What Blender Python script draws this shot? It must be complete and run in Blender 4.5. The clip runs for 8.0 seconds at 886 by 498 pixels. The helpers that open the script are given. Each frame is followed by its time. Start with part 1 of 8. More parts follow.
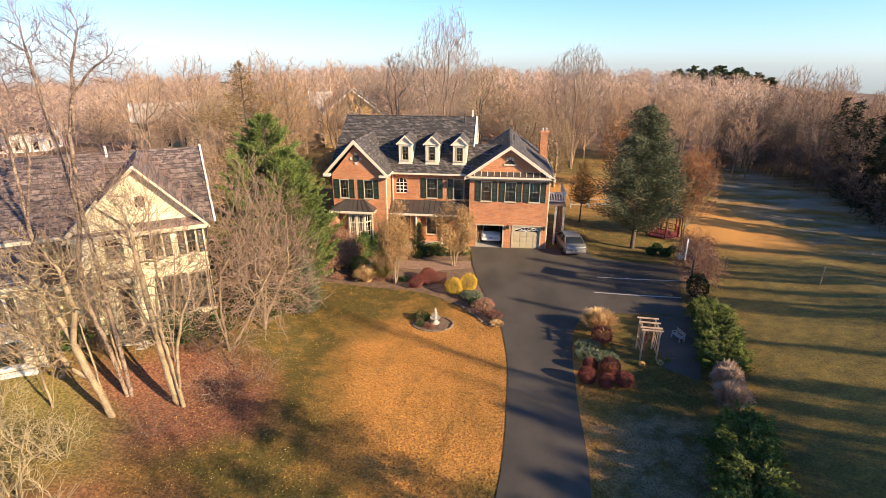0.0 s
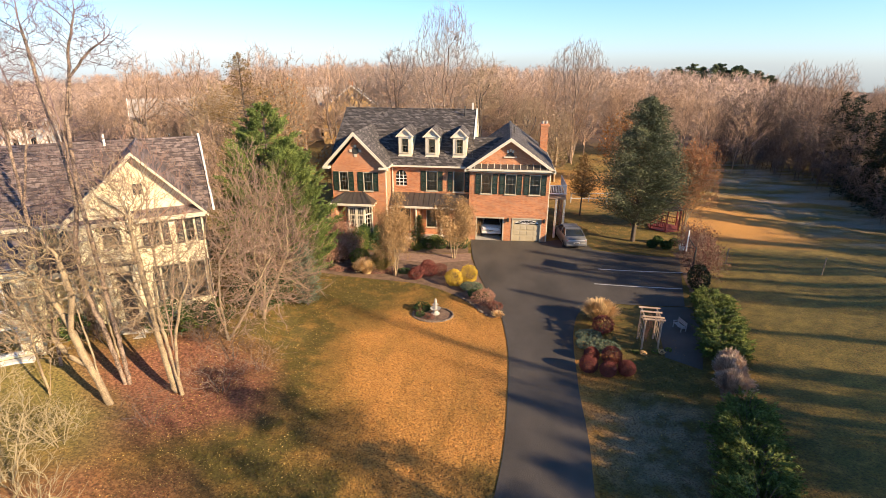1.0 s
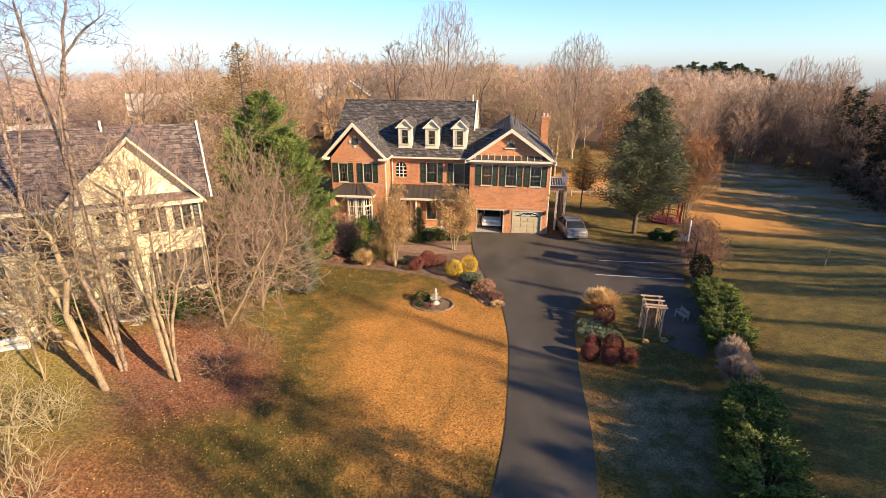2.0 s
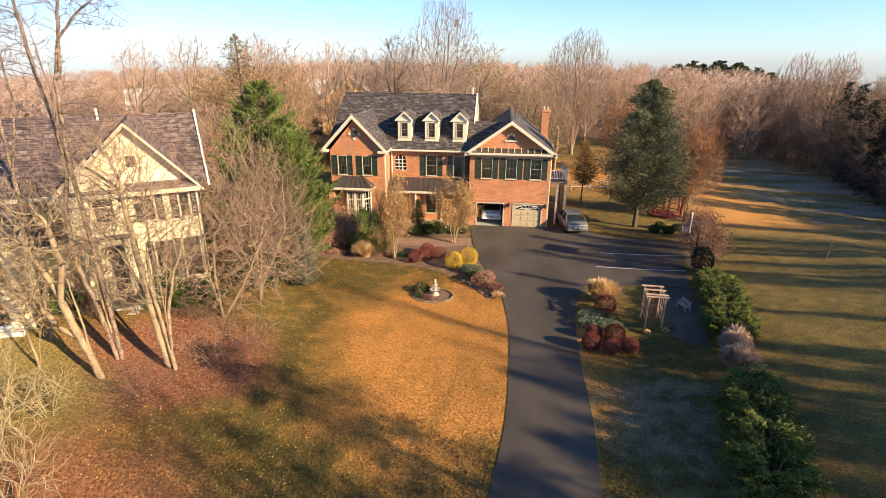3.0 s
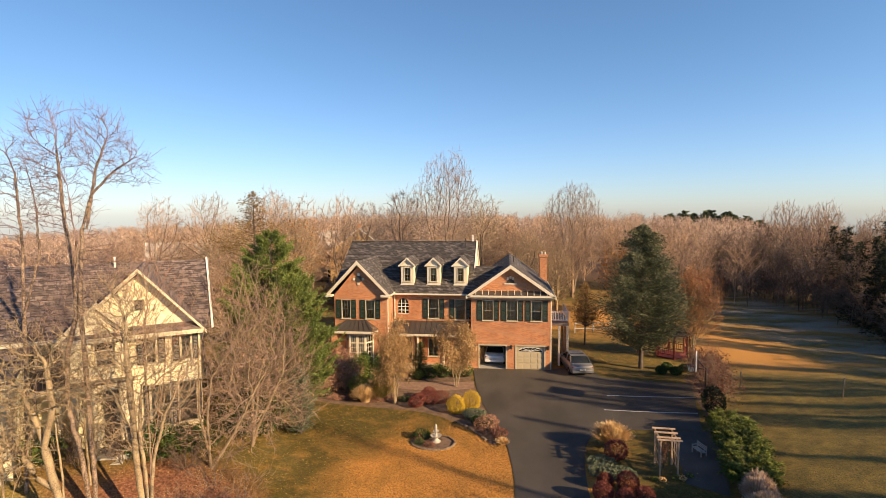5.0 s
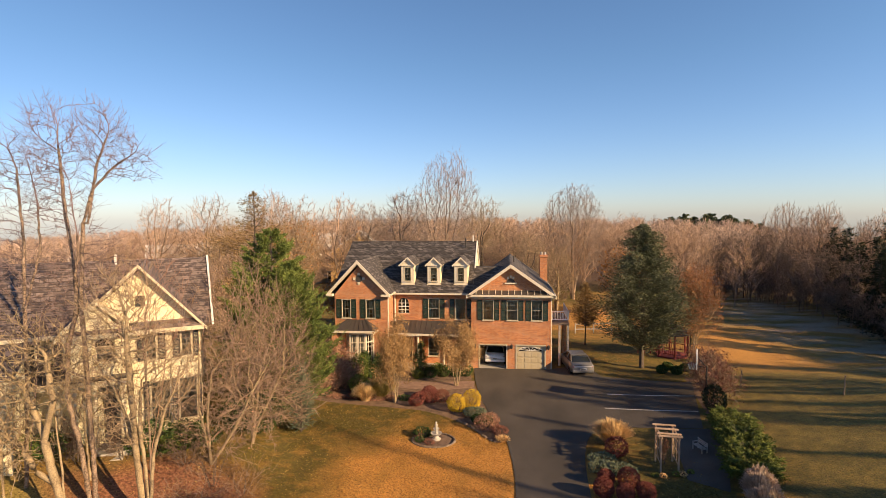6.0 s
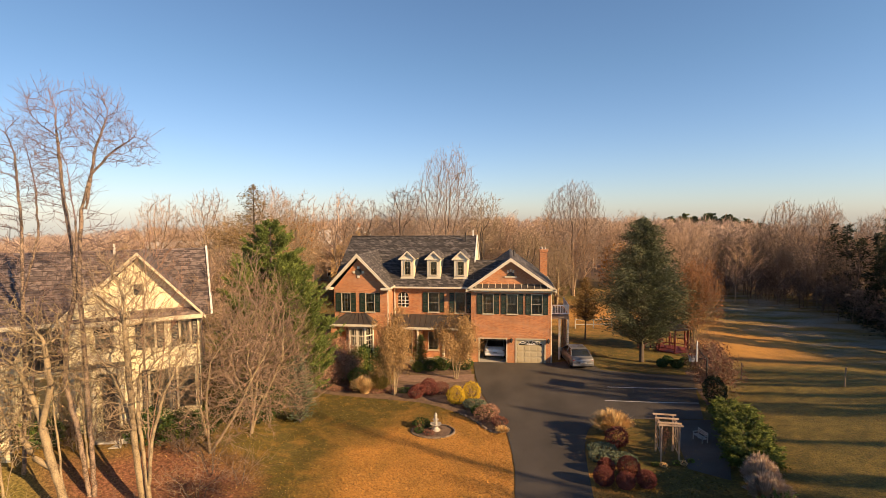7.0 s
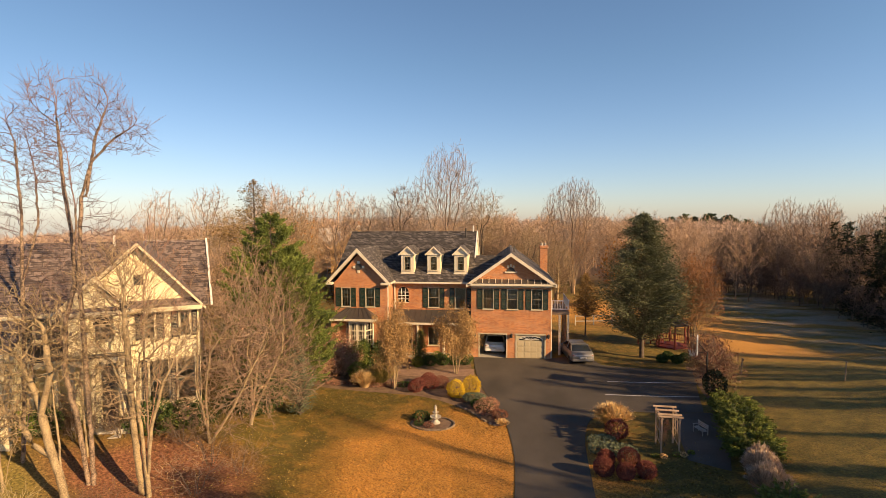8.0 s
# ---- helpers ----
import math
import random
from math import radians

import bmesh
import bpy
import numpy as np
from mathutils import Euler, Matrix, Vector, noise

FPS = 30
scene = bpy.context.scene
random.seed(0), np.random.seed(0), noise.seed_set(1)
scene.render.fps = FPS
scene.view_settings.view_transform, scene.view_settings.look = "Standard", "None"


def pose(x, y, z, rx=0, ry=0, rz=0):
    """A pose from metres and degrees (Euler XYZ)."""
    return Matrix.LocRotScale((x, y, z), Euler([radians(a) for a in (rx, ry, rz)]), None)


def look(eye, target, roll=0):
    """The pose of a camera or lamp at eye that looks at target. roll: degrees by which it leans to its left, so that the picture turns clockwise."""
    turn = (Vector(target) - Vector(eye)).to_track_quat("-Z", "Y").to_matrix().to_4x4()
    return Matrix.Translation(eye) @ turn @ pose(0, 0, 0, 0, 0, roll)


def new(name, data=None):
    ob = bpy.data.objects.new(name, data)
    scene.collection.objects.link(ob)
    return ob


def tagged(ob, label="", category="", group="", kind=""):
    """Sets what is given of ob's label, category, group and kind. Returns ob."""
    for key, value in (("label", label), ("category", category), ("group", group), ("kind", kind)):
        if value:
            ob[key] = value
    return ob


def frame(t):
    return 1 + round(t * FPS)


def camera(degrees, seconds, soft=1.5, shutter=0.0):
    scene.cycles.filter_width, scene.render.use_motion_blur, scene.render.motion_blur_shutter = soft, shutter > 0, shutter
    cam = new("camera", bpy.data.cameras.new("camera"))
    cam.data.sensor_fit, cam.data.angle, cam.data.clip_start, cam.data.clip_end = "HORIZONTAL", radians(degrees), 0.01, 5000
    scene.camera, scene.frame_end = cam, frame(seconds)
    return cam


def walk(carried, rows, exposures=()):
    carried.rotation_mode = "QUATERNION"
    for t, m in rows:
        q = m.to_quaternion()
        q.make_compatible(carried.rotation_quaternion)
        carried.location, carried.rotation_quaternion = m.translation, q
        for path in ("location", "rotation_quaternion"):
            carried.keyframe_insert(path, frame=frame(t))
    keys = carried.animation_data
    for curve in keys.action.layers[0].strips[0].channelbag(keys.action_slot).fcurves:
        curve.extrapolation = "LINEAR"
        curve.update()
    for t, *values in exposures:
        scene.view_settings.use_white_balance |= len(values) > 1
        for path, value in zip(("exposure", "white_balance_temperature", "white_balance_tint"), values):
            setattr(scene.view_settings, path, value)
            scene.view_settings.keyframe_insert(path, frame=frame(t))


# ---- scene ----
cam = camera(82.0, 8.0, soft=0.55)
# seconds, x, y, z, yaw, pitch, roll
ROWS = [
    (0, -0.03, -0.01, 15.02, 6.73, -20.01, -0.20),
    (0.5, -0.07, -0.04, 14.79, 6.67, -20.05, -0.25),
    (1, -0.09, -0.03, 14.49, 6.65, -20.15, -0.25),
    (1.5, -0.09, -0.01, 14.19, 6.66, -20.21, -0.25),
    (3, -0.12, 0.06, 13.30, 6.62, -20.34, -0.38),
    (3.5, -0.08, 0.08, 13.21, 6.68, -19.30, -0.32),
    (4, 0.03, 0.09, 13.18, 6.89, -14.55, -0.09),
    (4.5, 0.19, -0.10, 13.15, 7.10, -7.88, 0.25),
    (5, 0.31, -0.40, 13.06, 7.17, -3.95, 0.44),
    (6.5, 0.33, -0.46, 12.43, 7.22, -3.48, 0.47),
    (7, 0.33, -0.41, 12.15, 7.22, -3.50, 0.40),
    (7.5, 0.33, -0.40, 11.92, 7.24, -3.48, 0.34),
    (8, 0.32, -0.41, 11.71, 7.24, -3.46, 0.27),
]
EXPOSURES = [(0.0, 1.21, 5650, 8), (3.0, 1.23, 5850, 8), (3.6, 1.24, 5950, 8), (4.0, 1.25, 6100, 8), (4.5, 1.04, 6250, 8), (5.2, 0.85, 6450, 10), (6.5, 0.78, 6800, 12), (8.0, 0.77, 7400, 12)]
walk(cam, [(t, pose(x, y, z, 90 + pitch, roll, yaw)) for t, x, y, z, yaw, pitch, roll in ROWS], EXPOSURES)

# ---- sky and sun ----
SUN_ELEVATION, SUN_AZIMUTH = radians(23), Vector((0.89, -0.456, 0))
world = bpy.data.worlds.new("sky")
scene.world = world
world.use_nodes = True
wn, wl = world.node_tree.nodes, world.node_tree.links
sky = wn.new("ShaderNodeTexSky")
sky.sky_type = "NISHITA"
sky.sun_disc = False
sky.sun_elevation = SUN_ELEVATION
sky.sun_rotation = math.atan2(SUN_AZIMUTH.x, SUN_AZIMUTH.y)
sky.air_density, sky.dust_density, sky.ozone_density = 1.0, 0.3, 2.0
haze = wn.new("ShaderNodeMix")
haze.data_type, haze.blend_type = "RGBA", "MULTIPLY"
haze.inputs[0].default_value = 1.0
way = wn.new("ShaderNodeTexCoord")
split = wn.new("ShaderNodeSeparateXYZ")
wl.new(way.outputs["Generated"], split.inputs[0])
height = wn.new("ShaderNodeMapRange")
height.inputs[1].default_value, height.inputs[2].default_value = -0.02, 0.28
wl.new(split.outputs[2], height.inputs[0])
tint = wn.new("ShaderNodeMix")
tint.data_type = "RGBA"
tint.inputs[6].default_value, tint.inputs[7].default_value = (0.90, 0.975, 1.32, 1), (0.83, 1.02, 1.20, 1)
wl.new(height.outputs[0], tint.inputs[0])
# the deeper blue of the zenith
zenith = wn.new("ShaderNodeMapRange")
zenith.interpolation_type = "SMOOTHSTEP"
zenith.inputs[1].default_value, zenith.inputs[2].default_value = 0.38, 0.85
wl.new(split.outputs[2], zenith.inputs[0])
deep = wn.new("ShaderNodeMix")
deep.data_type = "RGBA"
deep.inputs[7].default_value = (0.42, 0.52, 0.62, 1)
wl.new(zenith.outputs[0], deep.inputs[0])
wl.new(tint.outputs[2], deep.inputs[6])
wl.new(deep.outputs[2], haze.inputs[7])
wl.new(sky.outputs[0], haze.inputs[6])
side = wn.new("ShaderNodeMapRange")
side.inputs[1].default_value, side.inputs[2].default_value = -1.0, 1.0
side.inputs[3].default_value, side.inputs[4].default_value = 0.85, 1.15
wl.new(split.outputs[0], side.inputs[0])
glow = wn.new("ShaderNodeVectorMath")
glow.operation = "SCALE"
wl.new(haze.outputs[2], glow.inputs[0])
wl.new(side.outputs[0], glow.inputs["Scale"])
wl.new(glow.outputs[0], wn["Background"].inputs[0])
wn["Background"].inputs[1].default_value = 0.074
sun_dir = (SUN_AZIMUTH.normalized() * math.cos(SUN_ELEVATION) + Vector((0, 0, math.sin(SUN_ELEVATION))))
sun = new("sun", bpy.data.lights.new("sun", "SUN"))
sun.data.energy, sun.data.angle, sun.data.color = 5.0, radians(0.6), (1.0, 0.68, 0.365)
sun.matrix_world = look(sun_dir * 60, (0, 0, 0))

# ---- materials ----
def mix_colour(nt, fac, a, b):
    m = nt.nodes.new("ShaderNodeMix")
    m.data_type = "RGBA"
    for socket, value in ((m.inputs[0], fac), (m.inputs[6], a), (m.inputs[7], b)):
        if hasattr(value, "is_linked"):
            nt.links.new(value, socket)
        elif isinstance(value, tuple):
            socket.default_value = (*value, 1)
        else:
            socket.default_value = value
    return m.outputs[2]


def ramp(nt, source, lo, hi):
    r = nt.nodes.new("ShaderNodeMapRange")
    r.inputs[1].default_value, r.inputs[2].default_value = lo, hi
    nt.links.new(source, r.inputs[0])
    return r.outputs[0]


def noise_of(nt, coord, scale, detail=4.0, stretch=None):
    n = nt.nodes.new("ShaderNodeTexNoise")
    n.inputs["Scale"].default_value, n.inputs["Detail"].default_value = scale, detail
    if stretch:
        mp = nt.nodes.new("ShaderNodeMapping")
        mp.inputs["Scale"].default_value = stretch
        nt.links.new(coord, mp.inputs[0])
        coord = mp.outputs[0]
    nt.links.new(coord, n.inputs["Vector"])
    return n.outputs[0]


def start(name, rough=0.8, metal=0.0):
    m = bpy.data.materials.new(name)
    m.use_nodes = True
    nt = m.node_tree
    b = nt.nodes["Principled BSDF"]
    b.inputs["Roughness"].default_value, b.inputs["Metallic"].default_value = rough, metal
    geo = nt.nodes.new("ShaderNodeNewGeometry")
    return m, nt, b, geo.outputs["Position"]


def bump(nt, b, height, strength=0.3, distance=0.02):
    bp = nt.nodes.new("ShaderNodeBump")
    bp.inputs["Strength"].default_value, bp.inputs["Distance"].default_value = strength, distance
    nt.links.new(height, bp.inputs["Height"])
    nt.links.new(bp.outputs[0], b.inputs["Normal"])


def surface(name, a, c, scale=3.0, fine=40.0, rough=0.8, metal=0.0, relief=0.2, stretch=None, spread=(0.35, 0.65), per_island=0.0, per_object=0.0):
    """Two colours mixed by coarse and fine noise, with fine relief."""
    m, nt, b, at = start(name, rough, metal)
    big = noise_of(nt, at, scale, 5.0, stretch)
    small = noise_of(nt, at, fine, 3.0, stretch)
    add = nt.nodes.new("ShaderNodeMath")
    add.operation = "MULTIPLY_ADD"
    nt.links.new(small, add.inputs[0])
    add.inputs[1].default_value = 0.5
    half = nt.nodes.new("ShaderNodeMath")
    half.operation = "MULTIPLY"
    half.inputs[1].default_value = 0.5
    nt.links.new(big, half.inputs[0])
    nt.links.new(half.outputs[0], add.inputs[2])
    colour = mix_colour(nt, ramp(nt, add.outputs[0], *spread), a, c)
    if per_island or per_object:
        if per_island:
            source = nt.nodes.new("ShaderNodeNewGeometry").outputs["Random Per Island"]
        else:
            source = nt.nodes.new("ShaderNodeObjectInfo").outputs["Random"]
        hsv = nt.nodes.new("ShaderNodeHueSaturation")
        amount = per_island or per_object
        mp = nt.nodes.new("ShaderNodeMapRange")
        mp.inputs[3].default_value, mp.inputs[4].default_value = 1 - amount, 1 + amount
        nt.links.new(source, mp.inputs[0])
        nt.links.new(mp.outputs[0], hsv.inputs["Value"])
        nt.links.new(colour, hsv.inputs["Color"])
        colour = hsv.outputs[0]
    nt.links.new(colour, b.inputs["Base Color"])
    if relief:
        bump(nt, b, small, relief)
    return m


def bricklike(name, a, c, mortar, width, height, gap, rough=0.85, patches=None):
    """Bricks or shingles laid by height and by the run along the wall."""
    m, nt, b, at = start(name, rough)
    sep = nt.nodes.new("ShaderNodeSeparateXYZ")
    nt.links.new(at, sep.inputs[0])
    run = nt.nodes.new("ShaderNodeMath")
    nt.links.new(sep.outputs[0], run.inputs[0])
    nt.links.new(sep.outputs[1], run.inputs[1])
    comb = nt.nodes.new("ShaderNodeCombineXYZ")
    nt.links.new(run.outputs[0], comb.inputs[0])
    nt.links.new(sep.outputs[2], comb.inputs[1])
    br = nt.nodes.new("ShaderNodeTexBrick")
    nt.links.new(comb.outputs[0], br.inputs["Vector"])
    br.inputs["Color1"].default_value, br.inputs["Color2"].default_value, br.inputs["Mortar"].default_value = (*a, 1), (*c, 1), (*mortar, 1)
    for key, value in (("Scale", 1.0), ("Mortar Size", gap), ("Brick Width", width), ("Row Height", height), ("Bias", 0.0), ("Mortar Smooth", 0.3)):
        br.inputs[key].default_value = value
    stain = ramp(nt, noise_of(nt, at, 0.7, 5.0), 0.35, 0.75)
    hsv = nt.nodes.new("ShaderNodeHueSaturation")
    hsv.inputs["Value"].default_value = 0.72
    nt.links.new(br.outputs[0], hsv.inputs["Color"])
    colour = mix_colour(nt, stain, br.outputs[0], hsv.outputs[0])
    grain = noise_of(nt, at, 25.0)
    colour2 = mix_colour(nt, ramp(nt, grain, 0.3, 0.8), colour, mix_colour(nt, 0.75, c, colour))
    if patches:
        blot = ramp(nt, noise_of(nt, comb.outputs[0], 1.0, 3.0, (2.6, 7.5, 1.0)), 0.47, 0.57)
        colour2 = mix_colour(nt, blot, colour2, patches)
    nt.links.new(colour2, b.inputs["Base Color"])
    inv = nt.nodes.new("ShaderNodeMath")
    inv.operation = "SUBTRACT"
    inv.inputs[0].default_value = 1.0
    nt.links.new(br.outputs["Fac"], inv.inputs[1])
    bump(nt, b, inv.outputs[0], 0.6, 0.01)
    return m


def glass(name, tint=(0.02, 0.025, 0.03), rough=0.04):
    m, nt, b, at = start(name, rough)
    b.inputs["Base Color"].default_value = (*tint, 1)
    b.inputs["Specular IOR Level"].default_value = 0.9
    bump(nt, b, noise_of(nt, at, 1.5, 2.0), 0.03, 0.02)
    return m


def thin_glass(name, rough=0.03):
    """A clear pane: lets light through and mirrors the sky by its angle."""
    m, nt, b, at = start(name, rough)
    clear, gloss, mix, fres = (nt.nodes.new(k) for k in ("ShaderNodeBsdfTransparent", "ShaderNodeBsdfGlossy", "ShaderNodeMixShader", "ShaderNodeFresnel"))
    clear.inputs[0].default_value = (0.80, 0.84, 0.81, 1)
    gloss.inputs["Roughness"].default_value = rough
    fres.inputs["IOR"].default_value = 1.9
    wave = nt.nodes.new("ShaderNodeBump")
    wave.inputs["Strength"].default_value, wave.inputs["Distance"].default_value = 0.04, 0.02
    nt.links.new(noise_of(nt, at, 1.5, 2.0), wave.inputs["Height"])
    nt.links.new(wave.outputs[0], gloss.inputs["Normal"])
    for a, c in ((fres.outputs[0], mix.inputs[0]), (clear.outputs[0], mix.inputs[1]), (gloss.outputs[0], mix.inputs[2]), (mix.outputs[0], nt.nodes["Material Output"].inputs[0])):
        nt.links.new(a, c)
    nt.nodes.remove(b)
    return m


BRICK = bricklike("red_brick", (0.66, 0.285, 0.115), (0.40, 0.145, 0.062), (0.52, 0.38, 0.26), 0.215, 0.078, 0.011)
SHINGLE = bricklike("slate_grey_shingle", (0.205, 0.185, 0.18), (0.06, 0.055, 0.057), (0.035, 0.032, 0.032), 0.42, 0.21, 0.014, 0.95, (0.04, 0.037, 0.039))
# pale colour carries the sun's glance off the far roofs
SHINGLE_PALE = surface("sun_glance_shingle", (0.30, 0.27, 0.25), (0.44, 0.40, 0.37), 0.6, 4, 0.95, relief=0.1)
SHINGLE_TAN = bricklike("brown_shingle", (0.31, 0.245, 0.222), (0.145, 0.112, 0.105), (0.07, 0.054, 0.05), 0.5, 0.2, 0.014, 0.95, (0.085, 0.066, 0.063))
TRIM = surface("cream_trim_paint", (0.60, 0.55, 0.43), (0.70, 0.65, 0.53), 1.5, 30, 0.5, relief=0.05)
TRIM_CREAM = surface("dull_cream_paint", (0.58, 0.52, 0.36), (0.67, 0.60, 0.44), 1.5, 30, 0.6, relief=0.05)
WHITE = surface("white_paint", (0.72, 0.71, 0.67), (0.82, 0.81, 0.78), 2.0, 40, 0.45, relief=0.05)
SIDING = surface("cream_stucco", (0.73, 0.655, 0.43), (0.83, 0.76, 0.54), 0.8, 35, 0.9, relief=0.25)
SIDING_TAN = surface("tan_siding", (0.46, 0.35, 0.22), (0.54, 0.43, 0.29), 0.8, 35, 0.9, relief=0.1)
# tan siding with the low sun's orange put into its colour
SIDING_SUNLIT = surface("sunlit_tan_siding", (0.58, 0.36, 0.13), (0.66, 0.44, 0.18), 0.8, 35, 0.9, relief=0.1)
SHUTTER = surface("dark_green_shutter", (0.013, 0.028, 0.017), (0.022, 0.040, 0.026), 3, 40, 0.5, relief=0.1)
SHUTTER_DARK = surface("black_shutter", (0.035, 0.034, 0.032), (0.06, 0.058, 0.055), 3, 40, 0.6, relief=0.1)
METAL_ROOF = surface("brown_standing_seam", (0.075, 0.065, 0.06), (0.11, 0.095, 0.085), 1.2, 20, 0.45, 0.35, relief=0.05)
GLASS = glass("dark_glass")
PANE = thin_glass("window_pane")
# dim grey puts the window recess's shade into the sash bars
SASH = surface("recess_dim_sash", (0.17, 0.165, 0.135), (0.23, 0.22, 0.185), 2, 30, 0.6, relief=0.05)
FRAME = surface("cream_window_paint", (0.43, 0.385, 0.285), (0.52, 0.47, 0.36), 1.5, 30, 0.55, relief=0.05)
ACRYLIC = surface("clear_acrylic", (0.75, 0.76, 0.76), (0.8, 0.8, 0.8), 2, 30, 0.15, relief=0)
ACRYLIC.node_tree.nodes["Principled BSDF"].inputs["Transmission Weight"].default_value = 0.85
CURTAIN = surface("pale_curtain", (0.5, 0.48, 0.42), (0.62, 0.6, 0.54), 6, 40, 0.9)
BLIND = surface("drawn_linen_blind", (0.42, 0.42, 0.36), (0.54, 0.54, 0.47), 5, 40, 0.9, stretch=(6, 6, 0.3))
GARAGE_DOOR = surface("tan_garage_door", (0.42, 0.36, 0.24), (0.48, 0.42, 0.29), 2, 40, 0.6, relief=0.05)
DARK_ROOM = surface("garage_plaster", (0.13, 0.125, 0.115), (0.19, 0.185, 0.17), 1, 20, 0.9)
CONCRETE = surface("concrete", (0.33, 0.31, 0.28), (0.44, 0.42, 0.38), 1.2, 30, 0.9)
PAVER = surface("brick_paver", (0.20, 0.125, 0.092), (0.34, 0.225, 0.165), 3, 18, 0.9, relief=0.4)
ASPHALT = surface("asphalt", (0.043, 0.039, 0.034), (0.102, 0.088, 0.075), 0.5, 45, 0.85, relief=0.6, spread=(0.36, 0.62), stretch=(1.0, 0.5, 1.0))
GRAVEL = surface("grey_gravel", (0.06, 0.056, 0.05), (0.12, 0.11, 0.10), 0.8, 50, 0.95, relief=0.6)
LINE_PAINT = surface("worn_white_line_paint", (0.55, 0.55, 0.53), (0.72, 0.72, 0.70), 4, 30, 0.7)
BARK = surface("grey_brown_bark", (0.16, 0.115, 0.085), (0.30, 0.23, 0.17), 3, 30, 0.95, relief=0.5)
BARK_PALE = surface("pale_tan_bark", (0.125, 0.09, 0.058), (0.42, 0.33, 0.20), 2.2, 22, 0.95, relief=0.8, spread=(0.34, 0.62))
BARK_DARK = surface("dark_bark", (0.07, 0.055, 0.045), (0.14, 0.11, 0.085), 3, 30, 0.95, relief=0.5)
BARK_LIMB = surface("grey_pink_bark", (0.10, 0.072, 0.055), (0.33, 0.245, 0.18), 3, 16, 0.95, relief=0.7, spread=(0.43, 0.58))
TWIG_PURPLE = surface("purplish_twigs", (0.15, 0.10, 0.095), (0.29, 0.21, 0.195), 2, 25, 0.95, relief=0)
TWIG_STRAW = surface("straw_pale_twigs", (0.25, 0.20, 0.105), (0.52, 0.43, 0.25), 2, 25, 0.95, relief=0)
TWIG_RUST = surface("fine_reddish_twigs", (0.24, 0.135, 0.10), (0.42, 0.26, 0.19), 2, 25, 0.95, relief=0)
# darker copy of the twig colour, with the tangles' inner shade put in
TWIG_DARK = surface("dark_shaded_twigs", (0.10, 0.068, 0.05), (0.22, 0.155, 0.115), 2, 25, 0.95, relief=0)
TWIG = surface("bare_twigs", (0.23, 0.17, 0.108), (0.45, 0.345, 0.225), 2, 25, 0.95, relief=0)
TWIG_WARM = surface("warm_brown_twigs", (0.20, 0.135, 0.095), (0.42, 0.30, 0.215), 2, 25, 0.95, relief=0)
TWIG_PALE = surface("pale_grey_twigs", (0.27, 0.205, 0.165), (0.43, 0.345, 0.285), 2, 25, 0.95, relief=0)
TWIG_FAR = surface("far_bare_woods", (0.27, 0.18, 0.122), (0.50, 0.35, 0.245), 0.08, 3, 0.95, relief=0, per_island=0.55)
# distance haze is put into this pale twig colour
TWIG_HAZE = surface("haze_paled_woods", (0.31, 0.22, 0.17), (0.52, 0.39, 0.31), 0.05, 2, 0.95, relief=0, per_island=0.5)
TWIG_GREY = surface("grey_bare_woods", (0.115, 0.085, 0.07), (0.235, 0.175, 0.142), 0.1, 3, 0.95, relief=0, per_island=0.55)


def foliage(name, a, c, scale=2.0, spread=0.35):
    m = surface(name, a, c, scale, 30, 0.75, relief=0, per_island=spread)
    b = m.node_tree.nodes["Principled BSDF"]
    b.inputs["Specular IOR Level"].default_value = 0.25
    return m


LEAF_CEDAR = foliage("cedar_foliage", (0.062, 0.10, 0.025), (0.22, 0.27, 0.068), 0.6, 0.55)
LEAF_OLIVE = foliage("brown_olive_needles", (0.15, 0.095, 0.035), (0.29, 0.19, 0.075), 0.8)
LEAF_SPRUCE = foliage("blue_green_spruce", (0.07, 0.085, 0.045), (0.17, 0.18, 0.10), 0.6, 0.45)
LEAF_RUST = foliage("rust_brown_leaves", (0.26, 0.155, 0.065), (0.46, 0.31, 0.145), 1.5)
LEAF_ORANGE = foliage("orange_autumn_leaves", (0.36, 0.15, 0.035), (0.46, 0.22, 0.06), 1.5)
LEAF_RED = foliage("dark_red_barberry", (0.15, 0.042, 0.032), (0.25, 0.085, 0.065), 2.5)
LEAF_YELLOW = foliage("golden_yellow_foliage", (0.50, 0.33, 0.02), (0.64, 0.46, 0.05), 2.5)
LEAF_GREEN = foliage("evergreen_shrub", (0.03, 0.06, 0.018), (0.07, 0.11, 0.03), 1.5)
LEAF_HEDGE = foliage("hedge_leaves", (0.06, 0.09, 0.018), (0.20, 0.23, 0.05), 0.9, 0.5)
LEAF_SAGE = foliage("grey_green_juniper", (0.10, 0.13, 0.085), (0.17, 0.20, 0.13), 1.5)
LEAF_PINK = foliage("dry_reddish_shrub", (0.28, 0.145, 0.10), (0.42, 0.245, 0.165), 1.5)
LEAF_BRIGHT = foliage("rusty_red_leaves", (0.27, 0.11, 0.045), (0.42, 0.21, 0.09), 1.5)
# near-black foliage: woodland shade is put into the colour
LEAF_DARK = foliage("shade_dark_needles", (0.012, 0.02, 0.009), (0.03, 0.042, 0.018), 0.8)
LEAF_PINE = foliage("far_pine_needles", (0.05, 0.065, 0.03), (0.12, 0.145, 0.07), 0.2)
LEAF_PLUM = foliage("brown_red_shrub", (0.17, 0.075, 0.055), (0.26, 0.12, 0.08), 1.5)
PLUME = foliage("tan_ornamental_grass", (0.54, 0.36, 0.16), (0.74, 0.55, 0.29), 1.5)
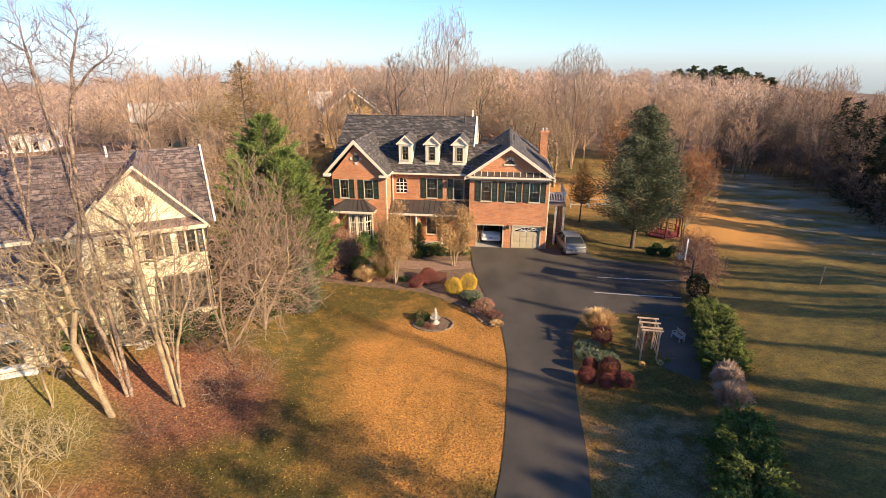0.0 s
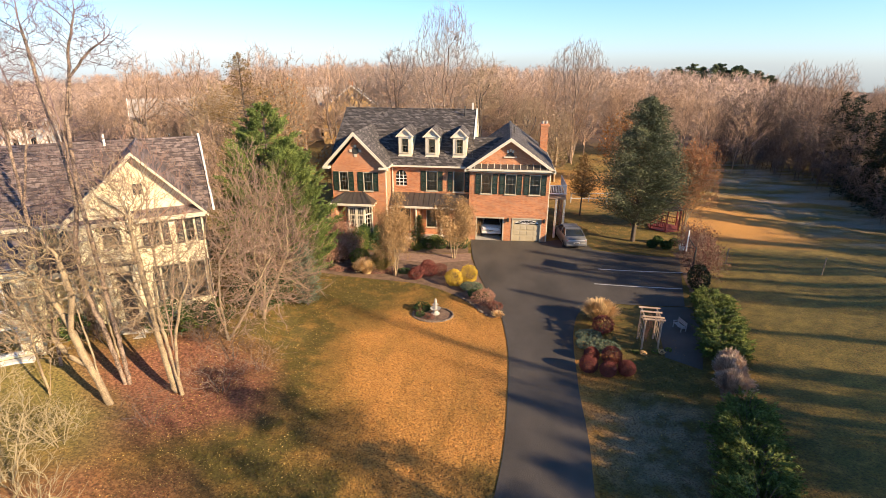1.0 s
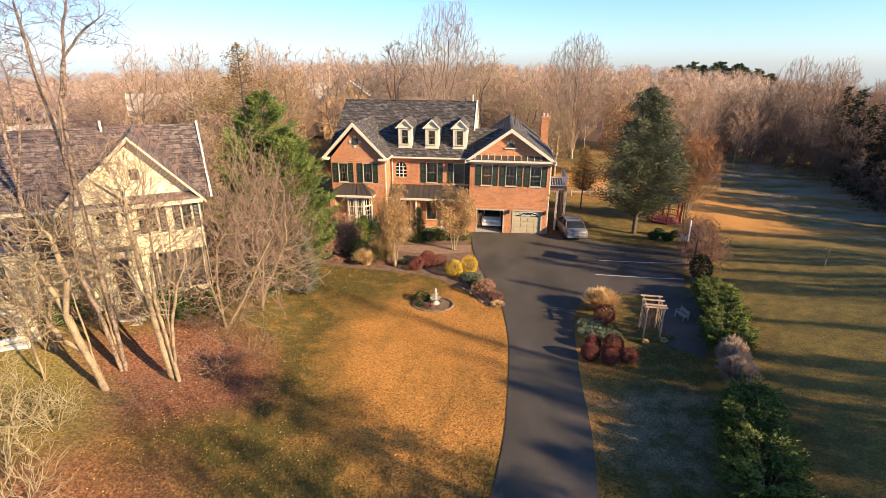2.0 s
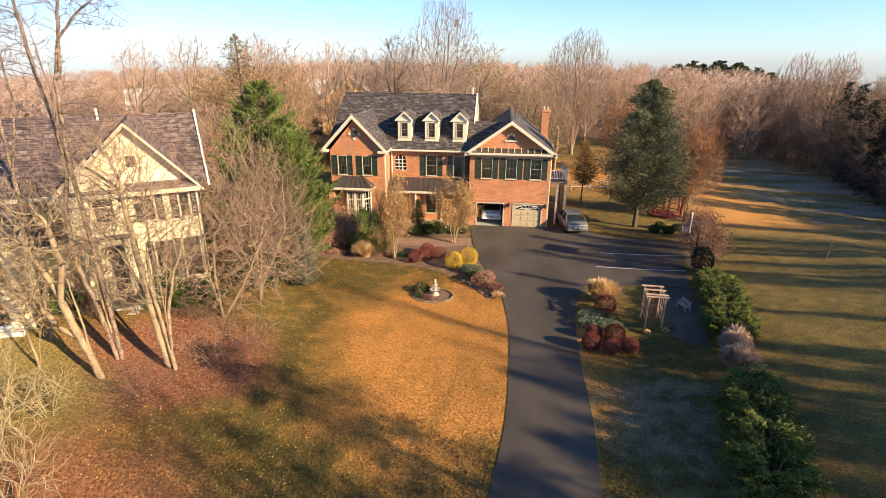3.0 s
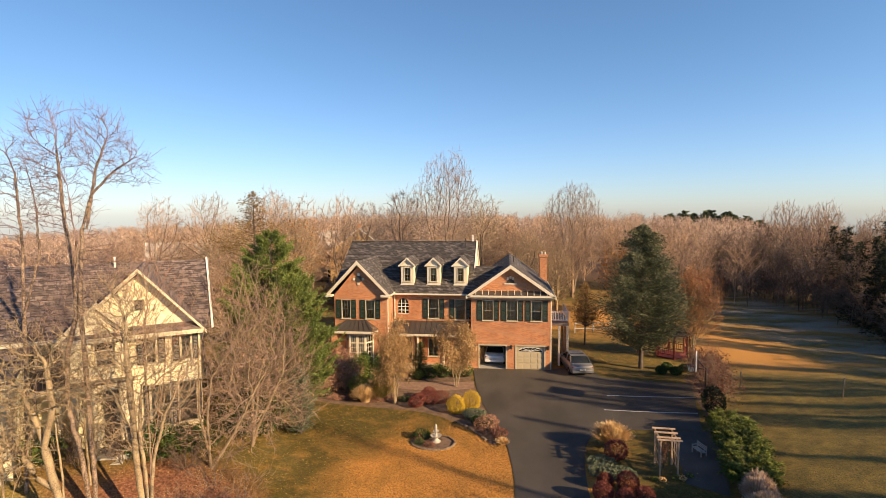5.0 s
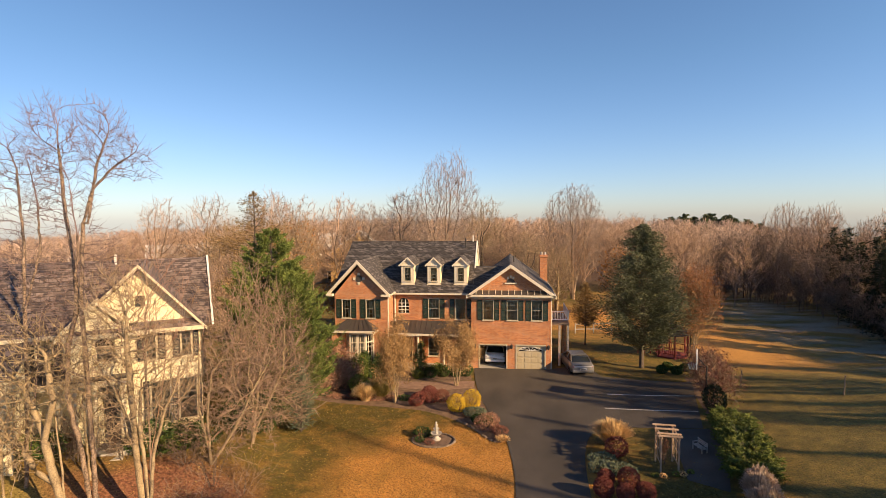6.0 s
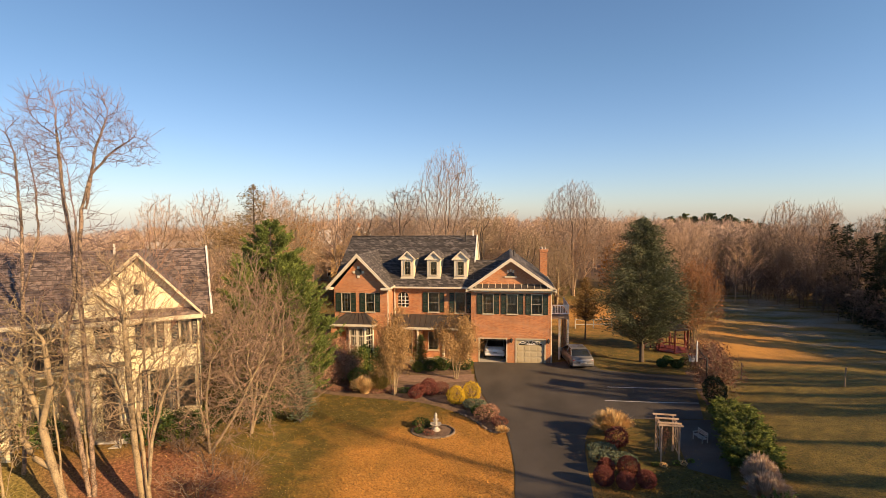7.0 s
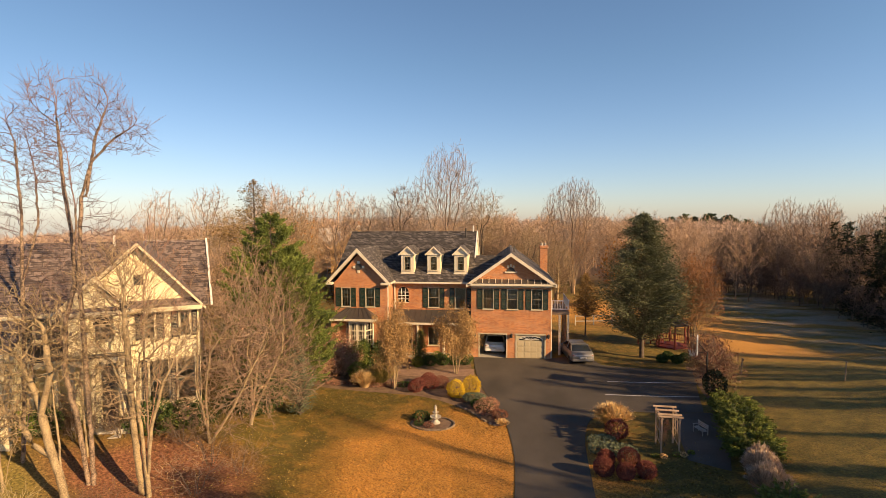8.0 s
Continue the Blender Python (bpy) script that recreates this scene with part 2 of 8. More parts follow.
PLUME_GREY = foliage("grey_ornamental_grass", (0.42, 0.32, 0.24), (0.56, 0.44, 0.34), 1.5)
PLUME_GREEN = foliage("yellow_green_grass", (0.22, 0.19, 0.05), (0.44, 0.36, 0.12), 1.5)
STONE_WHITE = surface("weathered_white_stone", (0.36, 0.33, 0.28), (0.54, 0.51, 0.45), 4, 30, 0.8)
STONE = surface("grey_fieldstone", (0.12, 0.09, 0.065), (0.26, 0.20, 0.15), 2, 20, 0.9, per_object=0.35)
MULCH = surface("dark_mulch", (0.09, 0.056, 0.038), (0.25, 0.165, 0.112), 3, 25, 1.0, relief=0.8)
WOOD_GREY = surface("weathered_wood", (0.22, 0.165, 0.115), (0.36, 0.28, 0.205), 2, 20, 0.9, stretch=(1, 1, 0.2))
WOOD_PALE = surface("pale_reddish_timber", (0.33, 0.235, 0.165), (0.52, 0.39, 0.285), 2, 20, 0.9, stretch=(1, 1, 0.2))
WOOD_RED = surface("red_painted_wood", (0.17, 0.028, 0.024), (0.25, 0.05, 0.04), 3, 30, 0.7)
# paint greyed down: the shade over the bench is put into it
BENCH = surface("dimmed_grey_paint", (0.30, 0.30, 0.30), (0.42, 0.42, 0.41), 3, 30, 0.7)
CAR_SILVER = surface("silver_car_paint", (0.20, 0.205, 0.215), (0.25, 0.255, 0.265), 1, 40, 0.35, 0.45, relief=0)
CAR_BLACK = surface("black_rubber", (0.015, 0.015, 0.016), (0.03, 0.03, 0.03), 3, 40, 0.7)
CAR_LAMP_RED = surface("red_lamp_lens", (0.14, 0.012, 0.012), (0.2, 0.02, 0.02), 3, 40, 0.2)
PLATE = surface("pale_plate", (0.6, 0.6, 0.58), (0.7, 0.7, 0.68), 5, 40, 0.5)
LEAF_FALLEN = foliage("fallen_yellow_leaves", (0.26, 0.16, 0.045), (0.50, 0.36, 0.11), 3.0, 0.5)


# ---- builders ----
def obj(name, bm, mat, parent=None, label="", smooth=False):
    me = bpy.data.meshes.new(name)
    bm.to_mesh(me)
    bm.free()
    if smooth:
        me.shade_smooth()
    me.materials.append(mat)
    ob = new(name, me)
    ob.parent = parent
    if label:
        ob["label"] = label
    return ob


def part(name, bm, mat, parent, label="", smooth=False):
    return obj(name, bm, mat, parent, label, smooth)


def thing(name, label, category, at=(0, 0, 0), turn=0.0, group="", kind=""):
    ob = new(name)
    ob.matrix_world = pose(*at, 0, 0, turn)
    return tagged(ob, label, category, group, kind)


def box(bm, x0, x1, y0, y1, z0, z1, bevel=0.0):
    g = bmesh.ops.create_cube(bm, size=1.0)
    vs = g["verts"]
    for v in vs:
        v.co = ((x0 + x1) / 2 + v.co.x * (x1 - x0), (y0 + y1) / 2 + v.co.y * (y1 - y0), (z0 + z1) / 2 + v.co.z * (z1 - z0))
    if bevel:
        es = list({e for v in vs for e in v.link_edges})
        bmesh.ops.bevel(bm, geom=es, offset=bevel, segments=1, affect="EDGES")
    return vs


def boxed(*dims, bevel=0.0):
    bm = bmesh.new()
    box(bm, *dims, bevel=bevel)
    return bm


def prism(bm, outline, y0, y1):
    """An outline of (x, z) drawn out along y."""
    a = [bm.verts.new((x, y0, z)) for x, z in outline]
    b = [bm.verts.new((x, y1, z)) for x, z in outline]
    bm.faces.new(a)
    bm.faces.new(b[::-1])
    for i in range(len(a)):
        j = (i + 1) % len(a)
        bm.faces.new((a[j], a[i], b[i], b[j]))
    bmesh.ops.recalc_face_normals(bm, faces=bm.faces[:])


def prism_x(bm, outline, x0, x1):
    """An outline of (y, z) drawn out along x."""
    a = [bm.verts.new((x0, y, z)) for y, z in outline]
    b = [bm.verts.new((x1, y, z)) for y, z in outline]
    bm.faces.new(a)
    bm.faces.new(b[::-1])
    for i in range(len(a)):
        j = (i + 1) % len(a)
        bm.faces.new((a[j], a[i], b[i], b[j]))
    bmesh.ops.recalc_face_normals(bm, faces=bm.faces[:])


def slab(bm, corners, thick):
    """A plate: a polygon and its copy, moved along the polygon's normal by -thick."""
    n = (Vector(corners[1]) - Vector(corners[0])).cross(Vector(corners[2]) - Vector(corners[0])).normalized()
    if n.z < 0:
        corners, n = corners[::-1], -n
    a = [bm.verts.new(c) for c in corners]
    b = [bm.verts.new(Vector(c) - n * thick) for c in corners]
    bm.faces.new(a)
    bm.faces.new(b[::-1])
    for i in range(len(a)):
        j = (i + 1) % len(a)
        bm.faces.new((a[j], a[i], b[i], b[j]))


def tube(bm, p, q, r0, r1, sides=5):
    p, q = Vector(p), Vector(q)
    d = (q - p).normalized()
    u = d.orthogonal().normalized()
    w = d.cross(u)
    ring = [(math.cos(2 * math.pi * i / sides), math.sin(2 * math.pi * i / sides)) for i in range(sides)]
    a = [bm.verts.new(p + (u * c + w * s) * r0) for c, s in ring]
    b = [bm.verts.new(q + (u * c + w * s) * r1) for c, s in ring]
    for i in range(sides):
        j = (i + 1) % sides
        bm.faces.new((a[i], a[j], b[j], b[i]))
    bm.faces.new(a[::-1])
    bm.faces.new(b)


def lathe(bm, profile, sides=16, at=(0, 0, 0)):
    """A profile of (radius, height) turned round the upright axis."""
    rows = []
    for r, z in profile:
        rows.append([bm.verts.new((at[0] + r * math.cos(2 * math.pi * i / sides), at[1] + r * math.sin(2 * math.pi * i / sides), at[2] + z)) for i in range(sides)])
    for a, b in zip(rows, rows[1:]):
        for i in range(sides):
            j = (i + 1) % sides
            bm.faces.new((a[i], a[j], b[j], b[i]))
    bm.faces.new(rows[0][::-1])
    bm.faces.new(rows[-1])


def mesh_of(name, verts, faces, mat, smooth=False):
    me = bpy.data.meshes.new(name)
    me.from_pydata(verts, [], faces)
    me.materials.append(mat)
    if smooth:
        me.shade_smooth()
    return me


# ---- the lie of the land ----
def land(x, y):
    s, d = 0.9925 * x + 0.1219 * y, -0.1219 * x + 0.9925 * y
    n = min(max(42 - d, 0), 34)
    u = min(abs(s), 26)
    k = max(0.0, min(1.0, (75 - d) / 30))
    z = 0.0012 * n * n + 0.0004 * u * u * k + 0.0002 * u * u * n
    far = max(0.0, math.hypot(x, y) - 95)
    bearing = math.atan2(0.9925 * x + 0.1219 * y, max(1.0, 0.9925 * y - 0.1219 * x))
    z += -0.02 * min(far, 100) + 0.007 * max(0.0, min(far, 700) - 140) * (1 - 0.35 * math.sin(bearing * 5 + 1.0)) - (0.026 if bearing < 0 else 0.021) * min(far, 900) * min(1.0, (bearing / 0.7) ** 2)
    z -= 0.045 * min(far, 400) * max(0.0, min(1.0, (bearing - 0.52) / 0.18))
    z -= 0.03 * max(0.0, math.hypot(x, y) - 560)
    # the bank on which the cream house stands
    p, q = 0.829 * (x + 16.8) + 0.559 * (y - 21.3), -0.559 * (x + 16.8) + 0.829 * (y - 21.3)
    if -7.5 < p < 6.5 and -5.0 < q < 20:
        rise = min(1.0, (q + 5.0) / 4.2) * min(1.0, (p + 7.5) / 2.0) * min(1.0, (6.5 - p) / 3.2)
        z += 0.85 * rise * rise * (3 - 2 * rise)
    if 14 < x < 60 and y < 90:
        z += 0.09 * min(1.0, (x - 14) / 5) * math.sin(0.9 * x + 0.5 * y) * math.sin(0.75 * y - 0.35 * x + 1.0)
    return z


def lawn_material():
    m, nt, b, at = start("lawn", 0.95)
    sep = nt.nodes.new("ShaderNodeSeparateXYZ")
    nt.links.new(at, sep.inputs[0])

    def math_node(op, a, c):
        n = nt.nodes.new("ShaderNodeMath")
        n.operation = op
        for s, v in zip(n.inputs, (a, c)):
            if hasattr(v, "is_linked"):
                nt.links.new(v, s)
            else:
                s.default_value = v
        return n.outputs[0]

    def disc(x, y, r0, r1, sx=1.0, sy=1.0):
        """1 inside r0, 0 beyond r1, with an uneven rim."""
        dx = math_node("MULTIPLY", math_node("SUBTRACT", sep.outputs[0], x), sx)
        dy = math_node("MULTIPLY", math_node("SUBTRACT", sep.outputs[1], y), sy)
        d = math_node("SQRT", math_node("ADD", math_node("MULTIPLY", dx, dx), math_node("MULTIPLY", dy, dy)), 0.0)
        d = math_node("ADD", d, math_node("MULTIPLY", math_node("SUBTRACT", noise_of(nt, at, 0.35, 6.0), 0.5), r1 * 0.9))
        return ramp(nt, d, r1, r0)

    blades = noise_of(nt, at, 9.0, 8.0)
    tufts = noise_of(nt, at, 16.0, 5.0)
    clumps = noise_of(nt, at, 1.3, 6.0)
    tan = mix_colour(nt, ramp(nt, blades, 0.3, 0.7), (0.44, 0.205, 0.040), (0.74, 0.385, 0.090))
    green = mix_colour(nt, ramp(nt, blades, 0.3, 0.7), (0.072, 0.058, 0.008), (0.165, 0.128, 0.020))
    olive = mix_colour(nt, ramp(nt, clumps, 0.48, 0.74), green, mix_colour(nt, 0.62, tan, green))
    # dormant turf of the front lawn
    worn = ramp(nt, noise_of(nt, at, 0.8, 6.0, (1.0, 0.45, 1.0)), 0.46, 0.68)
    tan_lawn = mix_colour(nt, math_node("MULTIPLY", worn, 0.55), tan, mix_colour(nt, 0.6, tan, green))
    colour = mix_colour(nt, disc(-1.6, 21.3, 5.0, 8.0, 1.0, 0.78), olive, tan_lawn)
    # dormant patches of the field
    field = mix_colour(nt, ramp(nt, clumps, 0.35, 0.65), (0.075, 0.080, 0.011), (0.21, 0.174, 0.029))
    field = mix_colour(nt, ramp(nt, blades, 0.25, 0.75), field, mix_colour(nt, 0.28, field, tan))
    patch = ramp(nt, noise_of(nt, at, 0.06, 4.0, (0.5, 1.6, 1.0)), 0.52, 0.66)
    east = ramp(nt, sep.outputs[0], 11.0, 15.0)
    colour = mix_colour(nt, east, colour, field)
    colour = mix_colour(nt, math_node("MULTIPLY", math_node("MULTIPLY", patch, east), 0.4), colour, tan)
    colour = mix_colour(nt, disc(21.6, 49.5, 2.8, 6.5, 1.0, 0.6), colour, tan)
    colour = mix_colour(nt, disc(10.0, 64.0, 4.0, 10.0, 1.0, 0.8), colour, tan_lawn)
    # frost lingering along the woods
    rime = math_node("MULTIPLY", disc(36.0, 60.0, 5.0, 12.0, 1.0, 0.35), ramp(nt, noise_of(nt, at, 0.25, 5.0, (0.5, 1.8, 1.0)), 0.42, 0.6))
    colour = mix_colour(nt, math_node("MULTIPLY", rime, 0.5), colour, (0.45, 0.47, 0.46))
    thin_rime = math_node("MULTIPLY", disc(6.6, 15.6, 1.6, 3.2, 1.0, 0.7), ramp(nt, clumps, 0.35, 0.6))
    colour = mix_colour(nt, math_node("MULTIPLY", thin_rime, 0.3), colour, (0.34, 0.36, 0.34))
    # leaf litter under the bare trees
    litter = mix_colour(nt, ramp(nt, blades, 0.35, 0.65), (0.13, 0.046, 0.026), (0.34, 0.155, 0.084))
    colour = mix_colour(nt, disc(-13.6, 17.0, 2.6, 4.6, 0.85, 1.0), colour, litter)
    colour = mix_colour(nt, disc(-12.0, 9.0, 2.0, 4.5, 0.8, 1.0), colour, mix_colour(nt, 0.15, litter, tan))
    bank = mix_colour(nt, ramp(nt, blades, 0.3, 0.7), (0.10, 0.09, 0.018), (0.33, 0.26, 0.075))
    colour = mix_colour(nt, disc(-18.5, 13.0, 2.2, 4.4, 0.8, 1.0), colour, bank)
    # the woods' floor
    distance = nt.nodes.new("ShaderNodeVectorMath")
    distance.operation = "LENGTH"
    nt.links.new(at, distance.inputs[0])
    colour = mix_colour(nt, ramp(nt, distance.outputs["Value"], 88.0, 110.0), colour, mix_colour(nt, ramp(nt, clumps, 0.3, 0.7), (0.10, 0.06, 0.04), (0.19, 0.115, 0.07)))
    # fallen leaves
    flecks = nt.nodes.new("ShaderNodeTexVoronoi")
    flecks.inputs["Scale"].default_value = 8.0
    nt.links.new(at, flecks.inputs["Vector"])
    west = ramp(nt, sep.outputs[0], -3.0, -7.0)
    fleck = math_node("MULTIPLY", ramp(nt, flecks.outputs["Distance"], 0.18, 0.12), math_node("MULTIPLY", west, ramp(nt, flecks.outputs["Color"], 0.58, 0.66)))
    colour = mix_colour(nt, fleck, colour, (0.50, 0.37, 0.10))
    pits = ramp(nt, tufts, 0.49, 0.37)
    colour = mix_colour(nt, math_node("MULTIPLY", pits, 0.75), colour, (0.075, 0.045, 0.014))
    nt.links.new(colour, b.inputs["Base Color"])
    bump(nt, b, tufts, 0.8, 0.05)
    return m


LAWN = lawn_material()


def spread_steps():
    near = [i * 1.4 - 56 for i in range(81)]
    out = []
    step, at = 2.0, 57.5
    while at < 2600:
        out.append(at)
        step *= 1.14
        at += step
    return [-v for v in out[::-1]] + near + out


def build_ground():
    xs = spread_steps()
    ys = [v + 40 for v in spread_steps()]
    verts = [(x, y, land(x, y)) for y in ys for x in xs]
    n = len(xs)
    faces = [(j * n + i, j * n + i + 1, (j + 1) * n + i + 1, (j + 1) * n + i) for j in range(len(ys) - 1) for i in range(n - 1)]
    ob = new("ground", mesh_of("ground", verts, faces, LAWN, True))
    tagged(ob, "dormant tan and green lawn and open field, strewn with leaves", "ground", kind="structure")


build_ground()


def sheet(name, outline, lift, mat, label, category, thick=0.0, cell=0.8):
    """A flat patch that follows the land: the outline filled and cut into small triangles."""
    bm = bmesh.new()
    vs = []
    for (x0, y0), (x1, y1) in zip(outline, outline[1:] + outline[:1]):
        k = max(1, int(math.hypot(x1 - x0, y1 - y0) / cell))
        vs += [bm.verts.new((x0 + (x1 - x0) * i / k, y0 + (y1 - y0) * i / k, 0)) for i in range(k)]
    es = [bm.edges.new((vs[i], vs[(i + 1) % len(vs)])) for i in range(len(vs))]
    bmesh.ops.triangle_fill(bm, use_beauty=True, edges=es, normal=(0, 0, 1))
    for _ in range(3):
        long = [e for e in bm.edges if e.calc_length() > cell * 1.6]
        if long:
            bmesh.ops.subdivide_edges(bm, edges=long, cuts=1)
            bmesh.ops.triangulate(bm, faces=bm.faces[:])
    rim = {v for v in bm.verts if v.is_boundary}
    for v in bm.verts:
        v.co.z = land(v.co.x, v.co.y) + (lift if v not in rim or not thick else lift - thick)
    bmesh.ops.recalc_face_normals(bm, faces=bm.faces[:])
    for f in bm.faces:
        if f.normal.z < 0:
            f.normal_flip()
    ob = obj(name, bm, mat, smooth=True)
    return tagged(ob, label, category, kind="structure")


def smooth_line(points, steps=4):
    out = []
    p = [points[0]] + points + [points[-1]]
    for i in range(1, len(p) - 2):
        for k in range(steps):
            t = k / steps
            out.append(tuple(0.5 * (2 * p[i][c] + (p[i + 1][c] - p[i - 1][c]) * t + (2 * p[i - 1][c] - 5 * p[i][c] + 4 * p[i + 1][c] - p[i + 2][c]) * t * t
                                    + (3 * p[i][c] - p[i - 1][c] - 3 * p[i + 1][c] + p[i + 2][c]) * t ** 3) for c in (0, 1)))
    return out + [points[-1]]


DRIVE_LEFT = smooth_line([(-3.2, -10.0), (-2.2, -2.0), (-1.2, 4.0), (-0.5, 9.0), (0.24, 13.7), (0.49, 16.1), (0.61, 19.1), (0.67, 22.6), (0.46, 25.6), (0.18, 27.6), (-0.47, 30.2), (-1.3, 33.5), (-2.03, 37.4), (-2.5, 41.85)])
DRIVE_RIGHT = smooth_line([(0.3, -10.0), (1.3, -2.0), (2.3, 4.0), (2.95, 9.0), (3.46, 13.9), (3.66, 16.3), (3.74, 19.3), (3.86, 21.2), (4.0, 23.3), (4.3, 25.8), (5.1, 28.3), (7.0, 29.1), (8.5, 28.9), (11.0, 28.5)])
sheet("driveway", DRIVE_LEFT + [(3.7, 41.85), (6.9, 43.6), (7.6, 40.0), (10.0, 39.0), (13.6, 37.9)] + DRIVE_RIGHT[::-1], 0.03, ASPHALT, "dark asphalt driveway with a parking court", "driveway")
for a, c in (((7.2, 35.45), (12.75, 34.45)), ((6.5, 32.55), (11.75, 31.35))):
    dx, dy = c[0] - a[0], c[1] - a[1]
    n = math.hypot(dx, dy)
    ox, oy = -dy / n * 0.06, dx / n * 0.06
    sheet("parking_line", [(a[0] - ox, a[1] - oy), (c[0] - ox, c[1] - oy), (c[0] + ox, c[1] + oy), (a[0] + ox, a[1] + oy)], 0.036, LINE_PAINT, "worn white parking line on asphalt", "road marking")
BED_FRONT = smooth_line([(-14.5, 33.2), (-11.8, 32.4), (-7.2, 32.0), (-4.7, 31.5), (-2.2, 29.6), (-0.6, 27.3), (0.15, 27.3)])
sheet("planting_bed", BED_FRONT + [(-0.5, 30.2), (-1.35, 33.5), (-2.1, 37.2), (-2.6, 38.0), (-8.0, 37.6), (-14.5, 38.0)], 0.035, MULCH, "mulched planting bed before the brick house", "planting bed", 0.03)
sheet("front_path", [(-2.15, 36.7), (-2.2, 38.3), (-5.4, 37.8), (-8.6, 37.6), (-9.2, 36.9), (-7.4, 36.0), (-4.6, 35.8)], 0.05, PAVER, "brick paver path to the front porch", "path")
sheet("foundation_bed", [(-2.45, 38.5), (-2.8, 41.8), (-9.0, 42.4), (-14.2, 40.2), (-14.5, 38.4), (-9.0, 37.8), (-5.4, 38.0)], 0.04, MULCH, "mulched bed along the house front", "planting bed", 0.03)
sheet("hedge_bed", smooth_line([(13.6, 39.5), (11.7, 29.0), (10.5, 23.2), (9.1, 18.0), (7.7, 13.0)]) + [(8.6, 12.5), (10.4, 19.0), (11.8, 23.5), (12.7, 29.0), (14.9, 39.0)], 0.03, MULCH, "dark mulch strip under the hedge", "planting bed", 0.03)


sheet("garden_path", [(9.3, 28.6), (11.6, 28.4), (11.0, 25.6), (10.2, 23.2), (9.45, 21.2), (8.2, 22.5), (8.55, 24.5)], 0.03, GRAVEL, "grey gravel path beside the hedge", "path")


# ---- the brick house ----
def wall_with_holes(x0, x1, z0, z1, holes, y0, y1):
    """An upright wall from y0 (outer face) to y1, with rectangular holes (x0, x1, z0, z1)."""
    xs = sorted({x0, x1, *[v for h in holes for v in h[:2]]})
    zs = sorted({z0, z1, *[v for h in holes for v in h[2:4]]})
    bm = bmesh.new()
    for xa, xb in zip(xs, xs[1:]):
        for za, zb in zip(zs, zs[1:]):
            if not any(h[0] < (xa + xb) / 2 < h[1] and h[2] < (za + zb) / 2 < h[3] for h in holes):
                box(bm, xa, xb, y0, y1, za, zb)
    bmesh.ops.remove_doubles(bm, verts=bm.verts[:], dist=0.0005)
    inner = [f for f in bm.faces if all(len(e.link_faces) > 2 for e in f.edges) and abs(f.normal.y) < 0.5]
    bmesh.ops.delete(bm, geom=inner, context="FACES_ONLY")
    return bm


def window(parent, x0, x1, z0, z1, y, frame_mat=None, columns=2, rows=2, depth=0.14, rim=0.045):
    """A sash window set in a wall whose outer face is at y: frame, sill, panes, muntins, and a blind and curtains behind."""
    frame_mat = frame_mat or FRAME
    w = new("window")
    w.parent = parent
    bm = bmesh.new()
    box(bm, x0, x0 + rim, y - 0.03, y + depth, z0, z1)
    box(bm, x1 - rim, x1, y - 0.03, y + depth, z0, z1)
    box(bm, x0 + rim, x1 - rim, y - 0.03, y + depth, z1 - rim, z1)
    box(bm, x0 + rim, x1 - rim, y - 0.03, y + depth, z0, z0 + rim * 0.7)
    part("frame", bm, frame_mat, w)
    part("sill", boxed(x0 - 0.06, x1 + 0.06, y - 0.09, y + 0.05, z0 - 0.07, z0, bevel=0.012), frame_mat, w)
    xi0, xi1, zi0, zi1 = x0 + rim, x1 - rim, z0 + rim * 0.7, z1 - rim
    zm = (zi0 + zi1) / 2
    for name, za, zb, yy in (("pane", zi0, zm, y + 0.075), ("pane", zm, zi1, y + 0.05)):
        part(name, boxed(xi0, xi1, yy, yy + 0.01, za, zb), PANE, w)
    bm = bmesh.new()
    box(bm, xi0, xi1, y + 0.03, y + 0.09, zm - 0.03, zm + 0.03)
    for i in range(1, columns):
        xx = xi0 + (xi1 - xi0) * i / columns
        box(bm, xx - 0.008, xx + 0.008, y + 0.032, y + 0.048, zm + 0.03, zi1)
        box(bm, xx - 0.008, xx + 0.008, y + 0.056, y + 0.073, zi0, zm - 0.03)
    for i in range(1, rows):
        zz = zm + (zi1 - zm) * i / rows
        box(bm, xi0, xi1, y + 0.033, y + 0.047, zz - 0.008, zz + 0.008)
        zz = zi0 + (zm - zi0) * i / rows
        box(bm, xi0, xi1, y + 0.057, y + 0.072, zz - 0.008, zz + 0.008)
    part("muntin_grid", bm, SASH, w)
    drop = zm - 0.15 * (zi1 - zi0) * math.sin(x0 * 7.0 + z0)
    part("blind", boxed(xi0, xi1, y + 0.105, y + 0.115, drop, zi1), BLIND, w)
    for s, e in ((xi0, xi0 + (xi1 - xi0) * 0.26), (xi1 - (xi1 - xi0) * 0.26, xi1)):
        part("curtain", boxed(s, e, y + 0.118, y + 0.132, zi0, drop), BLIND, w)
    return w


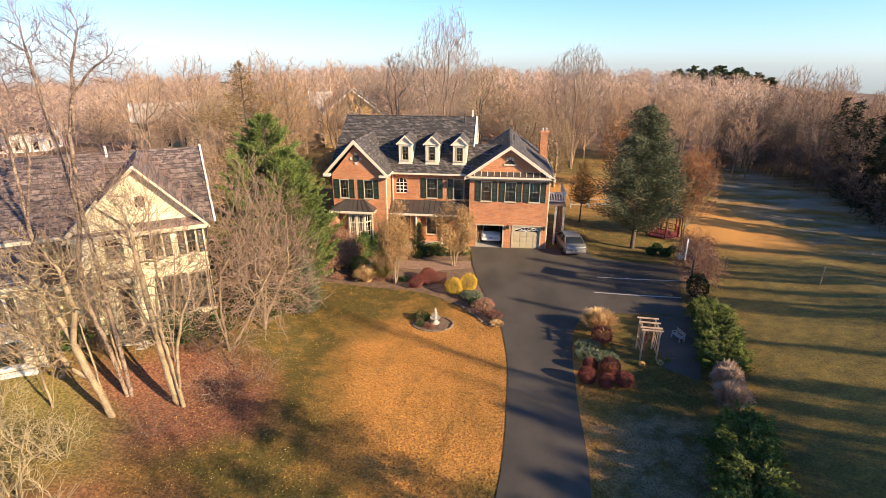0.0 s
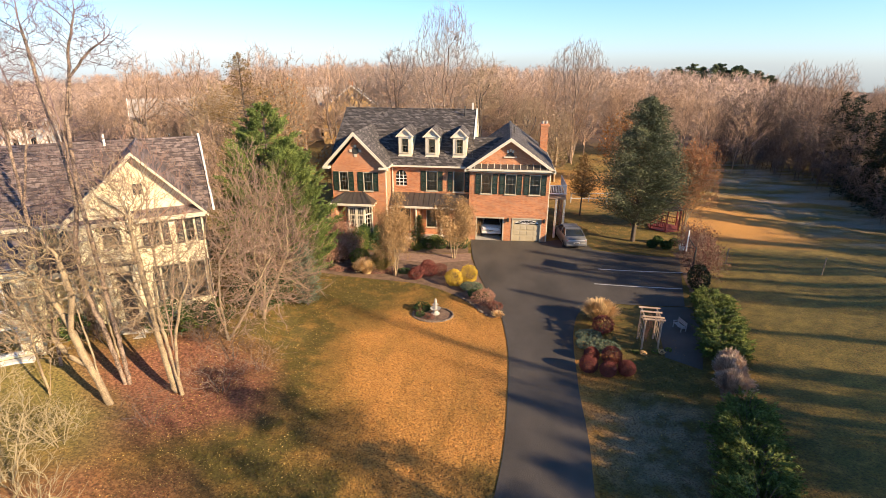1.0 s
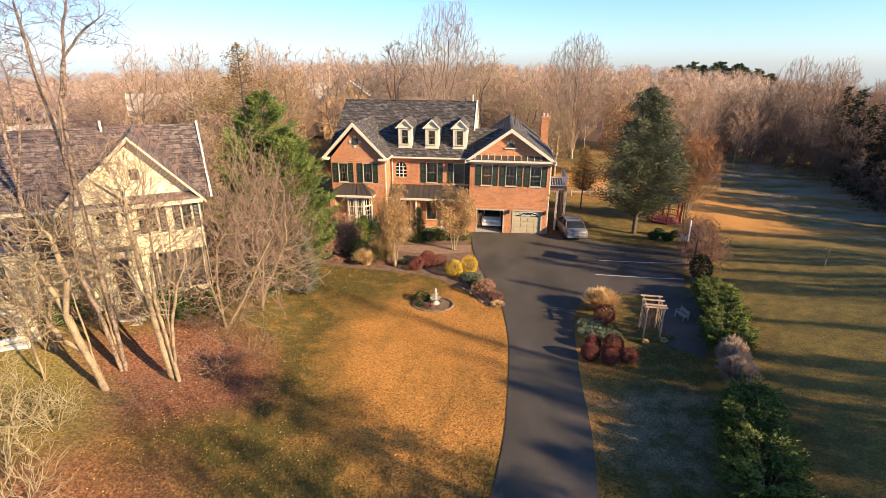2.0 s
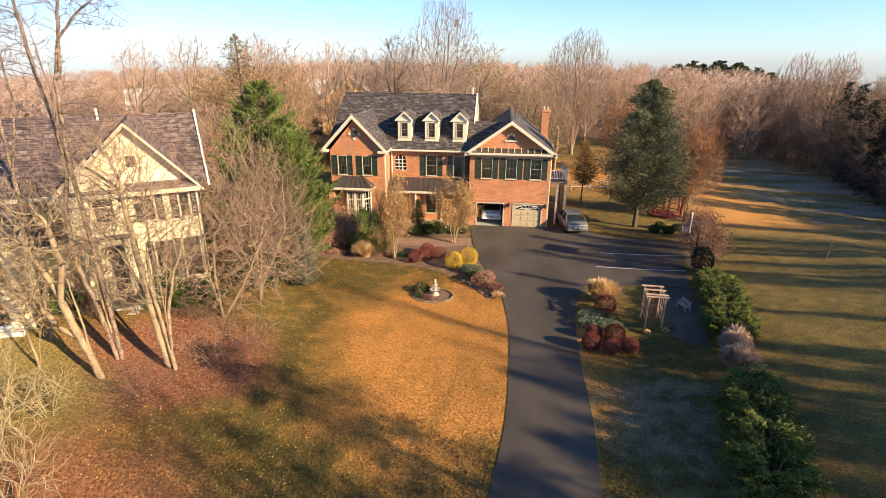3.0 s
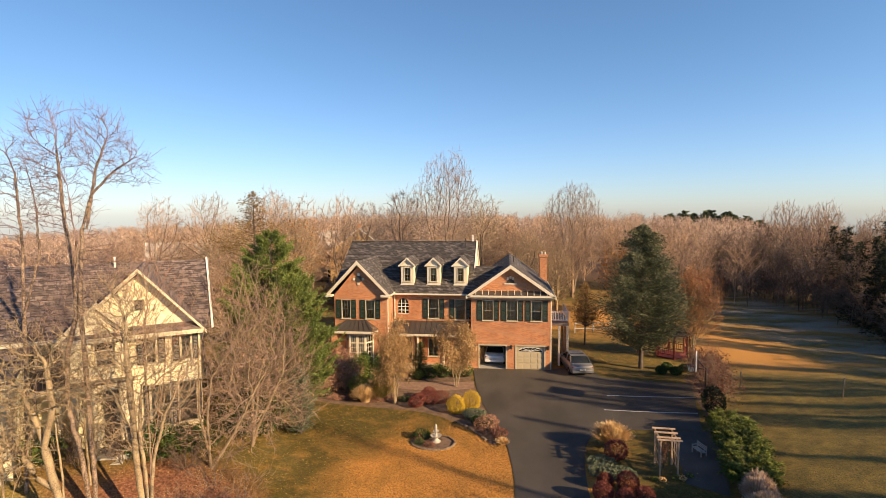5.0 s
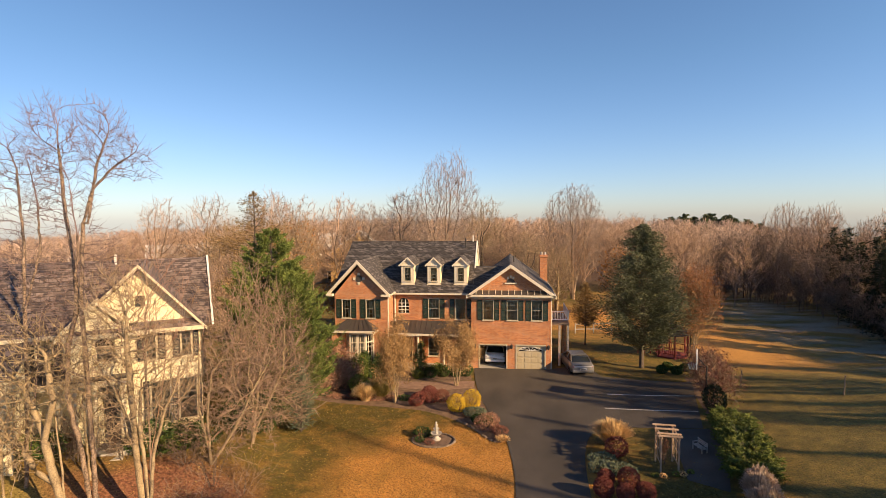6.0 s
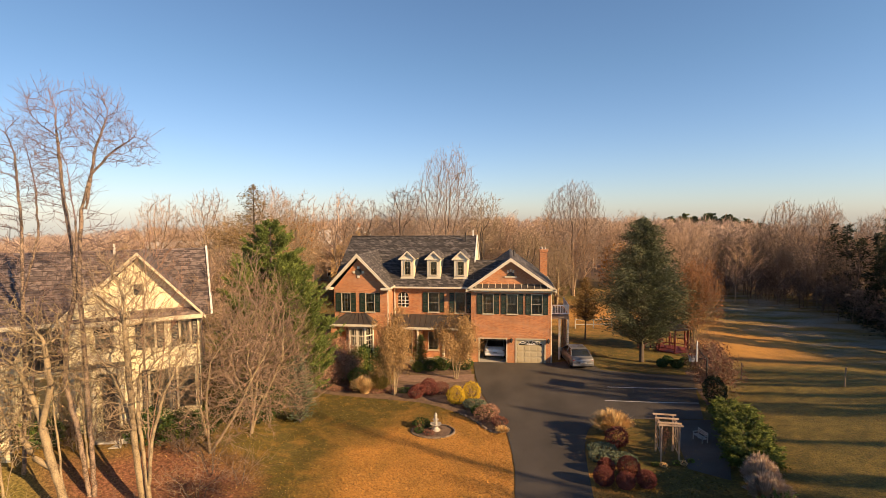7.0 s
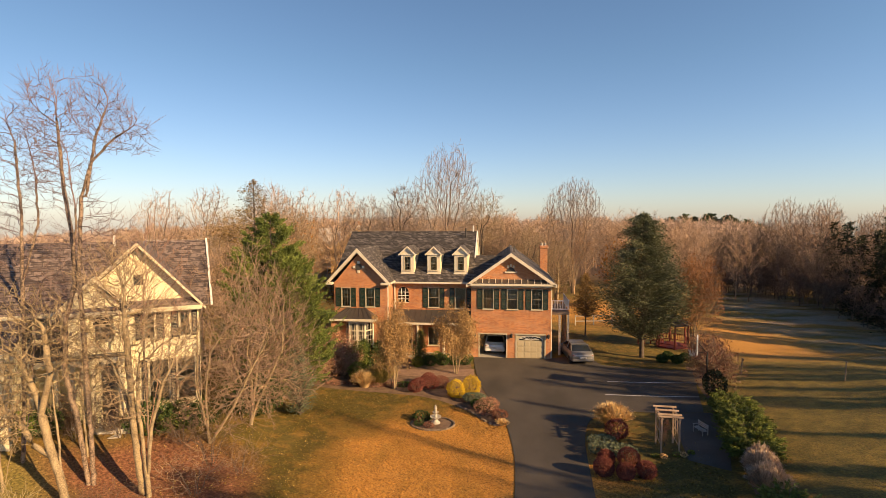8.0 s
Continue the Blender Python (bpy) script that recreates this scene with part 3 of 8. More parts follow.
def shutter(parent, x0, x1, z0, z1, y, mat=SHUTTER):
    """A louvred shutter hung on the wall face at y."""
    bm = bmesh.new()
    box(bm, x0, x0 + 0.05, y - 0.05, y - 0.003, z0, z1)
    box(bm, x1 - 0.05, x1, y - 0.05, y - 0.003, z0, z1)
    for za, zb in ((z0, z0 + 0.09), ((z0 + z1) / 2 - 0.04, (z0 + z1) / 2 + 0.04), (z1 - 0.09, z1)):
        box(bm, x0 + 0.05, x1 - 0.05, y - 0.048, y - 0.003, za, zb)
    n = int((z1 - z0) / 0.075)
    for i in range(n):
        z = z0 + 0.06 + (z1 - z0 - 0.12) * i / n
        vs = box(bm, x0 + 0.05, x1 - 0.05, y - 0.036, y - 0.01, z, z + 0.05)
        for v in vs:
            if v.co.z > z + 0.025:
                v.co.y += 0.012
    part("shutter", bm, mat, parent)


def roof_courses(corners, tread=0.19, lift=0.022, thick=0.14):
    """A roof slope (eave left, eave right, ridge right, ridge left) laid in lapped courses of shingles."""
    a, b, c, d = (Vector(v) for v in corners)
    bm = bmesh.new()
    n = (b - a).cross(d - a).normalized()
    if n.z < 0:
        n = -n
    rows = max(2, int(((d - a).length + (c - b).length) / 2 / tread))
    profile = [(0.0, -thick), (0.0, lift)]
    for i in range(1, rows):
        profile += [(i / rows, 0.0), (i / rows, lift)]
    profile += [(1.0, 0.0), (1.0, -thick)]
    left = [bm.verts.new(a.lerp(d, t) + n * k) for t, k in profile]
    right = [bm.verts.new(b.lerp(c, t) + n * k) for t, k in profile]
    for i in range(len(profile)):
        j = (i + 1) % len(profile)
        bm.faces.new((left[i], right[i], right[j], left[j]))
    bm.faces.new(left[::-1])
    bm.faces.new(right)
    bmesh.ops.recalc_face_normals(bm, faces=bm.faces[:])
    return bm


def build_house():
    h = thing("brick_house", "two-storey red brick house with grey shingle roof, dormers and garage", "house")
    # right-hand garage wing
    W = 41.9
    garage = [(-2.1, 0.3, -0.1, 2.1), (0.98, 3.46, -0.1, 2.1)]
    upper = [(-1.74, -0.82, 4.12, 5.82), (0.26, 1.18, 4.12, 5.82), (2.26, 3.18, 4.12, 5.82)]
    part("wing_wall", wall_with_holes(-2.7, 3.85, -0.1, 6.3, garage + upper, W, W + 0.25), BRICK, h)
    bm = bmesh.new()
    prism(bm, [(-2.7, 6.3), (3.85, 6.3), (0.58, 8.62)], W + 0.02, W + 0.24)
    part("wing_gable", bm, BRICK, h)
    bm = bmesh.new()
    box(bm, 3.6, 3.85, W + 0.25, 53.0, -0.1, 6.3)
    part("side_wall", bm, BRICK, h)
    part("side_wall", boxed(-2.7, -2.45, W + 0.25, 53.0, -0.1, 6.3), BRICK, h)
    part("back_wall", boxed(-13.9, 3.85, 53.0, 53.25, -0.1, 6.3), BRICK, h)
    bm = bmesh.new()
    prism(bm, [(-2.7, 6.3), (3.85, 6.3), (0.58, 8.62)], 53.0, 53.2)
    part("rear_gable", bm, BRICK, h)
    roof = new("wing_roof")
    roof.parent = h
    part("slope", roof_courses([(-3.05, 54.0, 6.22), (-3.05, 41.45, 6.22), (0.58, 41.45, 8.8), (0.58, 54.0, 8.8)], thick=0.05), SHINGLE, roof)
    part("slope", roof_courses([(4.25, 41.45, 6.22), (4.25, 54.0, 6.22), (0.58, 54.0, 8.8), (0.58, 41.45, 8.8)], thick=0.05), SHINGLE, roof)
    part("ridge_cap", boxed(0.46, 0.70, 41.44, 54.0, 8.76, 8.84, bevel=0.03), SHINGLE, roof)
    for s in (-1, 1):
        bm = bmesh.new()
        xe = -3.1 if s < 0 else 4.3
        prism(bm, [(xe, 5.98), (xe, 6.24), (0.58, 8.84), (0.58, 8.55)] if s < 0 else [(0.58, 8.55), (0.58, 8.84), (xe, 6.24), (xe, 5.98)], 41.36, 41.45)
        part("rake_board", bm, TRIM, roof)
        bm = bmesh.new()
        prism(bm, [(xe, 5.97), (xe, 6.05), (0.58, 8.62), (0.58, 8.54)], 41.453, W - 0.003)
        part("soffit", bm, TRIM, roof)
        bm = bmesh.new()
        prism(bm, [(xe, 6.02), (xe - s * 0.45, 6.10), (xe - s * 0.45, 6.30), (xe, 6.22)], 41.45, 54.0)
        part("gutter", bm, TRIM, roof)
    # small pent roof across the foot of the gable
    pent = new("pent_roof")
    pent.parent = h
    bm = bmesh.new()
    prism_x(bm, [(41.42, 6.28), (41.42, 6.34), (W + 0.02, 6.62), (W + 0.02, 6.28)], -2.5, 3.7)
    part("sheet", bm, METAL_ROOF, pent)
    for i in range(12):
        x = -2.3 + i * 0.53
        bm = bmesh.new()
        prism_x(bm, [(41.41, 6.34), (41.41, 6.40), (W + 0.02, 6.68), (W + 0.02, 6.62)], x, x + 0.05)
        part("seam", bm, TRIM, pent)
    part("fascia", boxed(-3.0, 4.2, 41.36, 41.46, 6.14, 6.30, bevel=0.01), TRIM, pent)
    part("soffit", boxed(-2.7, 3.85, 41.46, W, 6.16, 6.24), TRIM, pent)
    part("frieze_board", boxed(-2.7, 3.85, W - 0.04, W - 0.003, 5.93, 6.16), TRIM, pent)
    # gable vent: half-round louvre with a stepped brick surround
    vent = new("gable_vent")
    vent.parent = h
    bm = bmesh.new()
    prism(bm, [(0.58 + 0.34 * math.cos(a * math.pi / 10), 7.28 + 0.34 * math.sin(a * math.pi / 10)) for a in range(11)], W - 0.03, W + 0.03)
    part("louvre", bm, SHUTTER_DARK, vent)
    for i in range(3):
        part("key_block", boxed(0.28 + i * 0.22, 0.44 + i * 0.22, W - 0.06, W + 0.03, 7.68 - abs(i - 1) * 0.1, 7.88 - abs(i - 1) * 0.1), TRIM, vent)
    part("ledge", boxed(0.08, 1.1, W - 0.07, W + 0.03, 7.18, 7.28), TRIM, vent)
    for x0, x1, z0, z1 in upper:
        window(h, x0, x1, z0, z1, W, columns=3, rows=2)
    for x0, x1 in ((-2.19, -1.77), (-0.79, -0.37), (-0.19, 0.23), (1.21, 1.63), (1.81, 2.23), (3.21, 3.63)):
        shutter(h, x0, x1, 4.12, 5.82, W)
    for x in (-2.4, 0.64, 3.66):
        lantern = new("wall_lantern")
        lantern.parent = h
        bm = bmesh.new()
        lathe(bm, [(0.05, 0.0), (0.10, 0.06), (0.12, 0.26), (0.13, 0.28), (0.03, 0.38)], 6, (x, W - 0.16, 1.75))
        part("lamp_body", bm, CAR_BLACK, lantern)
        part("bracket", boxed(x - 0.03, x + 0.03, W - 0.14, W - 0.003, 1.84, 1.92, bevel=0.008), CAR_BLACK, lantern)
    for x, y, z, top in ((0.9, 46.5, 8.5, 9.15), (-3.6, 47.6, 9.8, 10.75)):
        bm = bmesh.new()
        tube(bm, (x, y, z), (x, y, top), 0.06, 0.06, 8)
        part("vent_pipe", bm, SHUTTER_DARK, h)
    # soldier course over the garage doors
    part("brick_band", boxed(-2.7, 3.85, W - 0.025, W - 0.003, 2.16, 2.34), BRICK, h)
    for k, (x0, x1, z0, z1) in enumerate(garage):
        bm = bmesh.new()
        box(bm, x0, x0 + 0.1, W - 0.04, W + 0.2, 0.02, z1)
        box(bm, x1 - 0.1, x1, W - 0.04, W + 0.2, 0.02, z1)
        box(bm, x0 + 0.1, x1 - 0.1, W - 0.04, W + 0.2, z1 - 0.1, z1)
        part("garage_frame", bm, FRAME, h)
    # closed door with its arched lights
    door = new("garage_door")
    door.parent = h
    for row in range(4):
        z = 0.03 + row * 0.485
        part("door_section", boxed(1.08, 3.36, W + 0.1, W + 0.15, z, z + 0.475, bevel=0.008), GARAGE_DOOR, door)
        if row < 3:
            for c in range(4):
                part("raised_panel", boxed(1.16 + c * 0.56, 1.6 + c * 0.56, W + 0.075, W + 0.1, z + 0.08, z + 0.4, bevel=0.012), GARAGE_DOOR, door)
    bm = bmesh.new()
    fan = [(2.22 + 1.0 * math.cos(a * math.pi / 14), 1.54 + 0.36 * math.sin(a * math.pi / 14)) for a in range(15)]
    prism(bm, fan, W + 0.085, W + 0.1)
    part("fan_light", bm, GLASS, door)
    for k in range(1, 7):
        a = k * math.pi / 7
        bm = bmesh.new()
        tube(bm, (2.22, W + 0.075, 1.56), (2.22 + 0.98 * math.cos(a), W + 0.075, 1.54 + 0.35 * math.sin(a)), 0.02, 0.02, 4)
        part("light_bar", bm, WHITE, door)
    bm = bmesh.new()
    for p, q in zip(fan, fan[1:]):
        tube(bm, (p[0], W + 0.075, p[1]), (q[0], W + 0.075, q[1]), 0.025, 0.025, 4)
    part("fan_rim", bm, WHITE, door)
    # the open bay: a shell with a floor and a car
    part("garage_floor", boxed(-2.45, 3.6, W + 0.02, 48.4, -0.1, 0.02), CONCRETE, h)
    part("garage_back_wall", boxed(-2.45, 3.6, 48.4, 48.6, 0.0, 2.9), DARK_ROOM, h)
    part("garage_ceiling", boxed(-2.45, 3.6, W + 0.25, 48.4, 2.75, 2.9), DARK_ROOM, h)
    for x in (-2.44, 3.54):
        part("garage_lining", boxed(x, x + 0.05, W + 0.26, 48.4, 0.02, 2.75), DARK_ROOM, h)
    part("door_track", boxed(-2.0, 0.2, W + 0.5, W + 2.6, 2.2, 2.25), GARAGE_DOOR, h)
    # main block
    M = 42.6
    first = [(-6.5, -5.55, 0.75, 2.35), (-8.9, -7.85, 0.35, 2.5)]
    second = [(-6.46, -5.5, 4.05, 5.78), (-4.15, -3.2, 4.0, 5.78)]
    arch = (-9.1, -8.15, 4.45, 5.35)
    part("main_wall", wall_with_holes(-13.9, -2.7, -0.1, 6.3, first + second + [arch], M, M + 0.25), BRICK, h)
    part("end_wall", boxed(-13.9, -13.65, M + 0.25, 53.0, -0.1, 6.3), BRICK, h)
    for x0, x1, z0, z1 in second:
        window(h, x0, x1, z0, z1, M, columns=3, rows=2)
    for x0, x1 in ((-6.92, -6.5), (-5.46, -5.05), (-4.6, -4.2), (-3.15, -2.76)):
        shutter(h, x0, x1, 4.05, 5.75, M)
    window(h, *first[0], M, columns=2, rows=3)
    fd = new("front_door")
    fd.parent = h
    x0, x1, z0, z1 = first[1]
    part("leaf", boxed(x0 + 0.08, x1 - 0.08, M + 0.08, M + 0.13, z0, z1 - 0.08, bevel=0.01), SHUTTER_DARK, fd)
    bm = bmesh.new()
    box(bm, x0, x0 + 0.08, M - 0.03, M + 0.15, z0, z1)
    box(bm, x1 - 0.08, x1, M - 0.03, M + 0.15, z0, z1)
    box(bm, x0 + 0.08, x1 - 0.08, M - 0.03, M + 0.15, z1 - 0.08, z1)
    part("door_frame", bm, TRIM, fd)
    # arched stair window
    aw = new("arched_window")
    aw.parent = h
    xa, xb, za, zb = arch
    part("pane", boxed(xa, xb, M + 0.08, M + 0.09, za, zb), GLASS, aw)
    cx, r = (xa + xb) / 2, (xb - xa) / 2
    bm = bmesh.new()
    prism(bm, [(cx + r * math.cos(a * math.pi / 12), zb + r * 0.95 * math.sin(a * math.pi / 12)) for a in range(13)], M - 0.006, M + 0.03)
    part("fan_pane", bm, GLASS, aw)
    for rr, name, mat, y in ((r + 0.17, "brick_arch", BRICK, M - 0.035),):
        bm = bmesh.new()
        pts = [(cx + rr * math.cos(a * math.pi / 12), zb + rr * 0.95 * math.sin(a * math.pi / 12)) for a in range(13)]
        inn = [(cx + (r - 0.01) * math.cos(a * math.pi / 12), zb + (r - 0.01) * 0.95 * math.sin(a * math.pi / 12)) for a in range(13)]
        for i in range(12):
            prism(bm, [inn[i], pts[i], pts[i + 1], inn[i + 1]], y, M + 0.02)
        part(name, bm, mat, aw)
    bm = bmesh.new()
    for s in (xa - 0.16, xb):
        box(bm, s, s + 0.16, M - 0.035, M + 0.1, za - 0.05, zb)
    box(bm, xa, xb, M - 0.05, M + 0.1, za - 0.14, za)
    part("surround", bm, BRICK, aw)
    bm = bmesh.new()
    for i in range(1, 3):
        x = xa + (xb - xa) * i / 3
        box(bm, x - 0.02, x + 0.02, M - 0.02, M + 0.085, za, zb + 0.35)
    for i in range(4):
        z = za + (zb - za) * i / 3
        box(bm, xa, xb, M - 0.021, M + 0.084, z - 0.02, z + 0.02)
    part("muntin_grid", bm, WHITE, aw)
    # main roof, its lower right part and the gable end between them
    mr = new("main_roof")
    mr.parent = h
    part("front_slope", roof_courses([(-14.9, 42.15, 6.3), (-2.62, 42.15, 6.3), (-2.62, 48.4, 10.4), (-14.9, 48.4, 10.4)]), SHINGLE, mr)
    part("rear_slope", roof_courses([(-2.62, 54.65, 6.3), (-14.9, 54.65, 6.3), (-14.9, 48.4, 10.4), (-2.62, 48.4, 10.4)]), SHINGLE, mr)
    part("ridge_cap", boxed(-14.92, -2.6, 48.28, 48.52, 10.36, 10.45, bevel=0.03), SHINGLE, mr)
    part("vent_pipe", boxed(-3.0, -2.88, 48.2, 48.32, 10.4, 11.0), WHITE, mr)
    bm = bmesh.new()
    prism_x(bm, [(42.3, 6.3), (54.5, 6.3), (48.4, 10.3)], -2.9, -2.64)
    part("gable_end", bm, SIDING, mr)
    bm = bmesh.new()
    prism_x(bm, [(42.3, 6.3), (54.5, 6.3), (48.4, 10.3)], -14.5, -14.2)
    part("gable_end", bm, SIDING, mr)
    bm = bmesh.new()
    prism_x(bm, [(45.0, 8.02), (45.0, 8.26), (48.4, 10.5), (48.4, 10.22)], -2.62, -2.52)
    prism_x(bm, [(48.4, 10.22), (48.4, 10.5), (54.7, 6.3), (54.7, 6.06)], -2.62, -2.52)
    part("rake_board", bm, WHITE, mr)
    part("lower_slope", roof_courses([(-2.6, 42.15, 6.3), (-0.2, 42.15, 6.3), (1.2, 45.3, 8.36), (-2.6, 45.3, 8.36)]), SHINGLE, mr)
    part("lower_back_slope", roof_courses([(1.2, 53.0, 6.4), (-2.6, 53.0, 6.4), (-2.6, 45.3, 8.36), (1.2, 45.3, 8.36)]), SHINGLE, mr)
    part("gutter", boxed(-9.6, -3.0, 42.02, 42.16, 6.16, 6.30, bevel=0.02), TRIM, mr)
    part("soffit", boxed(-9.55, -2.72, 42.16, 42.6, 6.14, 6.2), TRIM, mr)
    part("downpipe", boxed(-9.42, -9.32, 42.45, 42.58, 0.3, 6.15, bevel=0.02), TRIM, mr)
    # dormers
    for cx in (-8.34, -6.03, -3.68):
        d = new("dormer")
        d.parent = h
        y = 43.1
        w = 0.55
        wy = y + 2.6
        part("front_board", wall_with_holes(cx - w, cx + w, 6.95, 8.62, [(cx - 0.31, cx + 0.31, 7.2, 8.42)], y, y + 0.12), TRIM, d)
        for s in (-1, 1):
            part("cheek", boxed(cx + s * w - 0.05, cx + s * w + 0.05, y + 0.12, wy, 6.9, 8.6), SIDING, d)
        window(d, cx - 0.31, cx + 0.31, 7.2, 8.42, y, columns=2, rows=2, rim=0.05, depth=0.1)
        bm = bmesh.new()
        prism(bm, [(cx - 0.62, 8.6), (cx + 0.62, 8.6), (cx, 9.16)], y - 0.02, y + 0.12)
        part("pediment", bm, TRIM, d)
        for s in (-1, 1):
            bm = bmesh.new()
            slab(bm, [(cx, y - 0.16, 9.3), (cx + s * 0.74, y - 0.16, 8.6), (cx + s * 0.74, wy + 0.2, 8.6), (cx, wy + 0.6, 9.3)], 0.06)
            part("dormer_roof", bm, SHINGLE, d)
            bm = bmesh.new()
            prism(bm, [(cx, 9.16), (cx, 9.31), (cx + s * 0.78, 8.58), (cx + s * 0.72, 8.48)], y - 0.2, y - 0.14)
            part("rake_board", bm, TRIM, d)
        part("cornice", boxed(cx - 0.72, cx + 0.72, y - 0.1, y + 0.02, 8.52, 8.62, bevel=0.015), TRIM, d)
        part("apron", boxed(cx - 0.62, cx + 0.62, y - 0.08, y + 0.0, 6.86, 6.97, bevel=0.015), TRIM, d)
    # left-hand gabled wing with a bay
    L = 40.3
    lw = [(-13.4, -12.62, 4.42, 6.0), (-11.35, -10.55, 4.42, 6.0)]
    bay_hole = [(-12.9, -10.9, 0.8, 3.3)]
    part("wing_wall", wall_with_holes(-14.0, -9.55, -0.1, 6.4, lw + bay_hole, L, L + 0.25), BRICK, h)
    for x in (-14.0, -9.8):
        part("side_wall", boxed(x, x + 0.25, L + 0.25, 42.6, -0.1, 6.4), BRICK, h)
    bm = bmesh.new()
    prism(bm, [(-14.0, 6.4), (-9.55, 6.4), (-11.9, 8.85)], L + 0.02, L + 0.24)
    part("wing_gable", bm, BRICK, h)
    lr = new("left_roof")
    lr.parent = h
    part("slope", roof_courses([(-14.55, 46.6, 6.45), (-14.55, L - 0.3, 6.45), (-11.95, L - 0.3, 9.2), (-11.95, 46.6, 9.2)], thick=0.05), SHINGLE, lr)
    part("slope", roof_courses([(-9.3, L - 0.3, 6.4), (-9.3, 46.6, 6.4), (-11.95, 46.6, 9.2), (-11.95, L - 0.3, 9.2)], thick=0.05), SHINGLE, lr)
    for xe in (-14.62, -9.22):
        bm = bmesh.new()
        prism(bm, [(xe, 6.2), (xe, 6.46), (-11.95, 9.27), (-11.95, 8.95)], L - 0.39, L - 0.3)
        part("rake_board", bm, TRIM, lr)
        bm = bmesh.new()
        prism(bm, [(xe, 6.19), (xe, 6.27), (-11.95, 9.02), (-11.95, 8.94)], L - 0.297, L - 0.003)
        part("soffit", bm, TRIM, lr)
    part("cornice_return", boxed(-9.95, -9.2, L - 0.5, L + 0.02, 6.28, 6.46, bevel=0.02), TRIM, lr)
    part("cornice_return", boxed(-14.6, -14.05, L - 0.5, L + 0.02, 6.28, 6.46, bevel=0.02), TRIM, lr)
    part("gutter", boxed(-9.32, -9.2, L - 0.45, 42.1, 6.28, 6.42, bevel=0.02), TRIM, lr)
    part("downpipe", boxed(-9.53, -9.44, L + 0.06, L + 0.16, 0.2, 6.3, bevel=0.02), TRIM, lr)
    vent = new("round_vent")
    vent.parent = h
    bm = bmesh.new()
    prism(bm, [(-11.9 + 0.3 * math.cos(a * math.pi / 8), 7.72 + 0.3 * math.sin(a * math.pi / 8)) for a in range(16)], L - 0.02, L + 0.03)
    part("louvre", bm, SHUTTER_DARK, vent)
    for a in range(4):
        bm = bmesh.new()
        c, s = math.cos(a * math.pi / 2), math.sin(a * math.pi / 2)
        box(bm, -11.9 + c * 0.38 - 0.1, -11.9 + c * 0.38 + 0.1, L - 0.05, L + 0.02, 7.72 + s * 0.38 - 0.1, 7.72 + s * 0.38 + 0.1)
        part("key_block", bm, TRIM, vent)
    for x0, x1, z0, z1 in lw:
        window(h, x0, x1, z0, z1, L, columns=3, rows=2)
    for x0, x1 in ((-13.86, -13.44), (-12.58, -12.16), (-11.8, -11.39), (-10.51, -10.1)):
        shutter(h, x0, x1, 4.42, 6.0, L)
    bay = new("bay_window")
    bay.parent = h
    plan = [(-13.05, L), (-12.55, L - 0.75), (-11.2, L - 0.75), (-10.7, L)]
    for (xa, ya), (xb, yb) in zip(plan, plan[1:]):
        n = math.hypot(xb - xa, yb - ya)
        ux, uy = (xb - xa) / n, (yb - ya) / n
        m = Matrix.Translation((xa, ya, 0)) @ Matrix.Rotation(math.atan2(uy, ux), 4, "Z")
        panes = 1 if n < 1 else 2
        bm = bmesh.new()
        box(bm, 0, n, -0.02, 0.1, 0.25, 0.85)
        box(bm, 0, n, -0.03, 0.1, 3.15, 3.4)
        for i in range(panes + 1):
            x = i * n / panes
            box(bm, max(0, x - 0.1), min(n, x + 0.1), -0.03, 0.1, 0.85, 3.15)
        box(bm, 0, n, -0.025, 0.06, 2.5, 2.58)
        bm.transform(m)
        part("bay_frame", bm, TRIM, bay)
        bm = boxed(0.02, n - 0.02, 0.03, 0.05, 0.85, 3.15)
        bm.transform(m)
        part("pane", bm, PANE, bay)
        bm = boxed(0.02, n - 0.02, 0.07, 0.08, 0.85, 3.15)
        bm.transform(m)
        part("sheer_curtain", bm, CURTAIN, bay)
        bm = bmesh.new()
        for i in range(1, panes * 3):
            if i % 3:
                x = i * n / panes / 3
                box(bm, x - 0.016, x + 0.016, -0.005, 0.03, 0.85, 3.15)
        for z in (1.3, 1.75, 2.15):
            box(bm, 0.05, n - 0.05, -0.004, 0.029, z - 0.016, z + 0.016)
        bm.transform(m)
        part("muntin_grid", bm, TRIM, bay)
    bm = bmesh.new()
    y0, y1 = L - 1.2, L
    rz = [(-14.0, y0, 3.58), (-10.3, y0, 3.58), (-10.3, y1, 3.62), (-14.0, y1, 3.62)]
    top = [(-13.0, L, 4.3), (-11.3, L, 4.3)]
    for quad in ([rz[0], rz[1], top[1], top[0]], [rz[1], rz[2], top[1]], [rz[3], rz[0], top[0]]):
        slab(bm, quad, 0.05)
    part("bay_roof", bm, METAL_ROOF, bay)
    part("bay_fascia", boxed(-14.05, -10.25, y0 - 0.04, y0 + 0.04, 3.42, 3.6, bevel=0.01), TRIM, bay)
    part("bay_soffit", boxed(-14.0, -10.3, y0 + 0.04, L, 3.4, 3.46), TRIM, bay)
    part("brick_pier", boxed(-14.0, -13.55, L - 0.95, L, -0.1, 3.4), BRICK, bay)
    for i in range(7):
        x = -13.6 + i * 0.5
        xt = -12.15 + (x + 12.15) * 0.46
        bm = bmesh.new()
        tube(bm, (x, y0, 3.62), (xt, L, 4.33), 0.02, 0.02, 4)
        part("seam", bm, METAL_ROOF, bay)
    # porch roof over the front door
    porch = new("front_porch")
    porch.parent = h
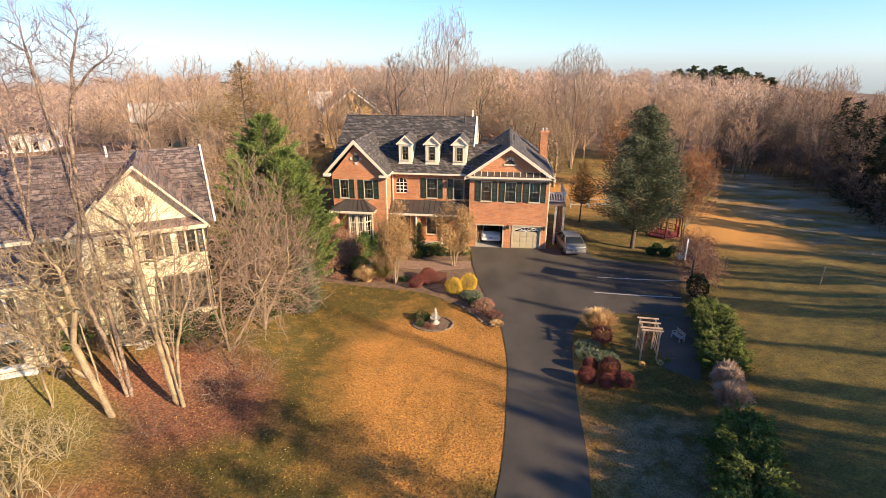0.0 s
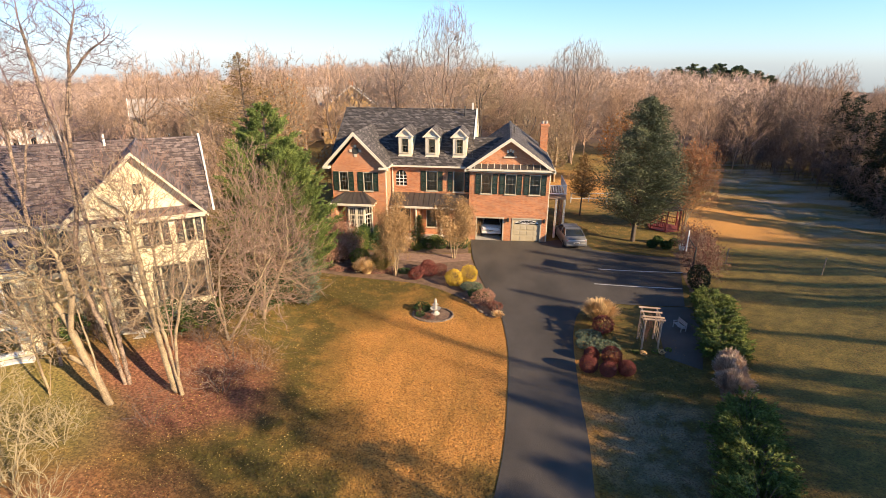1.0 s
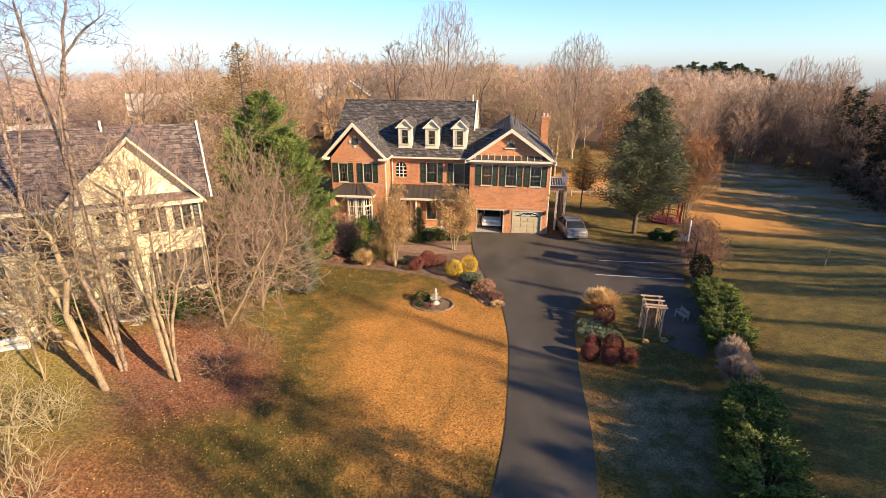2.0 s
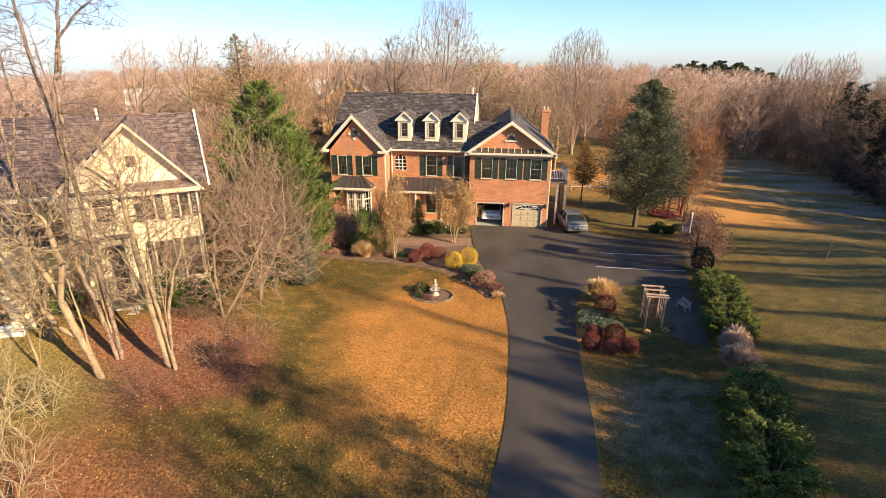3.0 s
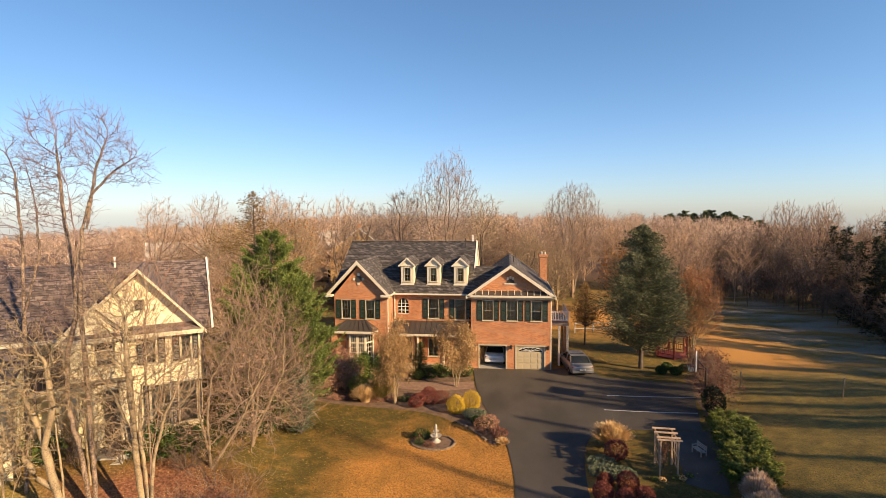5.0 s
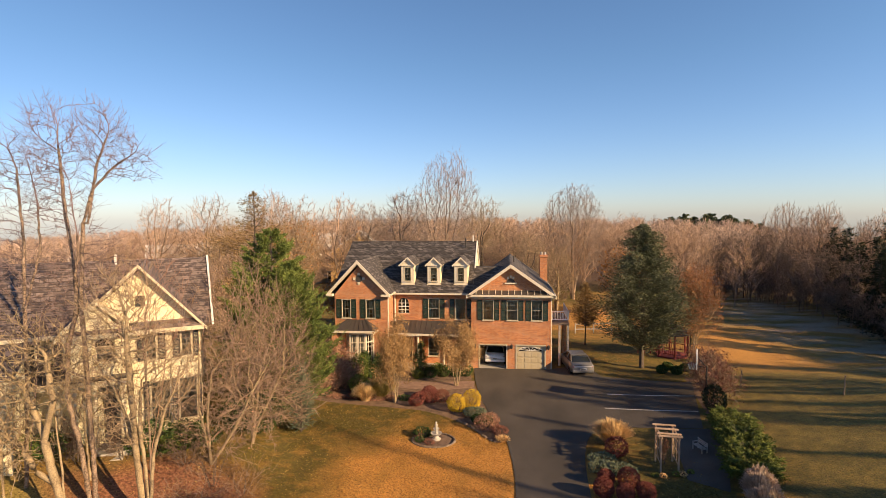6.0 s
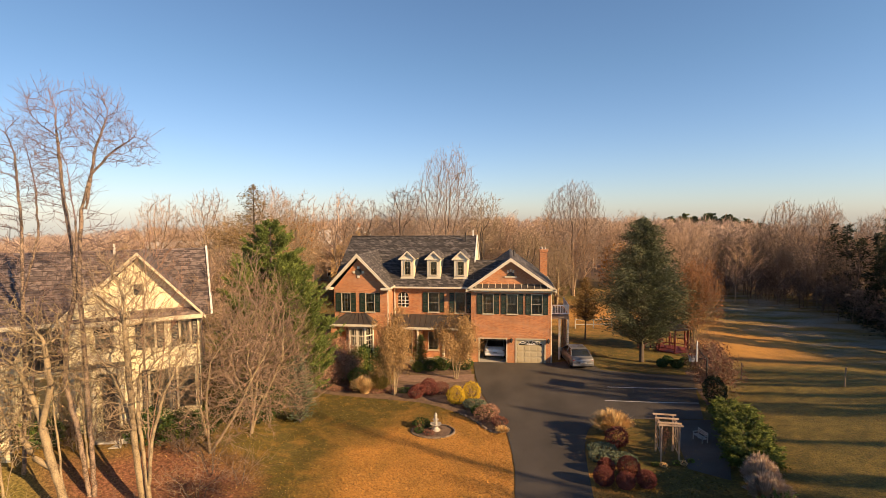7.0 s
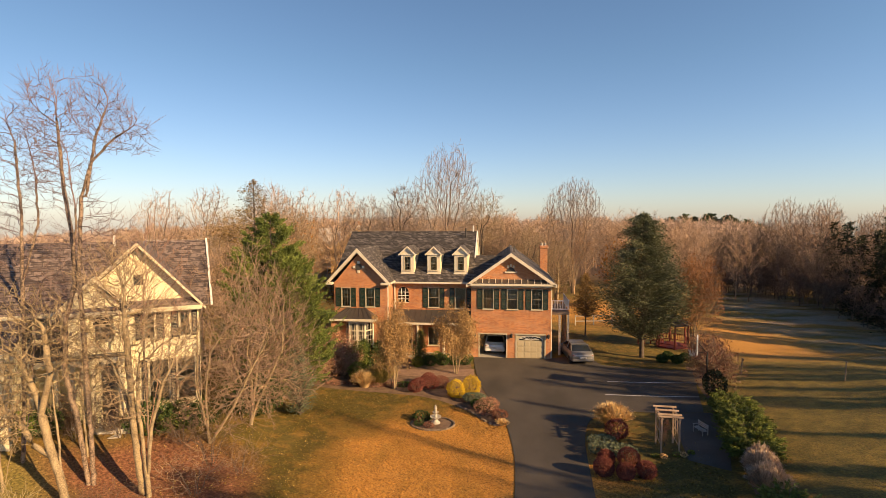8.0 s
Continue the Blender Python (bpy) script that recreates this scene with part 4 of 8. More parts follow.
    bm = bmesh.new()
    slab(bm, [(-9.5, 41.2, 3.0), (-2.75, 41.2, 3.0), (-2.75, M, 3.85), (-9.5, M, 3.85)], 0.06)
    part("porch_roof", bm, METAL_ROOF, porch)
    for i in range(15):
        x = -9.3 + i * 0.46
        bm = bmesh.new()
        tube(bm, (x, 41.2, 3.02), (x, M, 3.87), 0.02, 0.02, 4)
        part("seam", bm, METAL_ROOF, porch)
    part("porch_fascia", boxed(-9.5, -2.75, 41.14, 41.24, 2.82, 3.0, bevel=0.01), TRIM, porch)
    part("porch_ceiling", boxed(-9.5, -2.75, 41.24, M, 2.8, 2.86), TRIM, porch)
    for x in (-9.3, -7.2, -5.0, -2.95):
        bm = bmesh.new()
        lathe(bm, [(0.15, 0.0), (0.15, 0.12), (0.1, 0.16), (0.085, 2.55), (0.13, 2.6), (0.13, 2.68)], 12, (x, 41.4, 0.12))
        part("column", bm, TRIM, porch, smooth=False)
    part("porch_floor", boxed(-9.5, -2.75, 41.1, M, -0.1, 0.12), CONCRETE, porch)
    part("brick_pier", boxed(-7.6, -6.9, 41.5, M, 0.12, 2.8), BRICK, porch)
    # deck on the right-hand side
    deck = new("side_deck")
    deck.parent = h
    part("deck_floor", boxed(3.87, 5.5, 43.2, 47.5, 3.5, 3.75, bevel=0.01), WOOD_GREY, deck)
    for x, y in ((5.4, 43.3), (5.4, 45.4), (5.4, 47.4), (4.7, 43.3)):
        part("deck_post", boxed(x - 0.09, x + 0.09, y - 0.09, y + 0.09, -0.1, 3.55, bevel=0.01), TRIM if y < 44 else BRICK, deck)
    for z in (3.95, 4.65):
        part("rail", boxed(3.87, 5.5, 43.22, 43.28, z, z + 0.07), WHITE, deck)
        part("rail", boxed(5.42, 5.48, 43.28, 47.5, z, z + 0.07), WHITE, deck)
    for i in range(12):
        x = 3.95 + i * 0.135
        part("baluster", boxed(x, x + 0.035, 43.23, 43.27, 4.02, 4.65), WHITE, deck)
    for i in range(28):
        y = 43.4 + i * 0.145
        part("baluster", boxed(5.43, 5.47, y, y + 0.035, 4.02, 4.65), WHITE, deck)
    part("downpipe", boxed(3.86, 3.95, W + 0.05, W + 0.14, 0.05, 6.1, bevel=0.02), TRIM, h)
    # chimney
    ch = new("chimney")
    ch.parent = h
    part("stack", boxed(3.5, 4.2, 50.6, 51.6, 0, 8.85), BRICK, ch)
    part("crown", boxed(3.42, 4.28, 50.52, 51.68, 8.7, 8.95, bevel=0.03), BRICK, ch)
    for x in (3.68, 4.0):
        bm = bmesh.new()
        lathe(bm, [(0.12, 0), (0.12, 0.25), (0.09, 0.26)], 10, (x, 51.1, 8.95))
        part("flue_pot", bm, CONCRETE, ch)
    # low-pitched floors inside keep daylight from crossing the rooms
    part("upper_floor", boxed(-13.6, -2.72, 42.9, 52.9, 3.2, 3.4), DARK_ROOM, h)
    part("inner_wall", boxed(-13.6, -2.72, 45.5, 45.7, 0, 6.2), CURTAIN, h)
    part("inner_wall", boxed(-2.4, 3.5, 44.5, 44.7, 2.95, 6.2), CURTAIN, h)
    part("attic_floor", boxed(-13.6, 3.5, 42.9, 52.9, 6.2, 6.28), DARK_ROOM, h)
    return h


build_house()


# ---- plants ----
def quad_mesh(name, verts, quads, mat, smooth=False):
    verts, quads = np.asarray(verts, dtype=np.float32), np.asarray(quads, dtype=np.int32)
    me = bpy.data.meshes.new(name)
    me.vertices.add(len(verts))
    me.vertices.foreach_set("co", verts.ravel())
    me.loops.add(len(quads) * 4)
    me.loops.foreach_set("vertex_index", quads.ravel())
    me.polygons.add(len(quads))
    me.polygons.foreach_set("loop_start", np.arange(0, len(quads) * 4, 4, dtype=np.int32))
    me.polygons.foreach_set("loop_total", np.full(len(quads), 4, dtype=np.int32))
    me.materials.append(mat)
    me.update(calc_edges=True)
    if smooth:
        me.shade_smooth()
    return me


class Wood:
    """Tapered limbs gathered into one mesh."""

    def __init__(self):
        self.verts, self.quads = [], []

    def limb(self, points, radii, sides):
        base = len(self.verts)
        for i, (p, r) in enumerate(zip(points, radii)):
            d = (points[min(i + 1, len(points) - 1)] - points[max(i - 1, 0)]).normalized()
            u = d.orthogonal().normalized()
            w = d.cross(u)
            for k in range(sides):
                a = 2 * math.pi * k / sides
                v = p + (u * math.cos(a) + w * math.sin(a)) * r
                self.verts.append((v.x, v.y, v.z))
        for i in range(len(points) - 1):
            for k in range(sides):
                j = (k + 1) % sides
                self.quads.append((base + i * sides + k, base + i * sides + j, base + (i + 1) * sides + j, base + (i + 1) * sides + k))

    def arrays(self):
        return np.array(self.verts, dtype=np.float32), np.array(self.quads, dtype=np.int32)


def grow(rng, woods, tips, p, d, length, r, level, spec):
    """One branch and, along it, its children. woods: (trunk and limbs, twigs); tips gathers the ends of the last twigs."""
    steps = spec["steps"][level]
    points, radii = [p.copy()], [r]
    d = d.normalized()
    for i in range(steps):
        k = spec["wobble"] * (1.0 if level else 0.45)
        d = (d + Vector((rng.uniform(-k, k), rng.uniform(-k, k), rng.uniform(-k, k))) + Vector((0, 0, spec["up"][level]))).normalized()
        points.append(points[-1] + d * (length / steps))
        radii.append(r * (1 - (i + 1) / steps * (1 - spec["taper"])))
    last = level == spec["levels"] - 1
    woods[0 if level < spec["split"] else 1].limb(points, radii, (7, 5, 3, 3, 3, 3)[level] if spec.get("fine", True) else (4, 3, 3, 3, 3)[level])
    if last:
        tips.append((points[-1], d))
        tips.append((points[len(points) // 2], d))
        return
    n = spec["kids"][level]
    for i in range(n):
        t = spec["from"][level] + (1 - spec["from"][level]) * (i + rng.uniform(0, 1)) / n
        f = t * steps
        k = min(int(f), steps - 1)
        q = points[k].lerp(points[k + 1], f - k)
        axis = (points[k + 1] - points[k]).normalized()
        side = axis.orthogonal().normalized()
        side.rotate(Matrix.Rotation(rng.uniform(0, 2 * math.pi), 3, axis))
        angle = radians(rng.uniform(*spec["angle"]))
        cd = axis * math.cos(angle) + side * math.sin(angle)
        shape = 1 - spec["cone"] * (t - spec["from"][level]) if level == 0 else 1 - 0.45 * t
        cl = length * spec["ratio"][level] * shape * rng.uniform(0.75, 1.2)
        cr = max(spec["least"], min(radii[k] * 0.7, cl * spec["girth"]))
        grow(rng, woods, tips, q, cd, cl, cr, level + 1, spec)


OAK = dict(levels=5, split=2, steps=(8, 6, 4, 3, 2), kids=(11, 8, 6, 4), ratio=(0.55, 0.5, 0.5, 0.55), angle=(28, 62), up=(0.03, 0.07, 0.05, 0.04, 0.02), wobble=0.24, taper=0.2, cone=0.35, girth=0.011,
           least=0.011, **{"from": (0.32, 0.2, 0.15, 0.1)})
VASE = dict(OAK, angle=(26, 54), up=(0.05, 0.07, 0.06, 0.05, 0.04), wobble=0.18, kids=(16, 8, 6, 4), ratio=(0.6, 0.5, 0.5, 0.55), cone=0.45, **{"from": (0.18, 0.2, 0.15, 0.1)})
SHRUBBY = dict(OAK, levels=4, split=1, steps=(5, 4, 3, 2), kids=(9, 7, 6), ratio=(0.6, 0.55, 0.5), angle=(25, 65), up=(0.04, 0.06, 0.03, 0.02), least=0.007, **{"from": (0.1, 0.1, 0.1)})
WOODS_NEAR = dict(levels=4, split=9, steps=(4, 3, 2, 1), kids=(14, 8, 6), ratio=(0.42, 0.55, 0.5), angle=(22, 50), up=(0.02, 0.02, 0.02, 0.01), wobble=0.09, taper=0.3, cone=0.3, girth=0.012, least=0.024, fine=False,
                  **{"from": (0.30, 0.15, 0.1)})
WOODS_FAR = dict(levels=3, split=9, steps=(3, 2, 1), kids=(14, 9), ratio=(0.45, 0.55), angle=(28, 70), up=(0.03, 0.05, 0.04), wobble=0.2, taper=0.35, cone=0.3, girth=0.02, least=0.075, fine=False, **{"from": (0.25, 0.1)})


def leaf_quads(rng, centres, size, lean=None, narrow=0.6, droop=0.0):
    """Small four-cornered leaves at the centres, turned at random or along lean."""
    n = len(centres)
    c = np.asarray(centres, dtype=np.float64)
    a = rng.normal(size=(n, 3)) if lean is None else np.asarray(lean) + rng.normal(size=(n, 3)) * 0.35
    a[:, 2] -= droop
    a /= np.linalg.norm(a, axis=1)[:, None] + 1e-9
    b = np.cross(a, rng.normal(size=(n, 3)))
    b /= np.linalg.norm(b, axis=1)[:, None] + 1e-9
    s = size * rng.uniform(0.6, 1.4, size=(n, 1))
    a, b = a * s * 0.5, b * s * 0.5 * narrow
    v = np.stack((c - a, c + b * 0.9 - a * 0.1, c + a, c - b * 0.9 - a * 0.1), axis=1).reshape(-1, 3)
    return v, np.arange(n * 4).reshape(-1, 4)


def seeded(seed):
    return random.Random(seed), np.random.default_rng(seed)


def bare_tree(name, at, height, r, spec, seed, label, mat=BARK, twig=TWIG, stems=((0, 0, 1),), group="", category="tree", leaves=None, scale=(1, 1, 1)):
    """A leafless tree, or one with the leaves that it has kept: leaves = (material, count, size, spread)."""
    rng, nrng = seeded(seed)
    woods, tips = (Wood(), Wood()), []
    for i, stem in enumerate(stems):
        d = Vector(stem)
        grow(rng, woods, tips, Vector((d.x * 0.3, d.y * 0.3, -0.1)), d, height * (1 if i == 0 else rng.uniform(0.7, 0.95)), r * (1 if i == 0 else 0.75), 0, spec)
    z = land(at[0], at[1]) if len(at) == 2 else at[2]
    t = thing(name, label, category, (at[0], at[1], z), 0, group)
    t.scale = scale
    for w, part_name, m in ((woods[0], "trunk", mat), (woods[1], "crown", twig)):
        v, q = w.arrays()
        if len(v):
            o = new(part_name, quad_mesh(part_name, v, q, m, True))
            o.parent = t
    if leaves:
        m, count, size, spread = leaves
        base = np.array([tuple(tp) for tp, _ in tips])
        pick = nrng.integers(0, len(base), count)
        v, q = leaf_quads(nrng, base[pick] + nrng.normal(size=(count, 3)) * spread, size, None, 0.7)
        o = new("foliage", quad_mesh("foliage", v, q, m))
        o.parent = t
    return t


def conifer(name, at, height, width, seed, label, mat, bare=0.12, density=1.0, tip=0.1, lump=0.15, droop=0.25, trunk_r=0.2, bark=BARK_DARK, size=0.42, belly=0.8):
    """An evergreen: a trunk, limbs all round it and sprays of needles along them."""
    rng, nrng = seeded(seed)
    z = land(at[0], at[1])
    t = thing(name, label, "evergreen tree", (at[0], at[1], z))
    wood = Wood()
    wood.limb([Vector((0, 0, -0.1)), Vector((0.05, 0, height * 0.5)), Vector((0, 0.04, height * 0.98))], [trunk_r, trunk_r * 0.6, 0.03], 8)
    centres, leans = [], []
    limbs = int(190 * density)
    for i in range(limbs):
        f = i / limbs
        h = height * (bare + (0.99 - bare) * f)
        reach = width / 2 * ((1 - f) ** belly * (1 - tip) + tip * (1 - f)) * (1 - 0.35 * math.exp(-f * 14)) * rng.uniform(1 - 2 * lump, 1 + lump)
        a = i * 2.39996 + rng.uniform(-0.5, 0.5)
        out = Vector((math.cos(a), math.sin(a), rng.uniform(0.05, 0.4) - droop * (1 - f)))
        p = Vector((0, 0, h))
        q = p + out * reach
        wood.limb([p, p.lerp(q, 0.5) + Vector((0, 0, -0.05 * reach)), q], [0.05 * (1.15 - f), 0.03 * (1.15 - f), 0.012], 4)
        n = int((30 + 60 * reach) * density)
        for k in range(n):
            s = rng.uniform(0.25, 1.04) ** 0.75
            c = p.lerp(q, s) + Vector((rng.gauss(0, 1), rng.gauss(0, 1), rng.gauss(0, 0.8))) * (0.10 + 0.13 * reach * s * 0.8)
            centres.append(tuple(c))
            leans.append((out.x + rng.uniform(-0.4, 0.4), out.y + rng.uniform(-0.4, 0.4), out.z - 0.15))
    v, q = wood.arrays()
    o = new("trunk", quad_mesh("trunk", v, q, bark, True))
    o.parent = t
    v, q = leaf_quads(nrng, centres, size, leans, 0.28, 0.1)
    o = new("crown", quad_mesh("crown", v, q, mat))
    o.parent = t
    return t


def shrub(name, at, rx, ry, rz, mat, seed, label, category="shrub", size=0.11, count=1500, lift=0.0, group="", shell=0.75, ragged=0.12, spray=False):
    """A shrub: stems from the ground and a mass of small leaves with an uneven outline."""
    rng, nrng = seeded(seed)
    z = land(at[0], at[1])
    t = thing(name, label, category, (at[0], at[1], z), 0, group)
    wood = Wood()
    for i in range(9):
        a = i * 0.7 + rng.uniform(-0.2, 0.2)
        q = Vector((math.cos(a) * rx * 0.7, math.sin(a) * ry * 0.7, rz * rng.uniform(0.7, 1.5) + lift))
        wood.limb([Vector((math.cos(a) * 0.05, math.sin(a) * 0.05, -0.05)), q * 0.5 + Vector((0, 0, 0.05)), q], [0.025, 0.018, 0.008], 4)
    v, q = wood.arrays()
    o = new("rootstock", quad_mesh("rootstock", v, q, BARK_DARK, True))
    o.parent = t
    d = nrng.normal(size=(count, 3))
    d /= np.linalg.norm(d, axis=1)[:, None]
    lumps = np.zeros(count)
    for i in range(14):
        k = nrng.normal(size=3)
        k /= np.linalg.norm(k)
        lumps += ragged * np.maximum(0, d @ k - 0.55) * 2.2 * nrng.uniform(-0.8, 1.2)
    rad = (shell + (1 - shell) * nrng.uniform(0, 1, count) ** 0.5 + nrng.normal(size=count) * 0.05 + lumps)
    c = d * rad[:, None] * np.array((rx, ry, rz)) + np.array((0, 0, rz + lift))
    c[:, 2] = np.maximum(c[:, 2], 0.02)
    v, q = leaf_quads(nrng, c, size, d + np.array((0, 0, 0.5)), 0.35) if spray else leaf_quads(nrng, c, size, None, 0.75)
    o = new("foliage", quad_mesh("foliage", v, q, mat))
    o.parent = t
    return t


def spreading_shrub(name, at, radius, height, seed, label, mat, group=""):
    """A spreading evergreen: limbs that arch outwards in uneven tiers, each with feathery sprays."""
    rng, nrng = seeded(seed)
    t = thing(name, label, "shrub", (at[0], at[1], land(at[0], at[1])), 0, group)
    wood = Wood()
    centres, leans = [], []
    for i in range(92):
        a = i * 2.39996 + rng.uniform(-0.4, 0.4)
        f = rng.random()
        reach = radius * math.sqrt(1 - 0.75 * f * f) * rng.uniform(0.7, 1.2)
        out = Vector((math.cos(a), math.sin(a), 0))
        p, e = Vector((0, 0, 0.1 * f)), out * reach + Vector((0, 0, height * (0.12 + 0.85 * f) * rng.uniform(0.85, 1.1)))
        q = p.lerp(e, 0.55) + Vector((0, 0, height * 0.14))
        wood.limb([p, q, e], [0.022, 0.014, 0.006], 4)
        for k in range(9):
            s = rng.uniform(0.35, 1.0)
            b = p.lerp(q, s * 2) if s < 0.5 else q.lerp(e, s * 2 - 1)
            d = (out * 0.8 + Vector((-out.y, out.x, 0)) * rng.uniform(-1, 1) + Vector((0, 0, rng.uniform(-0.1, 0.5)))).normalized()
            length = rng.uniform(0.2, 0.45)
            for j in range(16):
                u = rng.random()
                c = b + d * length * u + Vector((rng.gauss(0, 1), rng.gauss(0, 1), rng.gauss(0, 0.5))) * 0.045 * (1.3 - u)
                if c.z > 0.02:
                    centres.append(tuple(c))
                    leans.append((d.x, d.y, d.z + rng.gauss(0, 0.2)))
    v, q = wood.arrays()
    o = new("rootstock", quad_mesh("rootstock", v, q, BARK_DARK, True))
    o.parent = t
    v, q = leaf_quads(nrng, centres, 0.105, leans, 0.42)
    o = new("foliage", quad_mesh("foliage", v, q, mat))
    o.parent = t
    return t


def grass_clump(name, at, radius, height, mat, seed, label, count=900, group=""):
    """Ornamental grass: arching blades from one tuft, some with plumes."""
    rng, nrng = seeded(seed)
    z = land(at[0], at[1])
    t = thing(name, label, "ornamental grass", (at[0], at[1], z), 0, group)
    verts, quads = [], []
    for i in range(count):
        a, lean = rng.uniform(0, 2 * math.pi), rng.uniform(0.05, 1.0) ** 0.8
        h = height * rng.uniform(0.65, 1.1) * (1 - 0.25 * lean)
        out = Vector((math.cos(a), math.sin(a), 0))
        p0 = out * rng.uniform(0, radius * 0.35)
        side = Vector((-math.sin(a), math.cos(a), 0)) * rng.uniform(0.008, 0.018)
        base = len(verts)
        for s in (0.0, 0.4, 0.75, 1.0):
            p = p0 + out * radius * lean * s ** 1.6 + Vector((0, 0, h * (s - 0.22 * lean * s * s)))
            w = side * (1.0 if s < 0.5 else (1.6 if s < 0.9 else 0.4))
            verts += [tuple(p - w), tuple(p + w)]
        quads += [(base + 2 * k, base + 2 * k + 1, base + 2 * k + 3, base + 2 * k + 2) for k in range(3)]
    o = new("tuft", quad_mesh("tuft", verts, quads, mat))
    o.parent = t
    tips = np.array(verts).reshape(-1, 8, 3)[::3]
    low, high = tips[:, 4:6].mean(axis=1), tips[:, 6:8].mean(axis=1)
    heads = np.concatenate([low + (high - low) * f + nrng.normal(size=low.shape) * 0.02 for f in (0.35, 0.6, 0.85, 1.1)])
    v, q = leaf_quads(nrng, heads, 0.10, np.tile(high - low, (4, 1)) / height * 4, 0.2)
    o = new("seed_plume", quad_mesh("seed_plume", v, q, mat))
    o.parent = t
    return t


def woods(name, label, places, spec, mat, seed, height, r, templates=5):
    """Many far trees joined into one object: places of (x, y, size)."""
    rng, nrng = seeded(seed)
    kinds = []
    for k in range(templates):
        w = Wood()
        grow(rng, (w, w), [], Vector((0, 0, -0.3)), Vector((rng.uniform(-0.06, 0.06), rng.uniform(-0.06, 0.06), 1)), height, r, 0, spec)
        kinds.append(w.arrays())
    vs, qs, at = [], [], 0
    for x, y, s in places:
        v, q = kinds[rng.randrange(templates)]
        a = rng.uniform(0, 2 * math.pi)
        ca, sa = math.cos(a), math.sin(a)
        m = np.array(((ca, -sa, 0), (sa, ca, 0), (0, 0, 1))) * s
        vs.append(v @ m.T + np.array((x, y, land(x, y))))
        qs.append(q + at)
        at += len(v)
    ob = new(name, quad_mesh(name, np.concatenate(vs), np.concatenate(qs), mat))
    return tagged(ob, label, "woods", kind="stuff")


def cedar(name, at, height, width, seed, label, mat, limbs=150):
    """A cedar: limbs that sweep up at their ends, each with separate feathery sprays and gaps between."""
    rng, nrng = seeded(seed)
    t = thing(name, label, "evergreen tree", (at[0], at[1], land(at[0], at[1])))
    wood = Wood()
    wood.limb([Vector((0, 0, -0.1)), Vector((0.08, 0, height * 0.5)), Vector((0, 0.04, height * 0.97))], [0.22, 0.13, 0.03], 8)
    centres, leans = [], []
    for i in range(limbs):
        f = (i + rng.random()) / limbs
        h = height * (0.03 + 0.93 * f)
        reach = width / 2 * min(1.0, 1.25 * (1 - f) ** 0.62, 0.5 + 1.7 * f) * rng.uniform(0.55, 1.15) + 0.15
        a = i * 2.39996 + rng.uniform(-0.6, 0.6)
        out = Vector((math.cos(a), math.sin(a), 0))
        rise = rng.uniform(0.25, 0.6)
        p = Vector((0, 0, h - reach * 0.25))
        q = p + out * reach * 0.6 + Vector((0, 0, reach * rise * 0.3))
        e = p + out * reach + Vector((0, 0, reach * rise))
        wood.limb([p, q, e], [0.05 * (1.2 - f), 0.03 * (1.2 - f), 0.01], 4)
        for k in range(int(7 + 5 * reach)):
            s = rng.uniform(0.3, 1.0)
            b = p.lerp(q, s * 2) if s < 0.5 else q.lerp(e, s * 2 - 1)
            side = Vector((-out.y, out.x, 0)) * rng.uniform(-0.9, 0.9)
            d = (out * 0.7 + side + Vector((0, 0, rng.uniform(0.2, 0.9)))).normalized()
            length = rng.uniform(0.35, 0.85) * (0.5 + 0.2 * reach)
            for j in range(32):
                u = rng.random()
                c = b + d * length * u + Vector((rng.gauss(0, 1), rng.gauss(0, 1), rng.gauss(0, 1))) * 0.075 * (1.25 - u)
                centres.append(tuple(c))
                leans.append((d.x + rng.gauss(0, 0.3), d.y + rng.gauss(0, 0.3), d.z + rng.gauss(0.1, 0.3)))
    v, q = wood.arrays()
    o = new("trunk", quad_mesh("trunk", v, q, BARK_DARK, True))
    o.parent = t
    v, q = leaf_quads(nrng, centres, 0.125, leans, 0.42)
    o = new("crown", quad_mesh("crown", v, q, mat))
    o.parent = t
    return t


